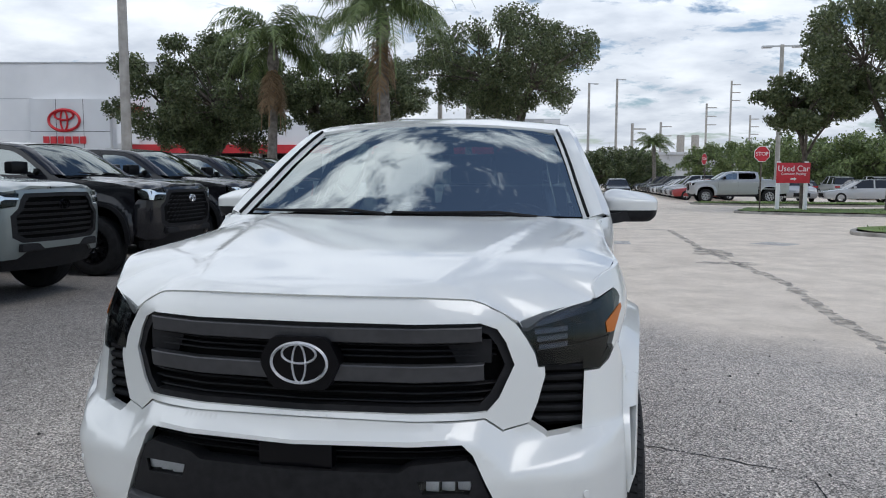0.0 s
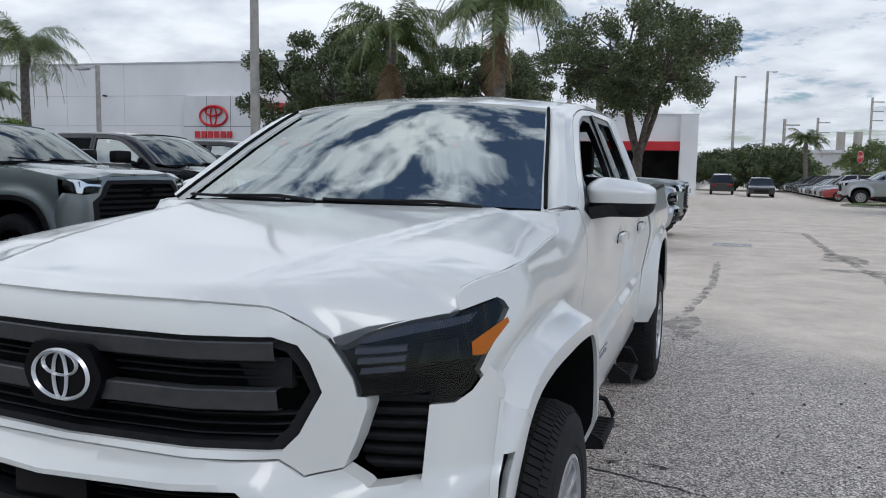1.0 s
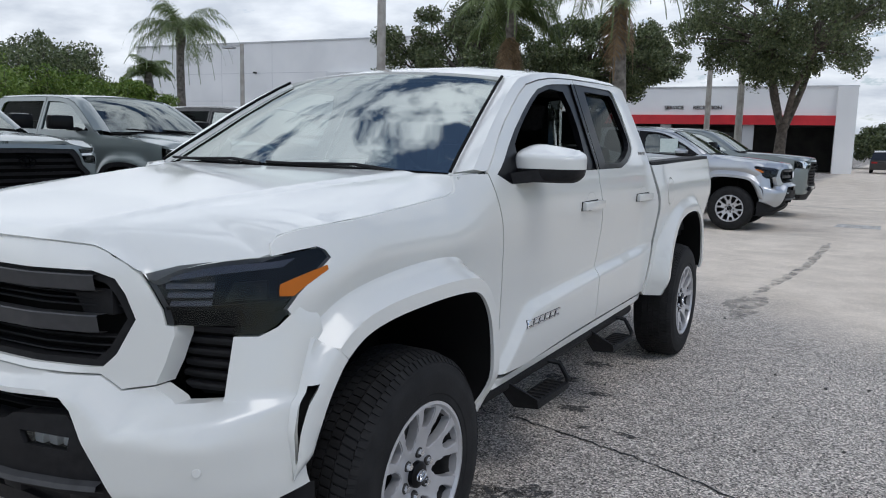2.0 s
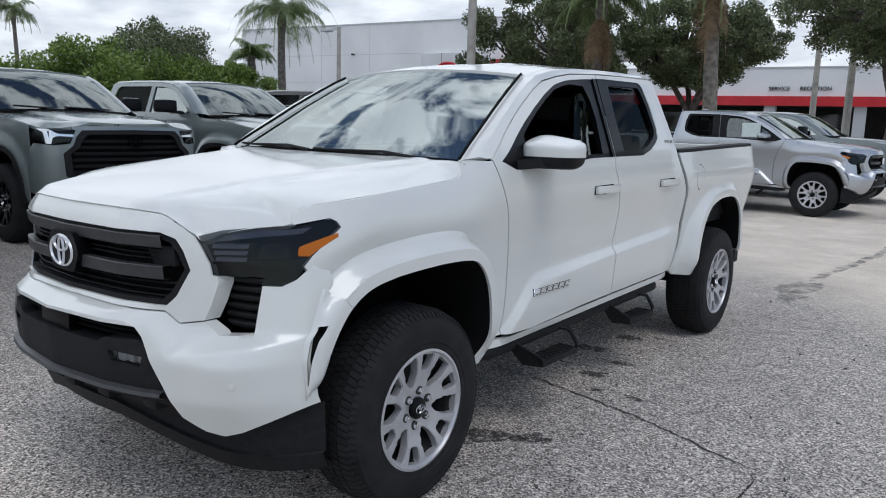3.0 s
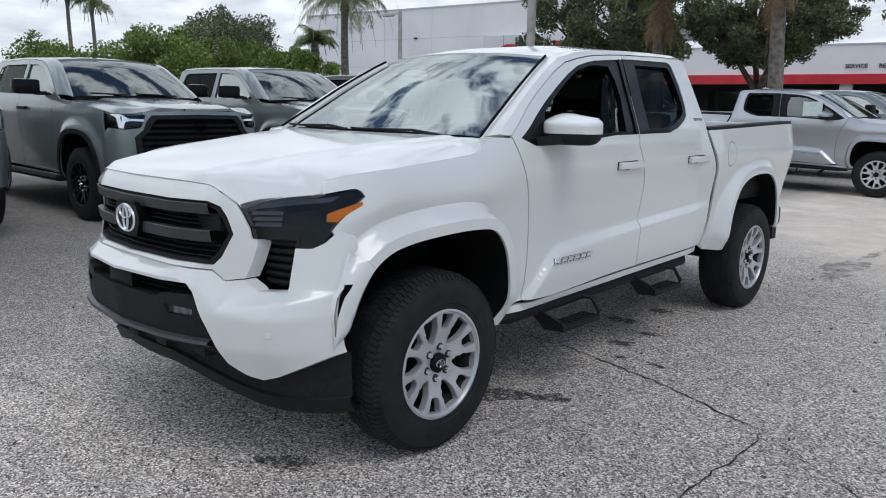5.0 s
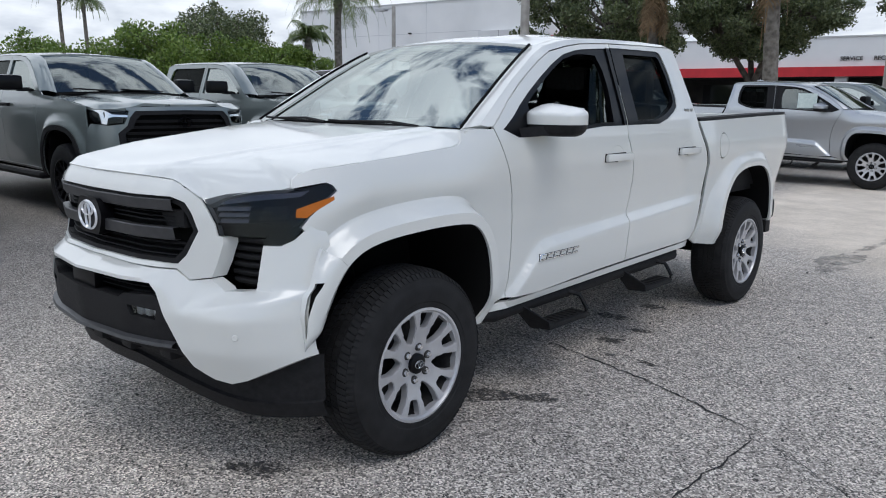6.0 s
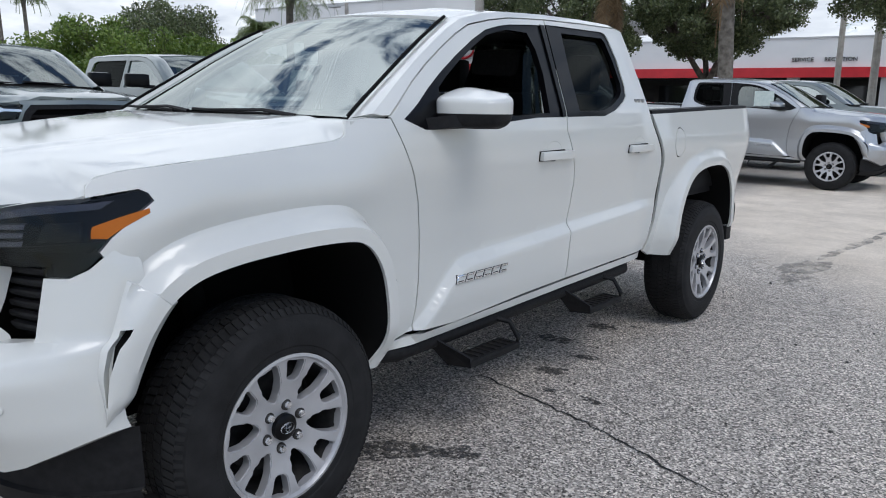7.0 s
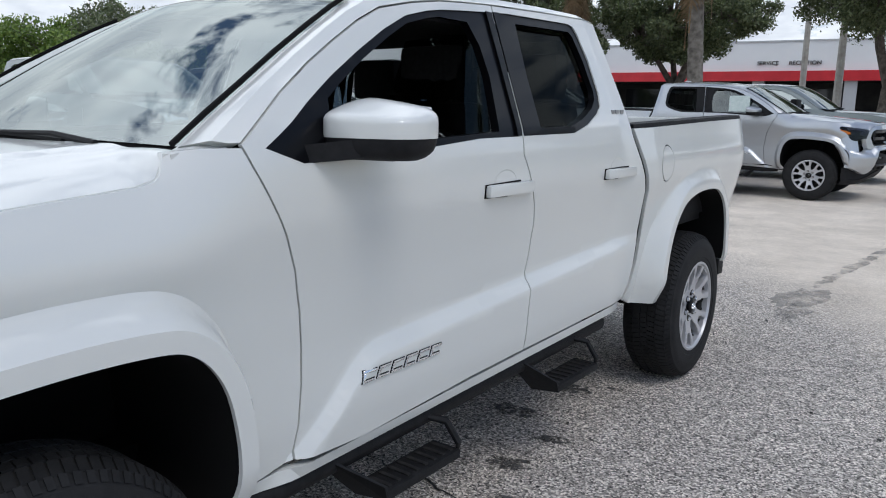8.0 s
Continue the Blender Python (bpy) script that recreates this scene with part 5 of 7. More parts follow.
    # air dam: sweeps back to the wheels
    dam = [(-0.86, -0.40), (-0.80, -0.49), (-0.70, -0.58), (-0.55, -0.665), (-0.3, -0.755), (0, -0.79), (0.3, -0.755), (0.55, -0.665), (0.70, -0.58), (0.80, -0.49), (0.86, -0.40)]
    rows = []
    for x, y in smooth_line(dam, 3):
        low = 0.395 - 0.125 * step(0.15, 0.75, abs(x))
        rows.append([Vector((x, y - 0.035, 0.52)), Vector((x, y - 0.03, low + 0.075)), Vector((x, y - 0.045, low + 0.070)), Vector((x, y - 0.02, low + 0.01)), Vector((x * 0.985, y, low)), Vector((x * 0.95, y + 0.06, low + 0.01))])
    bm = strip(rows)
    part("air_dam", bm, PLASTIC, root, "black flexible air dam")
    # mirrors
    def mirror_shell():
        bm = bmesh.new()
        box(bm, (-0.125, -0.085, -0.085), (0.125, 0.085, 0.095))
        bmesh.ops.subdivide_edges(bm, edges=bm.edges[:], cuts=11, use_grid_fill=True)
        for v in bm.verts:
            c = v.co
            n = Vector((c.x / 0.125, c.y / 0.085, c.z / 0.09))
            l = (abs(n.x) ** 4 + abs(n.y) ** 3 + abs(n.z) ** 4) ** (1 / 3.7)
            if l > 1:
                v.co = Vector((c.x / l, c.y / l, c.z / l))
            v.co.x += 0.12 * max(0, v.co.y) * (1 if v.co.x < 0 else -0.6)
            v.co.z *= (1 - 0.45 * step(-0.14, 0.17, v.co.x)) * (1 - 0.62 * step(0.12, -0.11, v.co.y)) if v.co.z > 0 else 1.0
            v.co.y += 0.16 * v.co.x + 0.25 * max(0, v.co.x) ** 1 * 0.3
        return bm
    for s in (1, -1):
        flip = (lambda b: b) if s > 0 else mirror
        bm = mirror_shell()
        bmesh.ops.bisect_plane(bm, geom=bm.verts[:] + bm.edges[:] + bm.faces[:], plane_co=(0, 0, -0.030), plane_no=(0, 0, -1), clear_outer=True)
        bm.transform(MIRROR)
        mir = part("door_mirror", flip(bm), paint, root, "body-coloured mirror cap on a black base")
        bm = mirror_shell()
        bm.transform(Matrix.Diagonal((0.985, 0.985, 0.985, 1)))
        bmesh.ops.bisect_plane(bm, geom=bm.verts[:] + bm.edges[:] + bm.faces[:], plane_co=(0, 0, -0.024), plane_no=(0, 0, 1), clear_outer=True)
        bm.transform(MIRROR)
        slab(bm, [(0.83, 0.70, 1.262), (0.83, 0.90, 1.264), (0.95, 0.95, 1.284), (0.95, 0.80, 1.280)], (0, 0, 0.045))
        part("mirror_base", flip(bm), PLASTIC, mir)
        bm = bmesh.new()
        slab(bm, [(0.86, 0.945, 1.305), (1.035, 0.972, 1.31), (1.025, 0.970, 1.40), (0.87, 0.948, 1.42)], (0, -0.004, 0))
        part("mirror_glass", flip(bm), CHROME, mir, "mirror glass")
        # door handles
        for y in (1.60, 2.46):
            bm = bmesh.new()
            x0 = side(y - 0.05, 1.14)
            box(bm, (x0 - 0.01, y - 0.145, 1.118), (x0 + 0.032, y + 0.125, 1.158), 0.013)
            for v in bm.verts:
                v.co.x -= 0.5 * (v.co.y - y) ** 2
            h = part("door_handle", flip(bm), paint, root)
            bm = bmesh.new()
            cup = [(y - 0.03 + 0.07 * math.cos(k * math.tau / 16), 1.155 + 0.048 * math.sin(k * math.tau / 16)) for k in range(16)]
            part("handle_recess", flip(sheet(cup, lambda y_, z_: (side(y_, z_) + 0.0015 - 0.012 * max(0, 1 - ((y_ - y + 0.03) / 0.07) ** 2 - ((z_ - 1.155) / 0.048) ** 2), y_, z_), 0.02, lx, (), 0)), paint, h)
            gap = [(y - 0.150, 1.116), (y - 0.02, 1.113), (y + 0.06, 1.150), (y + 0.06, 1.163), (y - 0.150, 1.160)]
            part("handle_gap", flip(sheet(gap, side_fn(0.003), 0.03, lx, (), 0.004)), PITCH, h)
    # wheels and arches; near-black liners, axles and dampers carry the arch's shade as colour
    for y, arch in ((0.0, FARCH), (3.35, RARCH)):
        for s in (1, -1):
            make_wheel(root, (s * 0.838, y, 0.384), s, alloy)
        line = smooth_line(arch, 3)

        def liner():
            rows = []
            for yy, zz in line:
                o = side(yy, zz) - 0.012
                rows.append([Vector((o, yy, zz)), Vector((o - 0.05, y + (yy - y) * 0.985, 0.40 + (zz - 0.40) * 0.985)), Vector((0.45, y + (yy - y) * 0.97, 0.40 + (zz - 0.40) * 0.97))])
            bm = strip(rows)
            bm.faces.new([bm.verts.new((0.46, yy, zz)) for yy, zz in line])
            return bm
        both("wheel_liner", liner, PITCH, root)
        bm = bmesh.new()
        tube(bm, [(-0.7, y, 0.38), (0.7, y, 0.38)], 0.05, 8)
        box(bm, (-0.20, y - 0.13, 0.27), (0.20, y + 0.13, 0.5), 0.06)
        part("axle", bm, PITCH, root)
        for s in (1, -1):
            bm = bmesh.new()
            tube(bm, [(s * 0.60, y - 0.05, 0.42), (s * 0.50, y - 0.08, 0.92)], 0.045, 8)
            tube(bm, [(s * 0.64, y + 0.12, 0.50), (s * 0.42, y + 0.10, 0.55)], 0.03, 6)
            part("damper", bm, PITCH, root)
    # chassis in near black, the shade under the body put into its colour
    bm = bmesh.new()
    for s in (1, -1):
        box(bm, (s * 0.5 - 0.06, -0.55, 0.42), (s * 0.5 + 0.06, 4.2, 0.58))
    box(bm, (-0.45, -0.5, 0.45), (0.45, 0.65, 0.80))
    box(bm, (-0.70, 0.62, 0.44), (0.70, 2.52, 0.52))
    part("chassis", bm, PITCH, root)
    # step bars
    for s in (1, -1):
        bm = bmesh.new()
        flip = (lambda b: b) if s > 0 else mirror
        tube(bm, [(0.72, 0.50, 0.44), (0.785, 0.62, 0.435), (0.785, 2.48, 0.465), (0.72, 2.60, 0.47)], 0.036, 12)
        bar_ob = part("step_bar", flip(bm), PLASTIC, root, "black tubular step bar with two drop steps")
        for y0, y1, zz in ((0.94, 1.29, 0.0), (1.92, 2.26, 0.02)):
            bm = bmesh.new()
            box(bm, (0.795, y0, 0.312 + zz), (0.905, y1, 0.342 + zz), 0.01)
            part("drop_step", flip(bm), PLASTIC, bar_ob)
            bm = bmesh.new()
            slab(bm, [(0.77, y0 - 0.13, 0.435 + zz), (0.81, y0 - 0.13, 0.455 + zz), (0.90, y0 - 0.004, 0.355 + zz), (0.905, y0, 0.315 + zz), (0.80, y0 - 0.02, 0.310 + zz)], (0, 0.012, 0))
            part("step_bracket", flip(bm), PLASTIC, bar_ob)
            part("step_hanger", flip(_tube_bm([(0.79, y1 - 0.07, 0.45 + zz), (0.86, y1 - 0.02, 0.43 + zz), (0.895, y1, 0.36 + zz), (0.89, y1, 0.325 + zz), (0.80, y1 - 0.02, 0.315 + zz)], 0.012)), PLASTIC, bar_ob)
            rib = finish("step_rib", flip(_box_bm((0.812, -0.007, 0.341), (0.890, 0.007, 0.347))), DULLSHADE)
            for k in range(8):
                ob = new("step_rib", rib)
                ob.parent = bar_ob
                ob.matrix_basis = pose(0, y0 + 0.03 + k * (y1 - y0 - 0.06) / 7, zz)
    # cargo bed, tail
    bm = bmesh.new()
    box(bm, (-0.80, 2.60, 0.80), (0.80, 4.15, 0.84))
    box(bm, (-0.82, 2.565, 0.80), (0.82, 2.60, 1.30))
    for s in (1, -1):
        box(bm, (s * 0.80 - 0.02, 2.6, 0.84), (s * 0.80 + 0.02, 4.15, 1.30))
    part("bed_liner", bm, PLASTIC, root, "black composite cargo bed")
    for s in (1, -1):
        flip = (lambda b: b) if s > 0 else mirror
        rows = [[Vector((side(y, z) - 0.004, y, z - 0.004)), Vector((side(y, z) - 0.008, y, z + 0.016)), Vector((0.80, y, z + 0.018)), Vector((0.785, y, z - 0.05))] for y, z in ((2.58, 1.320), (2.94, 1.330), (3.5, 1.344), (4.0, 1.354), (4.17, 1.354), (4.20, 1.345))]
        part("bed_rail_cap", flip(thicken(strip(rows), (0, 0, -0.01))), PLASTIC, root)
        bm = bmesh.new()
        box(bm, (0.775, 2.62, 1.18), (0.80, 4.1, 1.22), 0.004)
        part("deck_rail", flip(bm), STEEL, root)
        tail = [(4.20, 1.28), (4.236, 1.27), (4.258, 1.0), (4.21, 0.99)]
        part("tail_lamp", flip(sheet(tail, side_fn(0.003), 0.05, lx, (), 0.02)), REDLENS, root, "dark red tail lamp")
    bm = bmesh.new()
    box(bm, (-0.74, 4.18, 0.72), (0.74, 4.26, 1.35), 0.03)
    part("tailgate", bm, paint, root)
    bm = bmesh.new()
    box(bm, (-0.76, 4.16, 0.50), (0.76, 4.40, 0.66), 0.04)
    part("rear_bumper", bm, PLASTIC, root)
    for s in (1, -1):
        bm = bmesh.new()
        box(bm, (s * 0.80 - 0.09, 3.93, 0.44), (s * 0.80 + 0.06, 4.02, 0.54), 0.01)
        part("mud_flap", bm, PLASTIC, root)
    # model script on the door as plain bars, and a small trim badge
    def glyph(y, w, h, t, out=0.0):
        """A slanted hollow bar."""
        z = 0.682
        bm = bmesh.new()
        for y0, y1, z0, z1 in ((-w / 2, w / 2, h - t, h), (-w / 2, w / 2, -h, t - h), (-w / 2, t - w / 2, t - h, h - t)):
            for v in box(bm, (-0.003, y0, z0), (0.006, y1, z1), 0.0015):
                if v.is_valid:
                    yy, zz = y + v.co.y + 0.45 * v.co.z, z + v.co.z
                    v.co = Vector((side(yy, zz) + v.co.x + out, yy, zz))
        return bm
    for sg in (1, -1):
        flip = (lambda b: b) if sg > 0 else mirror
        for k in range(6):
            rim = part("script_bar", flip(glyph(0.915 + 0.058 * k, 0.049, 0.0168, 0.0092, -0.003)), GLOSSBLACK, root, "dark-edged chrome script as a plain shape")
            part("face", flip(glyph(0.915 + 0.058 * k, 0.046, 0.0155, 0.0060)), CHROME, rim)
    bm = bmesh.new()
    for k in range(3):
        y = 2.445 + 0.035 * k
        box(bm, (side(y, 1.385) - 0.003, y - 0.013, 1.378), (side(y, 1.385) + 0.004, y + 0.013, 1.396), 0.002)
    part("trim_badge", bm, STEEL, root, "small trim badge as plain bars")
    if cab:
        make_cab(root)
    return root


def _tube_bm(path, r, sides=6):
    bm = bmesh.new()
    tube(bm, path, r, sides)
    return bm


hero = make_pickup(WHITE, ALLOY, Matrix.Translation((-0.011, 0, 0)) @ Matrix.Diagonal((1.0125, 1, 1, 1)), "white double-cab pickup truck with black grille on six-spoke alloys")

# ---- ground ----
bm = bmesh.new()
bmesh.ops.create_grid(bm, x_segments=40, y_segments=40, size=900)
thing("ground", bm, ASPHALT, "worn grey asphalt lot with concrete drive painted sunlit pale", "ground", kind="structure", smooth=0)

# ---- the full-size pickups parked around: front axle at the origin, nose towards -y ----
big_flank = curve([(.40, .88), (.55, .93), (.75, .945), (.95, .948), (1.1, .958), (1.22, .962), (1.32, .955), (1.42, .925), (1.95, .735)])
big_nose = curve([(.40, -.90), (.55, -.99), (.75, -1.02), (.95, -1.03), (1.15, -1.02), (1.26, -1.00), (1.32, -.93)], .03)
BIG_FARCH = smooth_line([(-0.52, 0.46), (-0.515, 0.66), (-0.46, 0.82), (-0.34, 0.94), (-0.15, 0.995), (0.1, 1.0), (0.3, 0.955), (0.43, 0.83), (0.49, 0.66), (0.50, 0.46)])
BIG_RARCH = [(y + 3.70, z) for y, z in BIG_FARCH]
BIG_ARCH_ARR = [np.array(BIG_FARCH), np.array(BIG_RARCH)]


def big_side(y, z):
    x = big_flank(z)
    for arch in BIG_ARCH_ARR:
        if abs(y - arch[len(arch) // 2][0]) < 0.9:
            x += 0.045 * step(0.17, 0.07, arch_gap(y, z, arch))
    x -= 0.06 * step(-0.45, -0.95, y)
    if y > 4.6:
        x -= 0.8 * (y - 4.6) ** 2
    return x


def big_front(x, z):
    x = abs(x)
    return big_nose(z) + 0.20 * x * x + 5.5 * max(0, x - 0.76) ** 2


big_hood_mid = curve([(-1.02, 1.27), (-.95, 1.315), (-.8, 1.345), (-.3, 1.385), (.2, 1.41), (.6, 1.425)], .06)


def big_hood(x, y):
    x = abs(x)
    z = big_hood_mid(y) - 0.028 * step(0.42, 0.54, x) - 0.9 * max(0, x - 0.74) ** 2 - 0.02 * x * x
    edge = big_front(x, 1.28)
    return z - 0.05 * step(edge + 0.14, edge, y) * step(0.4, 0.8, x)


BIG_FRAME = [(0.62, 1.43), (0.80, 1.55), (1.02, 1.69), (1.20, 1.79), (1.36, 1.845), (1.60, 1.872), (2.0, 1.885), (2.5, 1.888), (2.95, 1.880), (3.02, 1.862)]
BIG_EDGE = [(0.80, 0.50, 1.425), (0.755, 0.70, 1.57), (0.715, 0.90, 1.70), (0.675, 1.10, 1.82), (0.66, 1.25, 1.875), (0.655, 1.55, 1.905), (0.65, 2.0, 1.915), (0.65, 2.5, 1.918), (0.65, 2.92, 1.908), (0.65, 3.0, 1.872)]
BIG_WIN_F = [(0.74, 1.435), (1.0, 1.425), (1.78, 1.445), (1.80, 1.82), (1.55, 1.815), (1.38, 1.79), (1.2, 1.72), (1.0, 1.60)]
BIG_WIN_R = [(1.88, 1.447), (2.75, 1.462), (2.88, 1.50), (2.90, 1.60), (2.84, 1.80), (2.76, 1.828), (1.89, 1.825)]


def make_big_pickup(paint, rim, trim, where, label, group="", mesh_grille=True):
    root = base("pickup_truck", label, "pickup truck", where, group)
    lx = Vector((-1, 0, 0))
    fn = lambda off: (lambda y, z: (big_side(y, z) + off, y, z))
    ff = lambda off: (lambda x, z: (x, big_front(x, z) + off, z))
    wing = [(-0.66, 1.270), (-0.3, 1.320), (0.2, 1.365), (0.50, 1.385), (0.58, 1.425), (0.66, 1.43), (0.70, 1.25), (0.72, 0.95), (0.70, 0.50), (0.60, 0.46)] + BIG_FARCH[::-1] + [(-0.62, 0.50), (-0.66, 0.80)]
    both("fender", lambda: sheet(wing, fn(0), 0.045, lx), paint, root)
    fd = BIG_FRAME[:6] + [(1.835, 1.882), (1.84, 1.45), (1.86, 1.1), (1.83, 0.52), (0.71, 0.50), (0.73, 0.95), (0.71, 1.25)]
    both("front_door", lambda: sheet(fd, fn(0), 0.05, lx, [BIG_WIN_F]), paint, root)
    rd = [(1.845, 1.882)] + BIG_FRAME[6:] + [(3.06, 1.48), (3.05, 1.1), (2.98, 0.55), (1.84, 0.52), (1.87, 1.1), (1.85, 1.45)]
    both("rear_door", lambda: sheet(rd, fn(0), 0.05, lx, [BIG_WIN_R]), paint, root)
    bd = [(3.09, 1.40), (4.75, 1.42), (4.80, 1.36), (4.82, 0.85), (4.72, 0.62), (4.23, 0.55)] + [p for p in BIG_RARCH[::-1]] + [(3.08, 0.55)]
    both("bed_side", lambda: sheet(bd, fn(0), 0.05, lx), paint, root)
    both("door_glass", lambda: sheet(BIG_WIN_F, fn(-0.02), 0.12, lx, (), 0), GLASS, root)
    both("door_glass", lambda: sheet(BIG_WIN_R, fn(-0.02), 0.12, lx, (), 0), TINT, root, "dark tinted rear door glass")
    for arch in (BIG_FARCH, BIG_RARCH):
        c = (arch[0][0] + arch[-1][0]) / 2
        outer = [(c + (y - c) * 1.13, 0.46 + (z - 0.46) * 1.10) for y, z in arch]
        both("arch_trim", lambda: sheet(outer + arch[::-1], fn(0.012), 0.05, lx, (), 0.03), trim, root)

        # the shade inside the arch is put into the liner's near-black colour
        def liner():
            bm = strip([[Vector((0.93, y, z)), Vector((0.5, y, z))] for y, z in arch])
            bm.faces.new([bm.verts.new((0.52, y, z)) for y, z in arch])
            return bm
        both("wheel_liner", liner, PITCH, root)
    for y in (0.0, 3.70):
        for s in (1, -1):
            w = make_wheel(root, (s * 0.875, y, 0.425), s, rim)
            w.matrix_basis = w.matrix_basis @ Matrix.Diagonal((1.0, 1.10, 1.10, 1))

    def pillar():
        rows = []
        for (y, z), e in zip(BIG_FRAME, BIG_EDGE):
            a, b = Vector((big_side(y, z), y, z)), Vector(e)
            rows.append([b, (a + b) / 2 + Vector((0.012, 0, 0.014)), a + Vector((-0.004, 0, 0.006))])
        return thicken(strip(rows), (-0.03, 0, -0.01))
    both("roof_side", pillar, paint, root)
    bm = strip([[Vector((-e[0] * u, e[1] - (0.06 * (1 - u * u) if e[1] < 1.3 else 0), e[2] + 0.03 * (1 - u * u))) for u in [k / 6 - 1 for k in range(13)]] for e in BIG_EDGE[4:]])
    part("roof", thicken(bm, (0, 0, -0.03)), paint, root)

    def screen(u, v):
        k = v * 4
        i = min(3, int(k))
        q = Vector(BIG_EDGE[i]).lerp(Vector(BIG_EDGE[i + 1]), k - i)
        return Vector(((q.x - 0.02) * u, q.y - 0.12 * (1 - u * u), q.z - 0.012 + 0.02 * (1 - u * u)))
    part("windscreen", strip([[screen(i / 6 - 1, 0.01 + 0.97 * j / 6) for i in range(13)] for j in range(7)]), DARKGLASS, root, "windscreen mirroring the sky")
    part("windscreen_band", strip([[screen(i / 6 - 1, v) + Vector((0, 0.006, -0.004)) for i in range(13)] for v in (-0.03, 0.07)]), PITCH, root)
    for x0, x1 in ((0.5, -0.05), (-0.1, -0.62)):
        part("wiper", _tube_bm([(x0, 0.42, 1.445), (x1, 0.40, 1.465)], 0.010), PLASTIC, root)
    bm = bmesh.new()
    box(bm, (-0.90, 3.0, 0.55), (0.90, 3.04, 1.45))
    part("cab_back", bm, paint, root)
    part("rear_window", strip([[(x, 3.05, 1.46), (x * 0.82, 3.0, 1.86)] for x in (-0.78, 0.78)]), TINT, root)
    # bonnet
    half = [(0, big_front(0, 1.28) - 0.005)] + [(x, big_front(x, 1.28) - 0.004) for x in (0.2, 0.4, 0.6, 0.72, 0.80, 0.85, 0.88)] + [(0.915, -0.62), (0.93, -0.3), (0.935, 0.2), (0.925, 0.48), (0.80, 0.47), (0.4, 0.40), (0, 0.385)]

    def hood_fn(x, y):
        z = big_hood(x, y)
        t = step(0.78, 0.92, abs(x)) * step(-0.85, -0.6, y)
        want = float(np.interp(y, [-0.66, -0.3, 0.2, 0.5], [1.272, 1.323, 1.368, 1.39]))
        return (x, y, z * (1 - t) + want * t)
    part("hood", sheet(half + [(-x, y) for x, y in half[-2:0:-1]], hood_fn, 0.05, (0, 0, -1), (), 0.03), paint, root)
    # face: painted cheeks, large dark grille in a frame, lamps with a bright bracket
    lamp = [(0.60, 1.225), (0.78, 1.245), (0.90, 1.235), (0.915, 1.17), (0.895, 1.10), (0.80, 1.085), (0.66, 1.10)]
    gr = mirrored([(0, 1.235), (0.53, 1.226), (0.59, 1.16), (0.625, 1.07), (0.72, 0.99), (0.70, 0.76), (0.58, 0.70), (0, 0.695)])
    cover = mirrored([(0, 1.275), (0.40, 1.27), (0.62, 1.262), (0.62, 1.235), (0.59, 1.225), (0.65, 1.09), (0.80, 1.072), (0.905, 1.09), (0.93, 1.02), (0.945, 0.80), (0.94, 0.60), (0.86, 0.52), (0.62, 0.53), (0.5, 0.62), (0, 0.62)])
    part("front_cover", sheet(cover, ff(0), 0.045, (0, 1, 0), [gr], 0.05), paint, root)
    part("grille_backing", sheet([(x * 1.02, z) for x, z in gr], ff(0.07), 0.1, (0, 1, 0), (), 0), PITCH, root)
    part("grille_frame", sheet(gr, ff(0.006), 0.05, (0, 1, 0), [[(x * 0.90, 0.955 + (z - 0.955) * 0.84) for x, z in gr]], 0.05), trim, root, "heavy grille frame")
    if mesh_grille:
        for r in range(7):
            z = 0.775 + 0.056 * r
            bm = bmesh.new()
            for k in range(-6, 7):
                x = k * 0.088 + (0.044 if r % 2 else 0)
                if abs(x) < 0.53:
                    pts = [Vector((x + dx, big_front(x, z) + 0.03, z + dz)) for dx, dz in ((-0.044, 0.0), (-0.026, 0.024), (0.026, 0.024), (0.044, 0.0))]
                    tube(bm, pts, 0.008, 5, False)
            part("grille_mesh", bm, PLASTIC, root)
    else:
        for k in range(6):
            z = 0.78 + 0.064 * k
            part("grille_slat", thicken(strip([[Vector((x, big_front(x, z) + 0.025, z + 0.03)), Vector((x, big_front(x, z) + 0.035, z))] for x in [0.62 * (i / 8 - 1) for i in range(17)]]), (0, 0.03, 0)), PLASTIC, root)
    bm = bmesh.new()
    emblem(bm, (0, big_front(0, 1.1) - 0.005, 1.10), 0.085, 0.06, 0.012)
    part("emblem", bm, CHROME if mesh_grille else GLOSSBLACK, root, "ring emblem")
    part("valance", sheet(mirrored([(0, 0.615), (0.50, 0.615), (0.64, 0.52), (0.86, 0.505), (0.82, 0.40), (0, 0.38)]), ff(0.03), 0.08, (0, 1, 0), (), 0.08), PLASTIC, root)
    bm = bmesh.new()
    box(bm, (-0.62, -1.055, 0.60), (0.62, -0.97, 0.69), 0.02)
    for v in bm.verts:
        v.co.y += 0.20 * v.co.x ** 2
    part("bumper_bar", bm, trim, root)
    for s in (1, -1):
        flip = (lambda b: b) if s > 0 else mirror
        lm = part("headlamp", flip(sheet(lamp, ff(-0.004), 0.05, (0, 1, 0), (), 0.04)), LENS, root, "head lamp with a bright bracket")
        part("lamp_housing", flip(sheet([(0.76 + (x - 0.76) * 0.97, 1.165 + (z - 1.165) * 0.95) for x, z in lamp], ff(0.03), 0.06, (0, 1, 0), (), 0)), GLOSSBLACK, lm)
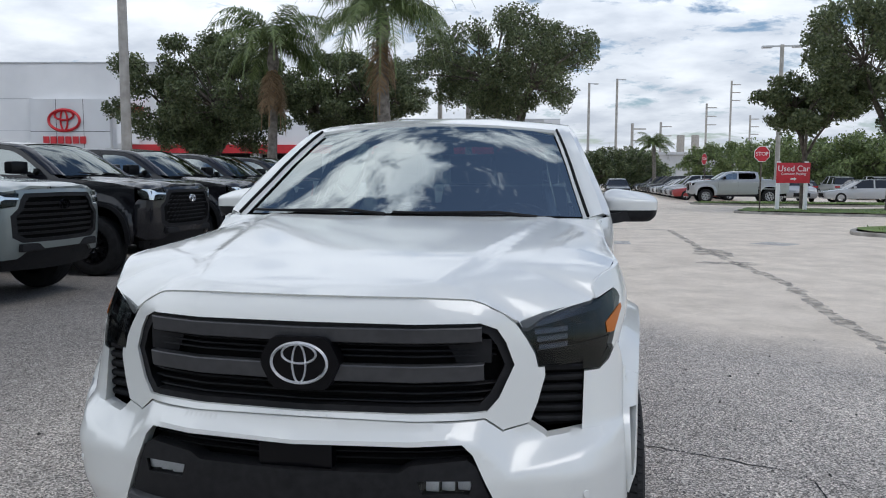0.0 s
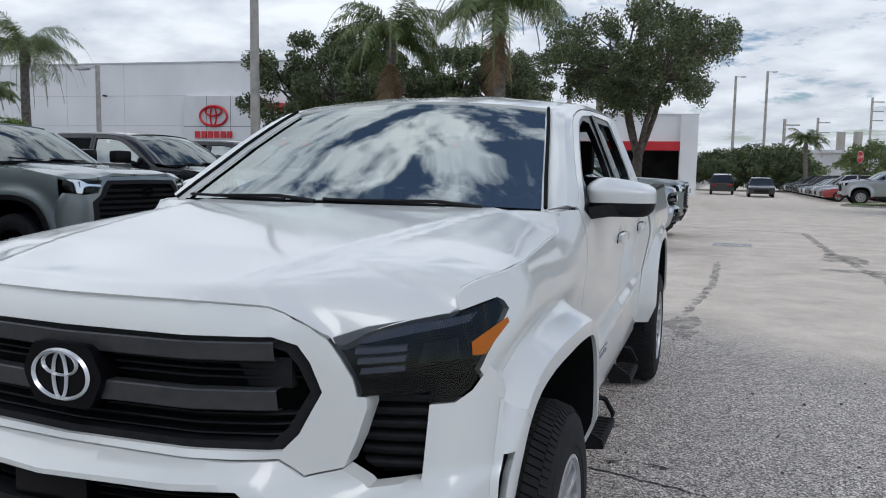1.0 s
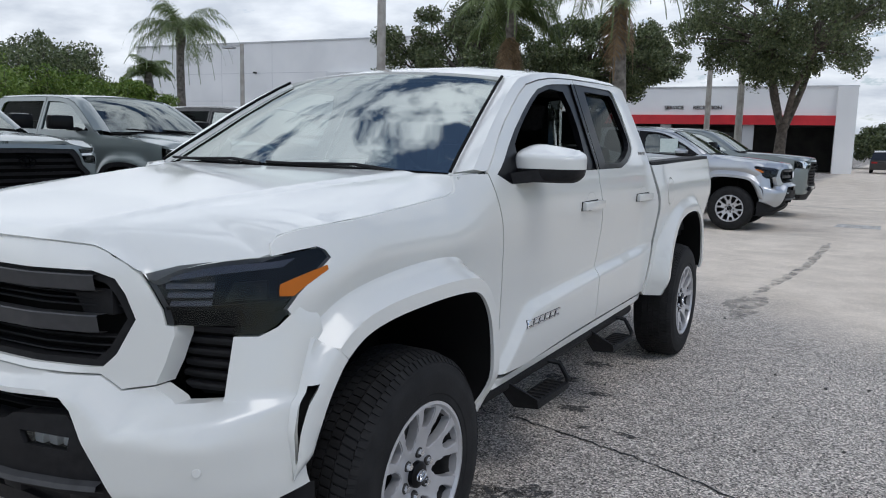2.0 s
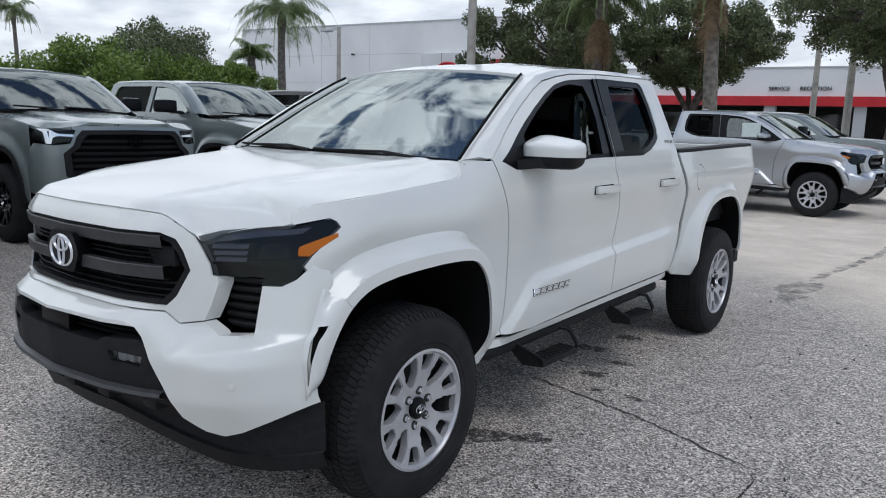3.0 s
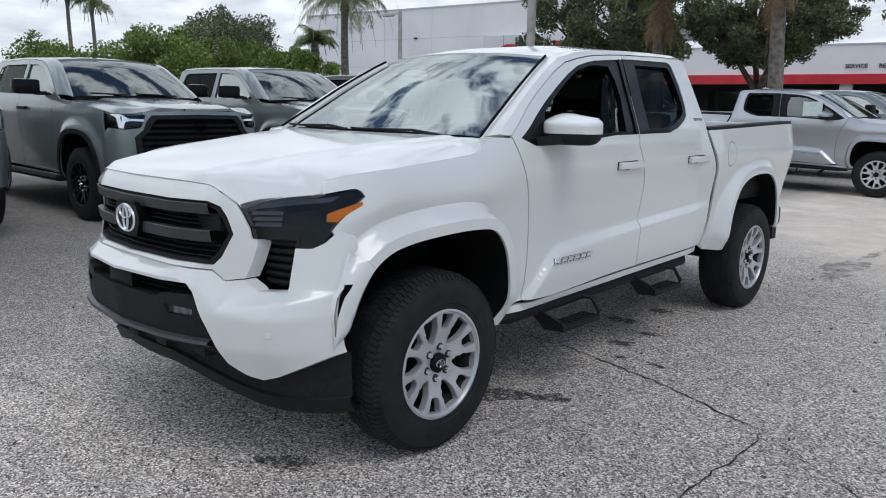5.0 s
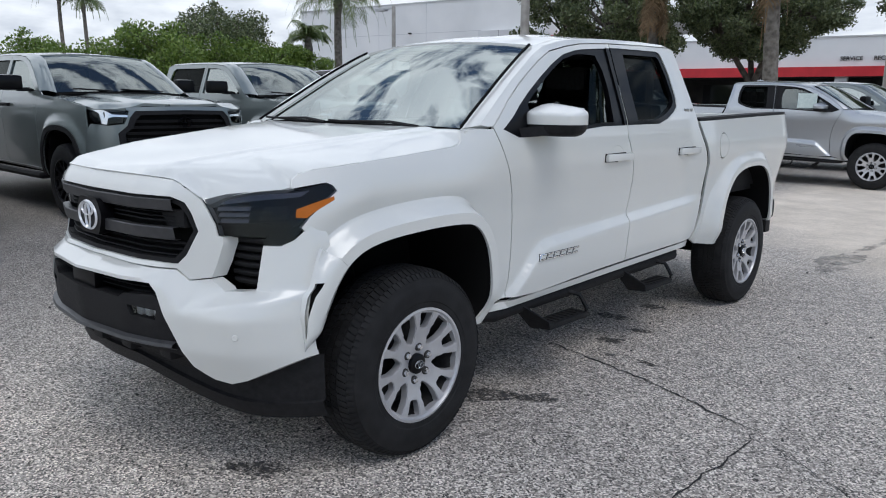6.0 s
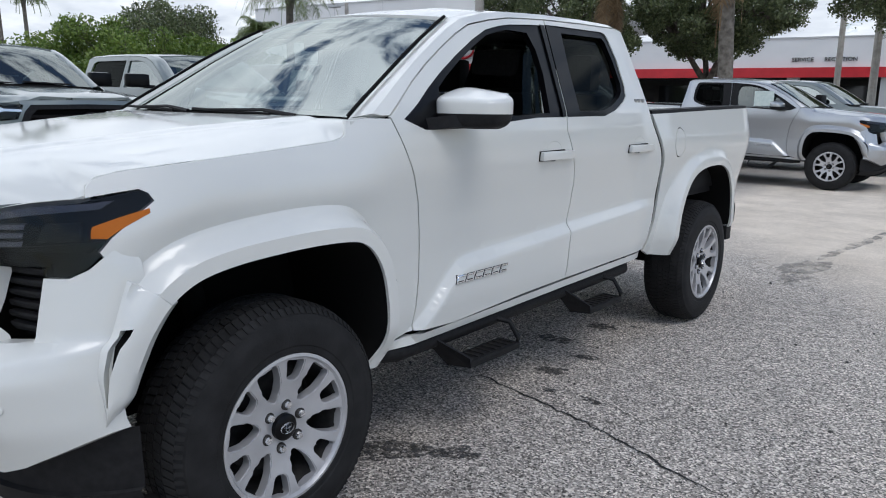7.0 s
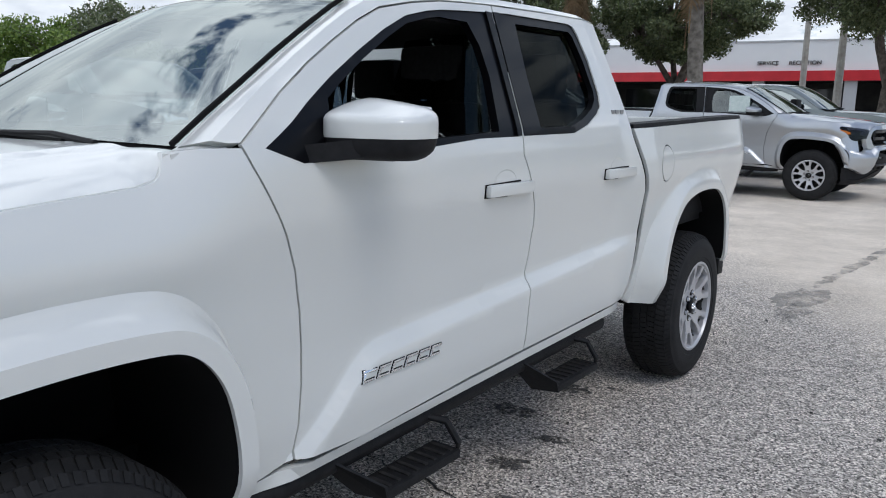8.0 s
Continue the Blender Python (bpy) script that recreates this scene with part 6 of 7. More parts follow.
        br = [(0.615, 1.160), (0.615, 1.182), (0.76, 1.190), (0.83, 1.236), (0.90, 1.236), (0.86, 1.20), (0.85, 1.09), (0.815, 1.085), (0.80, 1.150), (0.76, 1.165)]
        part("light_bracket", flip(sheet(br, ff(-0.008), 0.05, (0, 1, 0), (), 0.02)), CHROME, lm, "bright light bracket")
        bm = bmesh.new()
        box(bm, (0.98, 0.93, 1.44), (1.27, 1.06, 1.62), 0.05)
        for v in bm.verts:
            v.co.y += 0.12 * (v.co.x - 1.0)
        mir = part("door_mirror", flip(bm), GLOSSBLACK, root, "black door mirror")
        part("mirror_arm", flip(_box_bm((0.90, 0.95, 1.43), (1.04, 1.03, 1.475), 0.01)), PLASTIC, mir)
        for y in (1.66, 2.90):
            x0 = big_side(y, 1.27)
            part("door_handle", flip(_box_bm((x0 - 0.01, y - 0.14, 1.25), (x0 + 0.04, y + 0.13, 1.29), 0.014)), trim, root)
        part("side_step", flip(_tube_bm([(0.80, 0.62, 0.46), (0.93, 0.72, 0.44), (0.93, 2.98, 0.44), (0.80, 3.08, 0.46)], 0.045, 8)), PLASTIC, root)
        part("sill_strip", flip(sheet([(0.72, 0.53), (2.96, 0.56), (2.96, 0.535), (0.72, 0.505)], fn(0.006), 0.2, lx, (), 0.01)), STEEL, root)
    bm = bmesh.new()
    box(bm, (-0.78, -0.8, 0.45), (0.78, 4.7, 0.62))
    part("chassis", bm, PITCH, root)
    bm = bmesh.new()
    box(bm, (-0.85, 3.08, 0.85), (0.85, 4.72, 0.9))
    box(bm, (-0.86, 4.70, 0.75), (0.86, 4.80, 1.42), 0.02)
    part("bed", bm, paint, root)
    bm = bmesh.new()
    box(bm, (-0.82, 0.55, 0.9), (0.82, 1.05, 1.36), 0.05)
    part("dashboard", bm, CABIN, root)
    bm = bmesh.new()
    box(bm, (-0.84, 0.7, 0.62), (0.84, 2.95, 0.68))
    part("cab_floor", bm, CABIN, root)
    for x in (-0.4, 0.4):
        make_seat(root, x, 1.60, 0.84, False)
        make_seat(root, x, 2.45, 0.84, False)
    part("roof_lining", strip([[(-0.63, 1.3, 1.84), (0.63, 1.3, 1.84)], [(-0.63, 2.95, 1.86), (0.63, 2.95, 1.86)]]), SEATCLOTH, root)
    return root


def facing_east(x, y):
    return pose(x, y, 0, 0, 0, 90)


ROWX = -6.4
BIG = Matrix.Diagonal((1.045, 1.045, 1.045, 1))
big_grey = make_big_pickup(LUNAR, GLOSSBLACK, PLASTIC, facing_east(ROWX, 2.45) @ BIG, "grey-green full-size pickup with black wheels in a parked row", "pickups in the row", False)
copy_thing(big_grey, facing_east(ROWX + 0.05, 5.30))
big_black = make_big_pickup(BLACKP, GLOSSBLACK, PLASTIC, facing_east(ROWX + 0.1, 8.25) @ BIG, "black full-size pickup with honeycomb grille in a parked row", "pickups in the row", True)
for k in range(1, 4):
    copy_thing(big_black, facing_east(ROWX + 0.1, 8.25 + 2.9 * k))
copy_thing(big_grey, facing_east(ROWX - 0.05, -0.5))

silver_truck = make_pickup(SILVER, ALLOY, facing_east(-0.42, 13.35) @ Matrix.Diagonal((1.03, 1.03, 1.03, 1)), "silver double-cab pickup with a price sheet in its window", "pickups by the palms", True)
win_sheet = new("window_sheet", finish("window_sheet", _box_bm((-0.82, 0.98, 1.33), (-0.815, 1.30, 1.58)), PAPER))
win_sheet.parent = silver_truck
win_sheet["label"] = "pale green price sheet behind the door glass"
grey_two = make_big_pickup(LUNAR, GLOSSBLACK, PLASTIC, facing_east(-0.45, 16.9), "grey-green full-size pickup parked beyond the silver one", "pickups by the palms", False)

# ---- pavement details ----
def ribbon(name, pts, widths, material, label, z=0.004, seed=1):
    """A thin irregular band on the ground."""
    rng = random.Random(seed)
    bm = bmesh.new()
    line = []
    for (ax, ay), (bx, by) in zip(pts, pts[1:]):
        n = max(2, int(math.hypot(bx - ax, by - ay) / 0.05))
        for k in range(n):
            t = k / n
            line.append((ax + (bx - ax) * t + rng.uniform(-1, 1) * (0.015 if widths < 0.03 else 0.02), ay + (by - ay) * t + rng.uniform(-1, 1) * (0.015 if widths < 0.03 else 0.02)))
    line.append(pts[-1])
    prev = None
    for i, (x, y) in enumerate(line):
        a, b = line[max(0, i - 1)], line[min(len(line) - 1, i + 1)]
        d = Vector((b[0] - a[0], b[1] - a[1], 0)).normalized()
        n = Vector((-d.y, d.x, 0)) * widths * (rng.uniform(0.35, 1.0) if widths < 0.03 else 0.62 + 0.55 * noise.noise((i * 0.11, seed, 0)) + 0.2 * noise.noise((i * 0.6, seed, 4))) * min(1, 0.3 + min(i, len(line) - 1 - i) * 0.15)
        cur = [bm.verts.new((x - n.x, y - n.y, z)), bm.verts.new((x + n.x, y + n.y, z))]
        if prev:
            bm.faces.new((prev[0], prev[1], cur[1], cur[0]))
        prev = cur
    bmesh.ops.recalc_face_normals(bm, faces=bm.faces)
    if bm.faces and sum(f.normal.z for f in bm.faces) < 0:
        bmesh.ops.reverse_faces(bm, faces=bm.faces)
    return thing(name, bm, material, label, "pavement mark", kind="structure", smooth=0)


def blot(name, x, y, rx, ry, turn, material, label, z=0.003, seed=1):
    """An irregular flat patch."""
    bm = bmesh.new()
    c = bm.verts.new((x, y, z))
    vs = []
    for k in range(40):
        a = k * math.tau / 40
        r = 1 + 0.55 * noise.noise((math.cos(a) * 1.7 + seed * 3.1, math.sin(a) * 1.7, seed)) + 0.22 * noise.noise((math.cos(a) * 6, math.sin(a) * 6 + seed, 3))
        p = Vector((rx * r * math.cos(a), ry * r * math.sin(a), 0))
        p.rotate(Euler((0, 0, radians(turn))))
        vs.append(bm.verts.new((x + p.x, y + p.y, z)))
    for k in range(40):
        bm.faces.new((c, vs[k], vs[(k + 1) % 40]))
    return thing(name, bm, material, label, "pavement mark", kind="structure", smooth=0)


CRACKS = [
    [(0.15, 1.58), (0.56, 1.56), (0.97, 1.476), (1.22, 1.40), (1.45, 1.316), (1.77, 1.20), (1.86, 1.185)],
    [(1.86, 1.185), (1.87, 0.95), (1.86, 0.60), (1.85, 0.30), (1.90, -0.3), (1.87, -1.4)],
    [(1.86, 1.185), (2.0, 1.06), (2.24, 0.89), (2.6, 0.70), (3.4, 0.5)],
    [(1.05, 1.68), (1.30, 1.62), (1.53, 1.52)],
    [(1.25, 1.95), (1.50, 1.86), (1.72, 1.80)],
    [(-1.6, -1.2), (-1.2, -0.95), (-0.8, -0.9)],
    [(-2.6, 0.5), (-2.0, 0.9), (-1.6, 1.0)],
]
for k, c in enumerate(CRACKS):
    ribbon("pavement_crack", c, 0.0065 if k < 2 else 0.003, CRACK, "dark jagged crack in the asphalt", 0.004, k + 1)
for k, (x, y, rx, ry, turn) in enumerate(((0.71, 0.655, 0.16, 0.075, 50), (0.92, 0.815, 0.12, 0.055, 30), (0.57, -0.535, 0.10, 0.06, 30), (0.47, -0.60, 0.035, 0.025, 0), (0.725, 1.88, 0.085, 0.05, 20), (0.535, 2.78, 0.09, 0.065, 10), (0.745, 2.18, 0.075, 0.03, 20), (1.085, 1.65, 0.07, 0.022, -10), (0.71, 2.90, 0.05, 0.02, 0), (0.45, 2.35, 0.12, 0.06, 5), (0.85, 1.64, 0.05, 0.02, 10))):
    blot("oil_stain", x, y, rx, ry, turn, STAIN, "dark oil stain on the asphalt", 0.003, k + 1)
for k, (x, y, rx, ry, turn) in enumerate(((0.98, 5.55, 0.16, 0.42, -8), (1.05, 5.1, 0.10, 0.28, 0), (3.4, 13.0, 0.35, 0.9, 5), (3.35, 11.0, 0.5, 0.25, 0))):
    blot("tar_patch", x, y, rx, ry, turn, DAMP, "dark worn patch on the drive", 0.003 + 0.0006 * k, 40 + k)
ribbon("tar_seam", [(3.42, 3.0), (3.45, 5.8), (3.66, 8.5), (3.5, 11.0), (3.34, 13.6), (3.36, 19.6)], 0.13, DAMP, "dark tarred seam along the drive", 0.0035, 9)
ribbon("tar_seam", [(3.36, 19.6), (1.0, 20.3), (-3.0, 20.6)], 0.10, DAMP, "dark tarred seam across the drive", 0.0035, 19)
ribbon("tar_seam", [(1.0, 6.0), (1.25, 8.5), (1.3, 11.5)], 0.08, DAMP, "dark tarred seam along the drive", 0.0035, 29)
for x, y, turn in ((1.55, 15.0, 8), (5.2, 15.4, -30)):
    bm = bmesh.new()
    slab(bm, [(-0.45, -0.35, 0), (0.35, -0.42, 0), (0.45, 0.32, 0), (-0.30, 0.40, 0)], (0, 0, 0.004))
    bm.transform(pose(x, y, 0, 0, 0, turn))
    thing("painted_mark", bm, PAINTLINE, "worn white painted mark on the drive", "road marking", kind="structure", smooth=0)
# scattered grit
bm = bmesh.new()
rng = random.Random(5)
for k in range(260):
    x, y = rng.uniform(-2.5, 4.5), rng.uniform(-2.5, 5)
    r = rng.uniform(0.004, 0.010)
    m = pose(x, y, r * 0.5, rng.uniform(0, 90), rng.uniform(0, 90), rng.uniform(0, 360)) @ Matrix.Diagonal((r, r * 1.4, r * 0.6, 1))
    bmesh.ops.create_icosphere(bm, subdivisions=1, radius=1.0, matrix=m)
thing("grit", bm, STAIN, "scattered dark grit and leaf crumbs", "grit", kind="stuff", smooth=0)


# ---- kerbed grass islands ----
def island(outline, label):
    o = rounded(outline, 1.2, 5)
    root = base("grass_island", label, "grass island", kind="structure")
    c = Vector((sum(p[0] for p in o) / len(o), sum(p[1] for p in o) / len(o)))
    inner = [tuple(c + (Vector(p) - c) * (1 - 0.16 / (Vector(p) - c).length)) for p in o]
    bm = bmesh.new()
    a = [bm.verts.new((x, y, 0.0)) for x, y in o]
    b = [bm.verts.new((x, y, 0.085)) for x, y in o]
    d = [bm.verts.new((x, y, 0.10)) for x, y in [tuple(Vector(p).lerp(Vector(q), 0.2)) for p, q in zip(o, inner)]]
    e = [bm.verts.new((x, y, 0.10)) for x, y in inner]
    f = [bm.verts.new((x, y, 0.05)) for x, y in inner]
    n = len(o)
    for p, q in ((a, b), (b, d), (d, e), (e, f)):
        for k in range(n):
            bm.faces.new((p[k], p[(k + 1) % n], q[(k + 1) % n], q[k]))
    bmesh.ops.recalc_face_normals(bm, faces=bm.faces)
    part("kerb", bm, KERB, root, "cast concrete kerb")
    bm = sheet(inner, lambda x, y: (x, y, 0.14 + 0.05 * noise.noise((x * 0.6, y * 0.6, 0))), 0.5, (0, 0, -1), (), 0)
    part("turf", bm, LAWN, root)
    rng = random.Random(len(o))
    verts, faces = [], []
    xs, ys = [p[0] for p in inner], [p[1] for p in inner]
    while len(faces) < 9000:
        x, y = rng.uniform(min(xs), max(xs)), rng.uniform(min(ys), max(ys))
        if not inside((x, y), inner):
            if rng.random() < 0.001:
                break
            continue
        h, a = rng.uniform(0.04, 0.10), rng.uniform(0, math.tau)
        w = 0.02
        s = len(verts)
        verts += [(x - w * math.cos(a), y - w * math.sin(a), 0.12), (x + w * math.cos(a), y + w * math.sin(a), 0.12), (x + rng.uniform(-0.04, 0.04), y + rng.uniform(-0.04, 0.04), 0.13 + h)]
        faces.append((s, s + 1, s + 2))
    me = bpy.data.meshes.new("grass")
    me.from_pydata(verts, [], faces)
    me.materials.append(BLADE)
    g = new("grass", me)
    g.parent = root
    g["kind"] = "stuff"
    return root


island([(7.2, 31.2), (10.5, 29.6), (34, 24.5), (60, 20), (60, 27.5), (34, 31.0), (12, 34.6), (8.6, 34.8)], "mown grass island with a pale concrete kerb")
island([(7.7, 18.2), (10, 17.4), (40, 11), (40, 15), (11, 21.2), (8.5, 20.6)], "small mown grass island with a pale concrete kerb")
island([(6.8, 43.0), (9, 41.0), (60, 38.5), (60, 42.0), (9, 44.6)], "long grass verge in front of parked cars")


# ---- trees ----
def leaf_mesh(name, spots, size, rng, droop=0.0, aspect=1.7):
    """Many small pointed leaves, one mesh, at the given places."""
    n = len(spots)
    P = np.array(spots)
    R = np.random.RandomState(rng.randrange(9999))
    d = R.normal(size=(n, 3))
    d[:, 2] -= droop
    d /= np.linalg.norm(d, axis=1)[:, None]
    u = np.cross(d, R.normal(size=(n, 3)))
    u /= np.linalg.norm(u, axis=1)[:, None]
    L = size * R.uniform(0.6, 1.35, n)[:, None]
    W = L / aspect
    v = np.stack([P - d * L * 0.5, P + u * W * 0.5 - d * L * 0.05, P + d * L * 0.5, P - u * W * 0.5 - d * L * 0.05], 1).reshape(-1, 3)
    me = bpy.data.meshes.new(name)
    me.vertices.add(4 * n)
    me.vertices.foreach_set("co", v.ravel())
    me.loops.add(4 * n)
    me.loops.foreach_set("vertex_index", np.arange(4 * n))
    me.polygons.add(n)
    me.polygons.foreach_set("loop_start", np.arange(n) * 4)
    me.update(calc_edges=True)
    return me


def make_oak(seed, height, spread, trunk_h, clumps, leaf_n, leaf_size, leafmat, label, where, group="", trunk_r=0.24, crown_low=None, skew=(0.0, 0.0), name="oak_tree"):
    """A trunk, limbs that reach out to clumps, and a crown of small leaves gathered in those clumps."""
    rng = random.Random(seed)
    root = base(name, label, "tree", where, group)
    bm = bmesh.new()
    low = crown_low if crown_low is not None else trunk_h * 0.9
    mid, rz, rx = (height + low) / 2, (height - low) / 2, spread / 2
    top = Vector((0.1, 0.0, trunk_h))
    tube(bm, [(0, 0, -0.1), (0.05, 0.04, trunk_h * 0.5), top], [trunk_r * 1.35, trunk_r, trunk_r * 0.85], 12, False)
    forks = []
    for k in range(4):
        a = k * math.tau / 4 + rng.uniform(-0.5, 0.5)
        p = top + Vector((math.cos(a) * rx * 0.34, math.sin(a) * rx * 0.34, (mid - trunk_h) * rng.uniform(0.55, 0.95)))
        tube(bm, [top - Vector((0, 0, 0.1)), top.lerp(p, 0.5) + Vector((rng.uniform(-0.2, 0.2), rng.uniform(-0.2, 0.2), 0.1)), p], [trunk_r * 0.6, trunk_r * 0.45, trunk_r * 0.32], 8, False)
        forks.append(p)
    spots, centres = [], []
    for k in range(clumps):
        while True:
            v = Vector((rng.uniform(-1, 1), rng.uniform(-1, 1), rng.uniform(-1, 1)))
            if 0.45 < v.length < 1.0:
                break
        wide = 1.0 if v.z > -0.2 else 1.0 - 0.25 * (-v.z)
        c = Vector((v.x * rx * wide * 0.86 + skew[0] * v.z * rx, v.y * rx * wide * 0.86 + skew[1] * v.z * rx, mid + v.z * rz * 0.86))
        r = rng.uniform(0.7, 1.4) * (rx + rz) / 9.0 * (56.0 / max(clumps, 56)) ** 0.5
        centres.append((c, r))
        f = min(forks, key=lambda q: (q - c).length)
        m = f.lerp(c, 0.5) + Vector((rng.uniform(-0.3, 0.3), rng.uniform(-0.3, 0.3), rng.uniform(-0.1, 0.3)))
        tube(bm, [f, m, c], [trunk_r * 0.22, trunk_r * 0.13, 0.015], 5, False)
        for j in range(4):
            d = Vector((rng.gauss(0, 1), rng.gauss(0, 1), rng.gauss(0, 0.8))).normalized() * r
            tube(bm, [c, c + d], [0.02, 0.006], 3, False)
    part("trunk", bm, BARK, root, smooth=60)
    weights = [r ** 2 for c, r in centres]
    picks = rng.choices(centres, weights, k=leaf_n)
    for c, r in picks:
        d = Vector((rng.gauss(0, 1), rng.gauss(0, 1), rng.gauss(0, 1))).normalized() * r * rng.random() ** 0.42
        p = c + Vector((d.x, d.y, d.z * 0.72))
        p += noise.noise_vector(p * 1.3) * 0.35 * r
        p.z -= 0.12 * r * rng.random() ** 3 * 3
        spots.append(p)
    me = leaf_mesh("crown", spots, leaf_size, rng, 0.3)
    me.materials.append(leafmat)
    ob = new("crown", me)
    ob.parent = root
    return root


def make_palm(seed, height, frond, n_fronds, where, label, dead=0, trunk_r=0.16, group="palms", sag=1.0):
    rng = random.Random(seed)
    root = base("palm_tree", label, "palm", where, group)
    bm = bmesh.new()
    pts, rad = [], []
    for k in range(int(height / 0.18) + 1):
        z = k * 0.18
        pts.append((0.10 * math.sin(z * 0.5 + seed), 0.06 * math.cos(z * 0.4), z - 0.05))
        rad.append(trunk_r * (1.18 - 0.30 * z / height) * (1.035 if k % 2 else 0.985) * (1 + 0.35 * math.exp(-z * 2)))
    tube(bm, pts, rad, 14)
    top = Vector(pts[-1])
    tube(bm, [top - Vector((0, 0, 0.9)), top - Vector((0, 0, 0.45)), top + Vector((0, 0, 0.2))], [trunk_r * 0.9, trunk_r * 1.35, trunk_r * 0.7], 12)
    part("trunk", bm, PALMBARK, root, smooth=60)
    for kind, count, mat in (("frond", n_fronds, PALMLEAF), ("dead_frond", dead, DEADLEAF)):
        for f in range(count):
            a = f * 2.39996 + rng.uniform(-0.2, 0.2)
            up = rng.uniform(0.15, 1.25) if kind == "frond" else rng.uniform(-1.3, -0.9)
            L = frond * rng.uniform(0.8, 1.1) * (0.75 if kind != "frond" else 1)
            d = Vector((math.cos(a) * math.cos(up), math.sin(a) * math.cos(up), math.sin(up)))
            p = top.copy() + Vector((0, 0, 0.1 if kind == "frond" else -0.5))
            spine = [p.copy()]
            n = 14
            for k in range(n):
                d = (d + Vector((0, 0, -0.13 * sag - 0.012 * k))).normalized()
                p = p + d * L / n
                spine.append(p.copy())
            verts, faces = [], []

            def quad(a_, b_, c_, e_):
                s = len(verts)
                verts.extend([tuple(a_), tuple(b_), tuple(c_), tuple(e_)])
                faces.append((s, s + 1, s + 2, s + 3))
            for k in range(n):
                o = spine[k + 1] - spine[k]
                s = o.cross(Vector((0, 0, 1)))
                s = s.normalized() if s.length > 1e-4 else Vector((1, 0, 0))
                w = 0.022 * (1 - k / n) + 0.004
                quad(spine[k] - s * w, spine[k] + s * w, spine[k + 1] + s * w * 0.9, spine[k + 1] - s * w * 0.9)
                for j in range(5):
                    q = spine[k] + o * (j / 5)
                    t = (k + j / 5) / n
                    if t < 0.08:
                        continue
                    ll = 0.62 * frond / 3.2 * math.sin(min(1, t * 1.15 + 0.15) * math.pi) ** 0.6 * rng.uniform(0.8, 1.15) + 0.05
                    for sg in (1, -1):
                        dv = (s * sg * 0.85 + o.normalized() * 0.55 + Vector((0, 0, rng.uniform(-0.75, 0.15)))).normalized()
                        m1 = q + dv * ll * 0.5
                        m2 = m1 + (dv + Vector((0, 0, -0.9))).normalized() * ll * 0.5
                        ww = o.normalized() * 0.016
                        quad(q - ww, q + ww, m1 + ww, m1 - ww)
                        quad(m1 - ww, m1 + ww, m2 + ww * 0.2, m2 - ww * 0.2)
            me = bpy.data.meshes.new(kind)
            me.from_pydata(verts, [], faces)
            me.materials.append(mat)
            ob = new(kind, me)
            ob.parent = root
            if kind != "frond":
                ob["label"] = "dry brown hanging frond"
    return root


LOT_TREES = "trees by the building"
make_oak(3, 7.6, 8.6, 2.2, 130, 78000, 0.125, OAKLEAF, "dense dark live oak behind the parked pickups", pose(-14.3, 26.7, 0, 0, 0, 20), LOT_TREES, crown_low=1.9)
make_oak(8, 7.4, 9.0, 2.3, 120, 70000, 0.125, OAKLEAF, "dense live oak in front of the red fascia", pose(-9.8, 31.5, 0, 0, 0, 140), LOT_TREES, crown_low=3.2)
make_oak(12, 11.2, 13.0, 2.5, 105, 60000, 0.15, OAKLEAF, "airy live oak with a forked trunk", pose(-3.3, 41.6, 0, 0, 0, 60), LOT_TREES, trunk_r=0.32, crown_low=4.7)
make_oak(17, 10.5, 9.5, 3.2, 100, 60000, 0.14, OAKLEAF, "tall live oak on the grass island", pose(14.3, 33.2, 0, 0, 0, 200), "trees by the drive", trunk_r=0.17, crown_low=3.4)
make_oak(23, 6.4, 5.0, 2.4, 50, 22000, 0.14, OAKLEAF, "young live oak by the lot sign", pose(10.75, 33.3, 0.1, 0, 0, 90), "trees by the drive", trunk_r=0.13, crown_low=3.2)
make_palm(2, 6.7, 3.9, 36, pose(-5.35, 21.0, 0), "tall queen palm with a ringed grey trunk", 3, 0.20)
make_palm(5, 5.9, 3.1, 30, pose(-9.3, 21.2, 0), "queen palm with dry brown hanging fronds", 9, 0.15)
make_palm(9, 7.5, 4.3, 28, pose(-32.6, 27.4, 0), "queen palm in front of the blank wall", 0, 0.22)


# ---- the dealership building ----
def sign_letters(text, size, m, material, name, parent, depth=0.02):
    cu = bpy.data.curves.new(name, "FONT")
    cu.body, cu.size, cu.extrude, cu.align_x, cu.align_y = text, size, depth, "CENTER", "CENTER"
    tmp = bpy.data.objects.new(name, cu)
    me = bpy.data.meshes.new_from_object(tmp)
    me.materials.append(material)
    bpy.data.objects.remove(tmp)
    ob = new(name, me)
    ob.parent = parent
    ob.matrix_basis = m
    return ob


BLD = pose(1.0, -2.4, 0, 0, 0, 8) @ pose(0, 62, 0)      # front wall along local x, its face at local y = 0
RIGHT, LEFT, TOP, BAND0, BAND1, LOWTOP = 7.0, -60.0, 10.8, 3.45, 4.15, 6.2
bld = base("dealership_building", "long white dealership building with a red fascia band", "building", BLD, kind="")


def bpart(name, lo, hi, mat, parent=None, label="", bevel=0.0):
    bm = bmesh.new()
    box(bm, lo, hi, bevel)
    return part(name, bm, mat, parent or bld, label, smooth=0)


bpart("wall", (LEFT, 0, 0), (-24.0, 0.4, TOP), WALLWHITE, label="tall blank white wall")
bpart("wall", (-24.0, 0, BAND1), (RIGHT, 0.4, LOWTOP), WALLWHITE)
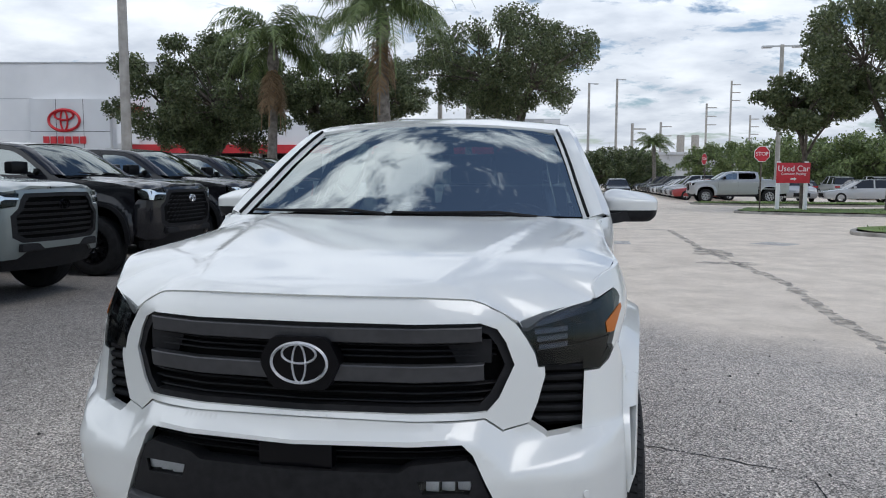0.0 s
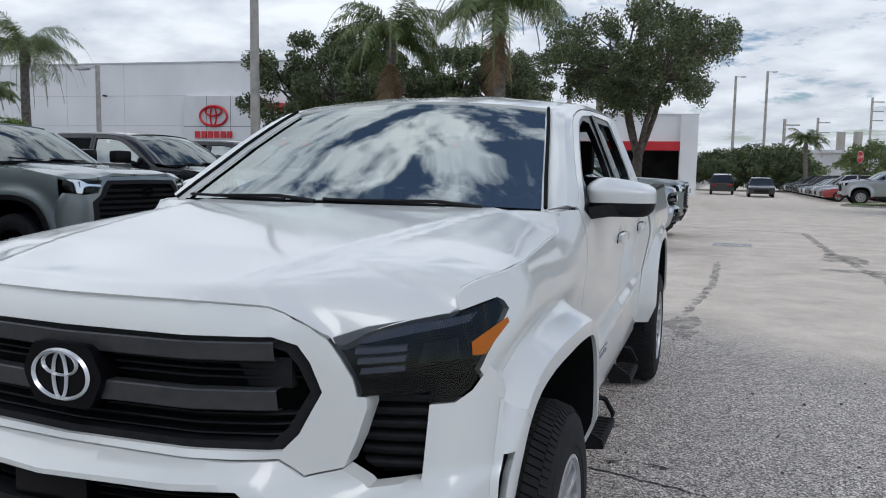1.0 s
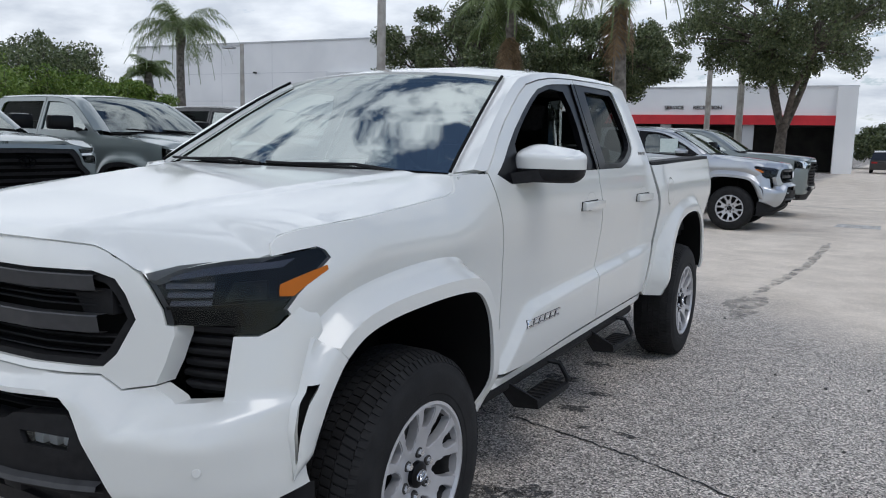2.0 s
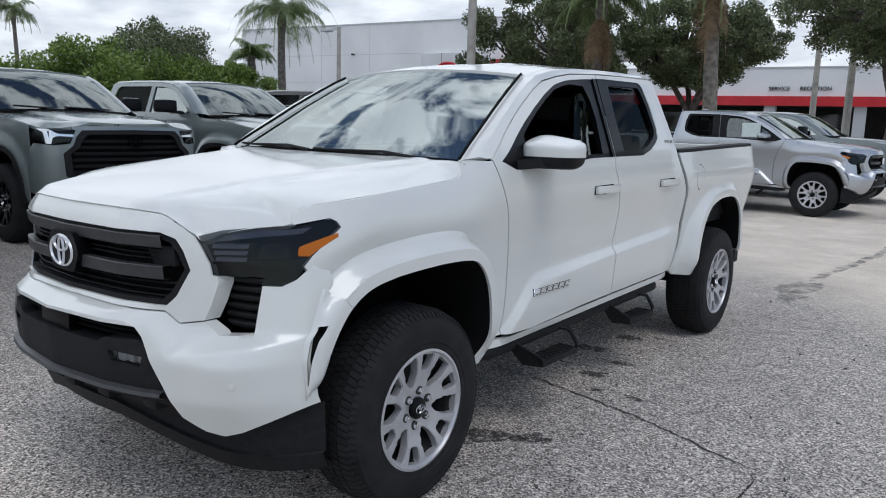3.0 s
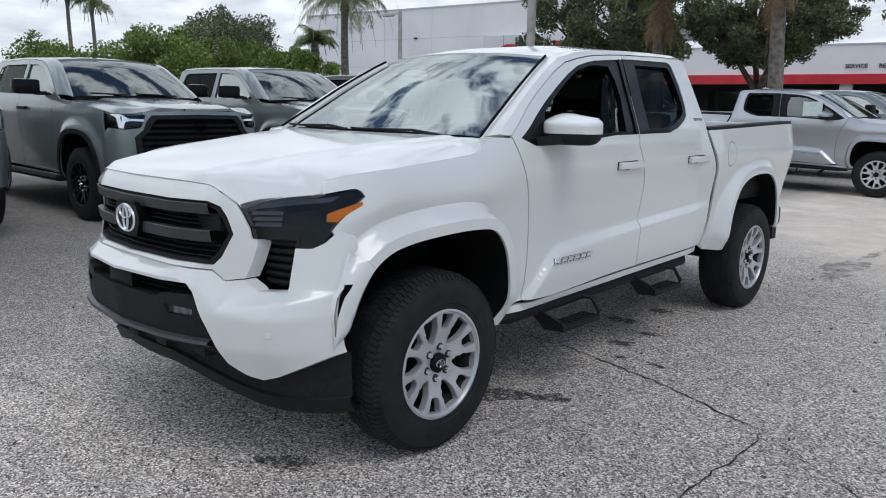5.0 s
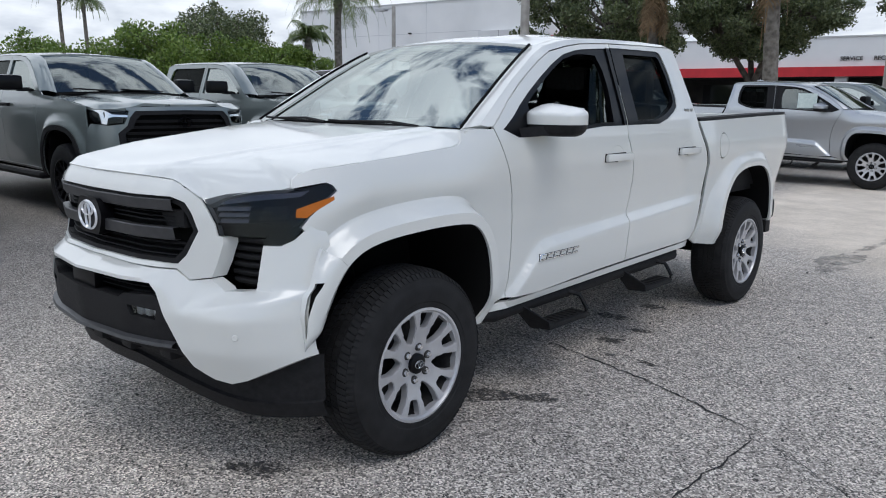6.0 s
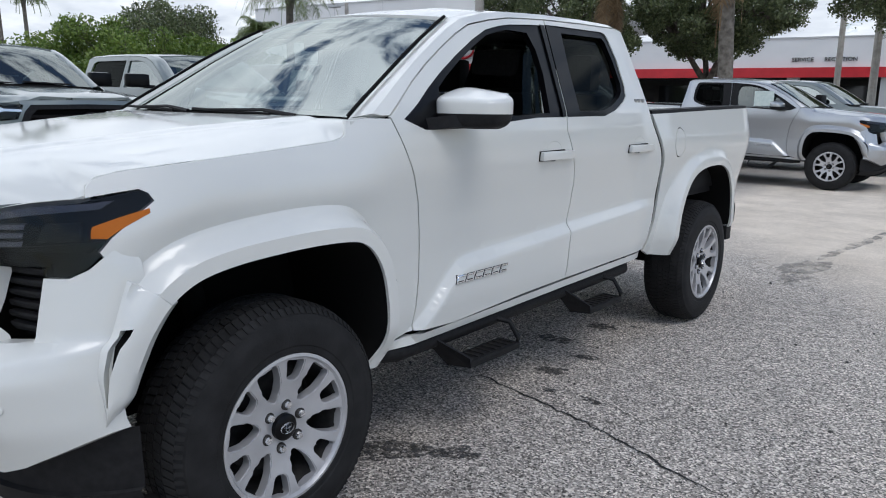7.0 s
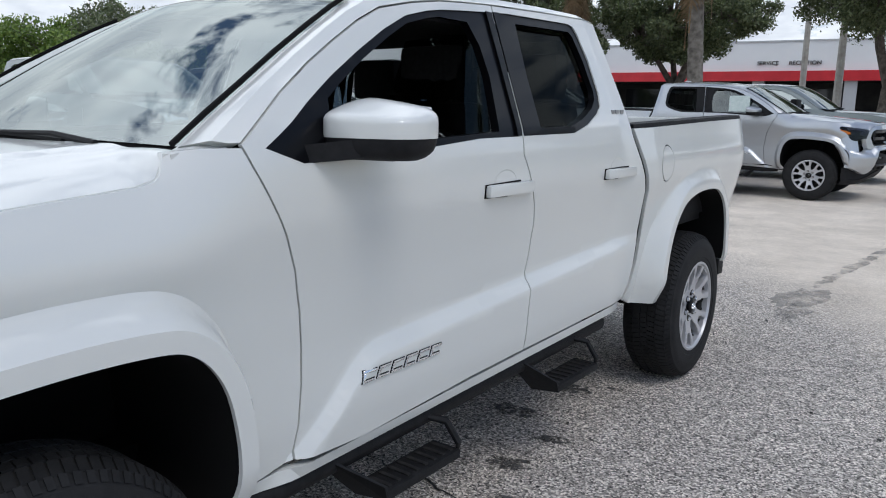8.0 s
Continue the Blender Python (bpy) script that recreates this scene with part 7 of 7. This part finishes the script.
bpart("roof", (LEFT, 0.4, TOP - 0.5), (-24.0, 40, TOP - 0.3), WALLWHITE)
bpart("roof", (-24.0, 0.4, 5.8), (RIGHT, 40, 6.0), WALLWHITE)
bpart("parapet_cap", (LEFT, -0.06, TOP), (-24.0, 0.5, TOP + 0.12), WALLGREY)
bpart("parapet_cap", (-24.0, -0.06, LOWTOP), (RIGHT + 0.06, 0.5, LOWTOP + 0.1), WALLGREY)
bpart("wall", (LEFT, 0.4, 0), (LEFT + 0.4, 40, TOP), WALLWHITE)
bpart("wall", (RIGHT - 0.4, 0.4, 0), (RIGHT, 40, LOWTOP), WALLWHITE)
bpart("red_band", (-28.4, -0.25, BAND0), (RIGHT - 1.3, 0.0, BAND1), REDPAINT, label="bright red fascia band")
# back wall and ceiling hold the recess's shade in their colour
bpart("bay_wall", (-28.4, 5.0, 0), (RIGHT - 0.4, 5.2, BAND0), DARKBAY, label="recess under the band, its shade painted near black")
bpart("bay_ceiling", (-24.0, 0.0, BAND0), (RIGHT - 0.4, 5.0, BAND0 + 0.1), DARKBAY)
bpart("end_wall", (RIGHT - 1.3, -0.3, 0), (RIGHT, 0.4, LOWTOP), WALLWHITE)
for k, x in enumerate((-27.5, -23.5, -18.5, -12.5, -6.5, -0.5)):
    bpart("column", (x, 0, 0), (x + 0.8, 0.8, BAND0), WALLGREY)
for k in range(5):
    bpart("bay_glazing", (-29.2 + 6 * k, 4.9, 0.1), (-25.0 + 6 * k, 4.98, 3.0), WINDOWDARK)
# cladding panel with the emblem
pan = bpart("logo_panel", (-36.7, -0.5, 0), (-30.0, 0.0, 7.85), PANELWHITE, label="grey panelled sign wall")
for x in (-34.5, -32.2):
    bpart("panel_joint", (x - 0.02, -0.503, 0), (x + 0.02, -0.495, 7.85), DARKBAY, pan)
for z in (2.6, 5.2):
    bpart("panel_joint", (-36.7, -0.503, z - 0.02), (-30.0, -0.495, z + 0.02), DARKBAY, pan)
bm = bmesh.new()
emblem(bm, (-33.8, -0.62, 6.1), 1.42, 0.98, 0.12, 0.24)
part("wall_emblem", bm, REDPAINT, bld, "large red ring emblem")
for k in range(6):
    bpart("sign_bar", (-35.6 + 0.62 * k, -0.62, 4.2), (-35.14 + 0.62 * k, -0.5, 4.78), REDPAINT, label="red sign lettering as plain bars")
# second sign fin beside the pole
bpart("sign_fin", (-29.4, -0.6, 4.2), (-27.6, -0.3, 7.0), WALLWHITE)
bpart("fin_cap", (-29.4, -0.62, 6.5), (-27.2, -0.28, 7.2), REDPAINT)
for k in range(9):
    bpart("sign_bar", (-25.8 + 0.46 * k, -0.10, 4.55), (-25.46 + 0.46 * k, 0.0, 5.0), DARKBAY, label="dark wall lettering as plain bars")
for word, x in (("SERVICE", -5.55), ("RECEPTION", -3.10)):
    sign_letters(word, 0.40, pose(x, -0.04, 4.7, 90, 0, 0), DARKBAY, "wall_lettering", bld, 0.03)
for z in (2.65, 5.3, 7.95):
    bpart("wall_joint", (LEFT, -0.012, z - 0.015), (-36.7, 0.0, z + 0.015), WALLGREY)
for x in (-55, -49, -43):
    bpart("wall_joint", (x - 0.015, -0.012, 0), (x + 0.015, 0.0, TOP), WALLGREY)
bpart("wall_camera", (-45.0, -0.35, 7.9), (-44.8, 0.0, 8.05), DARKBAY)


# ---- poles, signs ----
def light_pole(x, y, h, r, label, arms=(1,), turn=0):
    root = base("light_pole", label, "light pole", pose(x, y, 0, 0, 0, turn), "lot lights")
    bm = bmesh.new()
    tube(bm, [(0, 0, 0), (0, 0, h)], [r, r * 0.75], 10)
    part("pole", bm, POLE, root)
    bm = bmesh.new()
    tube(bm, [(0, 0, 0), (0, 0, 0.6)], [r * 2.0, r * 1.9], 12)
    part("footing", bm, KERB, root)
    for s in arms:
        bm = bmesh.new()
        box(bm, (min(0, s * 0.9), -0.05, h - 0.12), (max(0, s * 0.9), 0.05, h - 0.04))
        box(bm, (s * 0.9 - 0.3, -0.2, h - 0.18), (s * 0.9 + 0.3, 0.2, h - 0.05), 0.03)
        part("lamp_head", bm, WALLGREY, root)
    return root


light_pole(-15.5, 22.6, 11.5, 0.19, "pale concrete light pole behind the pickups", (1, -1))
light_pole(-26.5, 26.0, 6.2, 0.13, "slim grey light pole by the palm", (-1,))
light_pole(13.2, 48.0, 9.8, 0.16, "tall grey light pole on the verge", (1, -1))
light_pole(2.2, 100.0, 14.0, 0.2, "distant slim grey light pole", (1,))
light_pole(6.0, 104.0, 15.0, 0.2, "distant slim grey light pole", (1,))

light_pole(-8.5, 48.3, 8.0, 0.2, "grey light pole before the service bays", (1,))
light_pole(-6.3, 46.7, 7.0, 0.24, "stout grey pole before the service bays", ())


def stop_sign(x, y, h, size, turn, label):
    root = base("stop_sign", label, "road sign", pose(x, y, 0.12, 0, 0, turn), "stop signs")
    bm = bmesh.new()
    tube(bm, [(0, 0, -0.1), (0, 0, h + size * 0.4)], 0.035, 8)
    part("post", bm, BARK, root, "dark steel post")
    for d, mat, k, nm in ((-0.045, SIGNWHITE, 1.0, "border"), (-0.052, SIGNRED, 0.93, "face")):
        bm = bmesh.new()
        slab(bm, [(k * size / 2 / math.cos(math.pi / 8) * math.cos(a), d, h + k * size / 2 / math.cos(math.pi / 8) * math.sin(a)) for a in [math.pi / 8 + i * math.pi / 4 for i in range(8)]], (0, 0.005, 0))
        part(nm, bm, mat, root)
    sign_letters("STOP", size * 0.34, pose(0, -0.056, h, 90, 0, 0), SIGNWHITE, "lettering", root, 0.002)


stop_sign(8.54, 31.7, 2.42, 0.66, 10, "red octagonal stop sign on a dark post")
stop_sign(8.75, 47.5, 2.6, 0.7, -72, "far stop sign seen edge on")
sgn = base("lot_sign", "red used car sign board on two white posts", "sign", pose(10.0, 32.4, 0.12, 0, 0, 12))
for x in (-0.62, 0.62):
    bm = bmesh.new()
    box(bm, (x - 0.07, -0.06, -0.1), (x + 0.07, 0.06, 2.12), 0.008)
    part("post", bm, SIGNWHITE, sgn, "white painted post")
bm = bmesh.new()
box(bm, (-0.74, -0.10, 1.18), (0.74, -0.06, 2.06), 0.006)
board = part("board", bm, SIGNRED, sgn, "red sign board")
sign_letters("Used Car", 0.36, pose(0, -0.106, 1.80, 90, 0, 0), SIGNWHITE, "lettering", board, 0.003)
sign_letters("Customer Parking", 0.15, pose(0, -0.106, 1.58, 90, 0, 0), SIGNWHITE, "lettering", board, 0.003)
bm = bmesh.new()
box(bm, (-0.12, -0.108, 1.33), (0.05, -0.10, 1.39))
slab(bm, [(0.04, -0.108, 1.29), (0.15, -0.108, 1.36), (0.04, -0.108, 1.43)], (0, 0.006, 0))
part("arrow", bm, SIGNWHITE, board)


# ---- far cars ----
def make_car(paint, where, label, suv=False, group="parked cars", rear=False):
    """A small closed car, nose towards -y, its centre at the origin."""
    root = base("car", label, "car", where, group)
    H, belt = (1.72, 1.05) if suv else (1.45, 0.92)
    L, W = (2.35, 0.93) if suv else (2.35, 0.90)
    prof = [(-L, 0.45), (-L + 0.02, 0.68), (-L + 0.25, belt - 0.16), (-1.0, belt), (2.0 if not suv else 2.15, belt + 0.04), (L - 0.03, belt - 0.05), (L, 0.55), (L - 0.1, 0.28), (-L + 0.15, 0.26)]
    bm = bmesh.new()
    rows = []
    for x in (-1, -0.985, -0.9, 0, 0.9, 0.985, 1):
        k = {1: 0.0, 0.985: 0.6, 0.9: 1.0, 0: 1.03}[abs(x)]
        rows.append([bm.verts.new((x * W, y * (0.97 + 0.03 * k), 0.55 + (z - 0.55) * (0.9 + 0.1 * k))) for y, z in prof])
    n = len(prof)
    for a, b in zip(rows, rows[1:]):
        for k in range(n):
            bm.faces.new((a[k], a[(k + 1) % n], b[(k + 1) % n], b[k]))
    bm.faces.new(rows[0][::-1])
    bm.faces.new(rows[-1])
    bmesh.ops.recalc_face_normals(bm, faces=bm.faces)
    part("body", bm, paint, root, smooth=50)
    cab = [(-1.05, belt - 0.02), (-0.25, H - 0.06), (0.1, H), (1.2, H), (1.75 if not suv else 2.05, H - 0.12 if suv else H - 0.22), (2.1 if not suv else 2.28, belt)]
    bm = bmesh.new()
    a = [bm.verts.new((W * (0.97 - 0.25 * (z - belt) / (H - belt)), y, z)) for y, z in cab]
    b = [bm.verts.new((-v.co.x, v.co.y, v.co.z)) for v in a]
    for k in range(len(cab) - 1):
        bm.faces.new((a[k], a[k + 1], b[k + 1], b[k]))
    bm.faces.new(a)
    bm.faces.new(b[::-1])
    bmesh.ops.recalc_face_normals(bm, faces=bm.faces)
    part("greenhouse", bm, WINDOWDARK, root, "dark glass", smooth=0)
    bm = strip([[Vector((x * W * 0.74, y, z + 0.012 + 0.02 * (1 - x * x))) for x in (-1, -0.5, 0, 0.5, 1)] for y, z in ((-0.3, H - 0.075), (0.1, H), (1.2, H), cab[4])])
    part("roof", thicken(bm, (0, 0, -0.03)), paint, root)
    for s in (1, -1):
        for y, z0, z1, t in ((-0.98, belt, H - 0.08, 0.72), (0.45, belt, H - 0.02, 0.02), (1.8, belt, H - 0.16, -0.35)):
            bm = bmesh.new()
            tube(bm, [(s * W * 0.965, y, z0), (s * W * 0.735, y + t, z1)], 0.05, 5)
            part("pillar", bm, paint, root)
        bm = bmesh.new()
        box(bm, (s * 0.55 - 0.2, -L - 0.0, 0.66), (s * 0.55 + 0.2, -L + 0.2, 0.78), 0.03)
        part("headlamp", bm, CLEARLENS if not rear else CHROME, root)
        bm = bmesh.new()
        box(bm, (s * 0.62 - 0.2, L - 0.15, 0.76), (s * 0.62 + 0.2, L + 0.01, 0.90), 0.03)
        part("tail_lamp", bm, REDLENS, root)
        bm = bmesh.new()
        box(bm, (s * 1.0 - 0.09, -0.75, belt), (s * 1.0 + 0.09, -0.62, belt + 0.13), 0.03)
        part("door_mirror", bm, paint, root)
        for y in (-1.42, 1.40):
            bm = bmesh.new()
            lathe(bm, [(0.18, -0.10), (0.30, -0.10), (0.335, -0.07), (0.335, 0.07), (0.30, 0.09), (0.20, 0.085)], 24)
            for v in bm.verts:
                v.co = Vector((v.co.x * s + s * (W - 0.08), v.co.y + y, v.co.z + 0.335))
            bmesh.ops.recalc_face_normals(bm, faces=bm.faces)
            t = part("wheel", bm, RUBBER, root)
            bm = bmesh.new()
            for k in range(5):
                a0 = k * math.tau / 5
                e, f = Vector((0, math.cos(a0), math.sin(a0))), Vector((0, -math.sin(a0), math.cos(a0)))
                slab(bm, [f * -0.03, f * 0.03, e * 0.2 + f * 0.035, e * 0.2 - f * 0.035], (0.02, 0, 0))
            lathe(bm, [(0.19, 0.0), (0.205, 0.02), (0.19, 0.03)], 24)
            for v in bm.verts:
                v.co = Vector(((v.co.x + 0.055) * s + s * (W - 0.08), v.co.y + y, v.co.z + 0.335))
            bmesh.ops.recalc_face_normals(bm, faces=bm.faces)
            part("rim", bm, ALLOY, t)
    bm = bmesh.new()
    box(bm, (-0.5, -L - 0.01, 0.36), (0.5, -L + 0.1, 0.60), 0.02)
    part("grille", bm, PLASTIC, root)
    return root


PROTO = {}


def put_car(color, suv, x, y, turn):
    key = (color, suv)
    m = pose(x, y, 0, 0, 0, turn)
    if key in PROTO:
        return copy_thing(PROTO[key], m)
    word = ("white", "silver", "grey", "black", "red")[color]
    PROTO[key] = make_car(FARPAINT[color], m, word + (" sport utility car" if suv else " saloon car") + " parked in the far row", suv)
    return PROTO[key]


rng = random.Random(11)
# a row along the far side of the drive, noses to the drive
order = [(4, 0), (1, 0), (1, 1), (2, 0), (0, 0), (1, 0), (3, 1), (3, 1), (3, 0), (3, 1), (0, 0), (2, 1), (1, 0), (3, 0)]
for k, (c, s) in enumerate(order):
    put_car(c, bool(s), 9.6 - 0.02 * k, 52.0 + 2.9 * k, -90 + rng.uniform(-3, 3))
put_car(3, True, 1.24, 66.7, 180)
put_car(3, False, 4.0, 60.1, 0)
put_car(1, False, 18.3, 48.2, -92)
put_car(2, True, 24.5, 50.5, 5)
put_car(1, True, 14.8, 50.5, 0)
put_car(0, False, 27.5, 50.8, 2)
for k in range(8):
    put_car((3, 2, 0, 1)[k % 4], bool(k % 2), 21.5 + 3.0 * k, 57.0 + rng.uniform(-0.3, 0.3), 0)
for k in range(9):
    put_car((2, 3, 1, 0, 3)[k % 5], bool((k // 2) % 2), 17.0 + 3.0 * k, 68.0 + rng.uniform(-0.3, 0.3), 180)
far_silver = make_big_pickup(SILVER, ALLOY, WALLGREY, pose(8.6, 46.7, 0, 0, 0, -90), "silver full-size pickup parked along the grass verge", "parked cars", False)

# ---- far greenery and skyline ----
def make_bush(seed, w, h, n, size, mat, where, label):
    return make_oak(seed, h, w, h * 0.22, 60, n, size, mat, label, where, "far shrubs", trunk_r=0.12, crown_low=0.05 * h, name="shrub")


def polar(a, r, ox=2.9, oy=-2.2):
    return ox - r * math.sin(radians(a)), oy + r * math.cos(radians(a))


for k, (a, r, w, h, big) in enumerate(((66, 40, 9, 4.0, 0), (62, 38, 9, 4.9, 0), (58.5, 44, 10, 6.6, 1), (56, 40, 7, 4.6, 0), (53.5, 40, 5, 4.3, 0), (70, 42, 9, 4.4, 0))):
    x, y = polar(a, r)
    make_bush(30 + k, w, h, 36000, 0.145, OAKLEAF if big else BUSHLEAF, pose(x, y, 0, 0, 0, a), "bright green shrubs behind the pickups" if not big else "dark rounded tree behind the shrubs")
for a, r, h, s in ((67.2, 60, 8.2, 2), (68.6, 60, 8.8, 4)):
    x, y = polar(a, r)
    make_palm(60 + s, h, 2.6, 16, pose(x, y, 0), "slim distant palm above the shrubs", 0, 0.13)
x, y = polar(52.3, 41)
make_palm(71, 4.6, 2.2, 18, pose(x, y, 0), "short palm by the corner of the building", 0, 0.18)
for k, (a, r, w, h, mat) in enumerate(((-3.0, 90, 11, 6.5, 1), (-1.2, 88, 9, 4.5, 1), (0.2, 92, 7, 5.6, 1), (-4.6, 96, 9, 6.0, 0), (-9.3, 120, 9, 8, 1), (-11.5, 125, 10, 9, 1), (-14.5, 84, 13, 7.0, 0), (-17.5, 80, 13, 7.2, 1), (-20, 78, 12, 7.6, 0), (-23, 80, 14, 7.2, 1), (-27, 80, 14, 8, 0), (-31, 80, 14, 8, 1))):
    x, y = polar(a, r, 0.7, -2.7)
    make_bush(80 + k, w, h * 0.86, 11000, 0.30, OAKLEAF if a > -5 and mat else FARLEAF, pose(x, y, 0, 0, 0, 30 * k), "distant green trees beyond the parked cars")
x, y = polar(-5.6, 86, 0.7, -2.7)
make_palm(77, 5.2, 3.2, 26, pose(x, y, 0), "distant yellow-green palm by the trees", 0, 0.2)
for a, r, h in ((-6.0, 190, 15), (-9.1, 210, 21), (-10.7, 230, 29), (-12.0, 240, 20), (-4.0, 150, 12)):
    x, y = polar(a, r, 0.7, -2.7)
    root = base("utility_pole", "distant power line pole with crossarms", "utility pole", pose(x, y, 0, 0, 0, 10), "power line")
    part("pole", _tube_bm([(0, 0, 0), (0, 0, h)], 0.28), POLE, root)
    for k in range(3):
        part("crossarm", _box_bm((-0.2, -0.1, h - 1.2 - 2.2 * k), (2.6, 0.1, h - 0.95 - 2.2 * k)), POLE, root)
x, y = polar(-11, 150, 0.7, -2.7)
ware = base("warehouse", "long low pale warehouse in the distance", "building", pose(x, y, 0, 0, 0, -8))
part("wall", _box_bm((-26, 0, 0), (30, 20, 6.0)), FARROOF, ware)
part("roof", _box_bm((-26.5, -0.5, 6.0), (30.5, 20.5, 6.5)), WALLGREY, ware)
for k in range(6):
    part("loading_door", _box_bm((-22 + 8 * k, -0.1, 0), (-18 + 8 * k, 0.0, 3.6)), WALLGREY, ware)
for a in (-7.4, -8.4):
    x, y = polar(a, 230, 0.7, -2.7)
    st = tagged(new("chimney", finish("chimney", _tube_bm([(0, 0, 0), (0, 0, 14)], 1.1, 12), POLE)), "distant pale industrial chimney stack", "chimney", "stacks")
    st.matrix_basis = pose(x, y, 0)
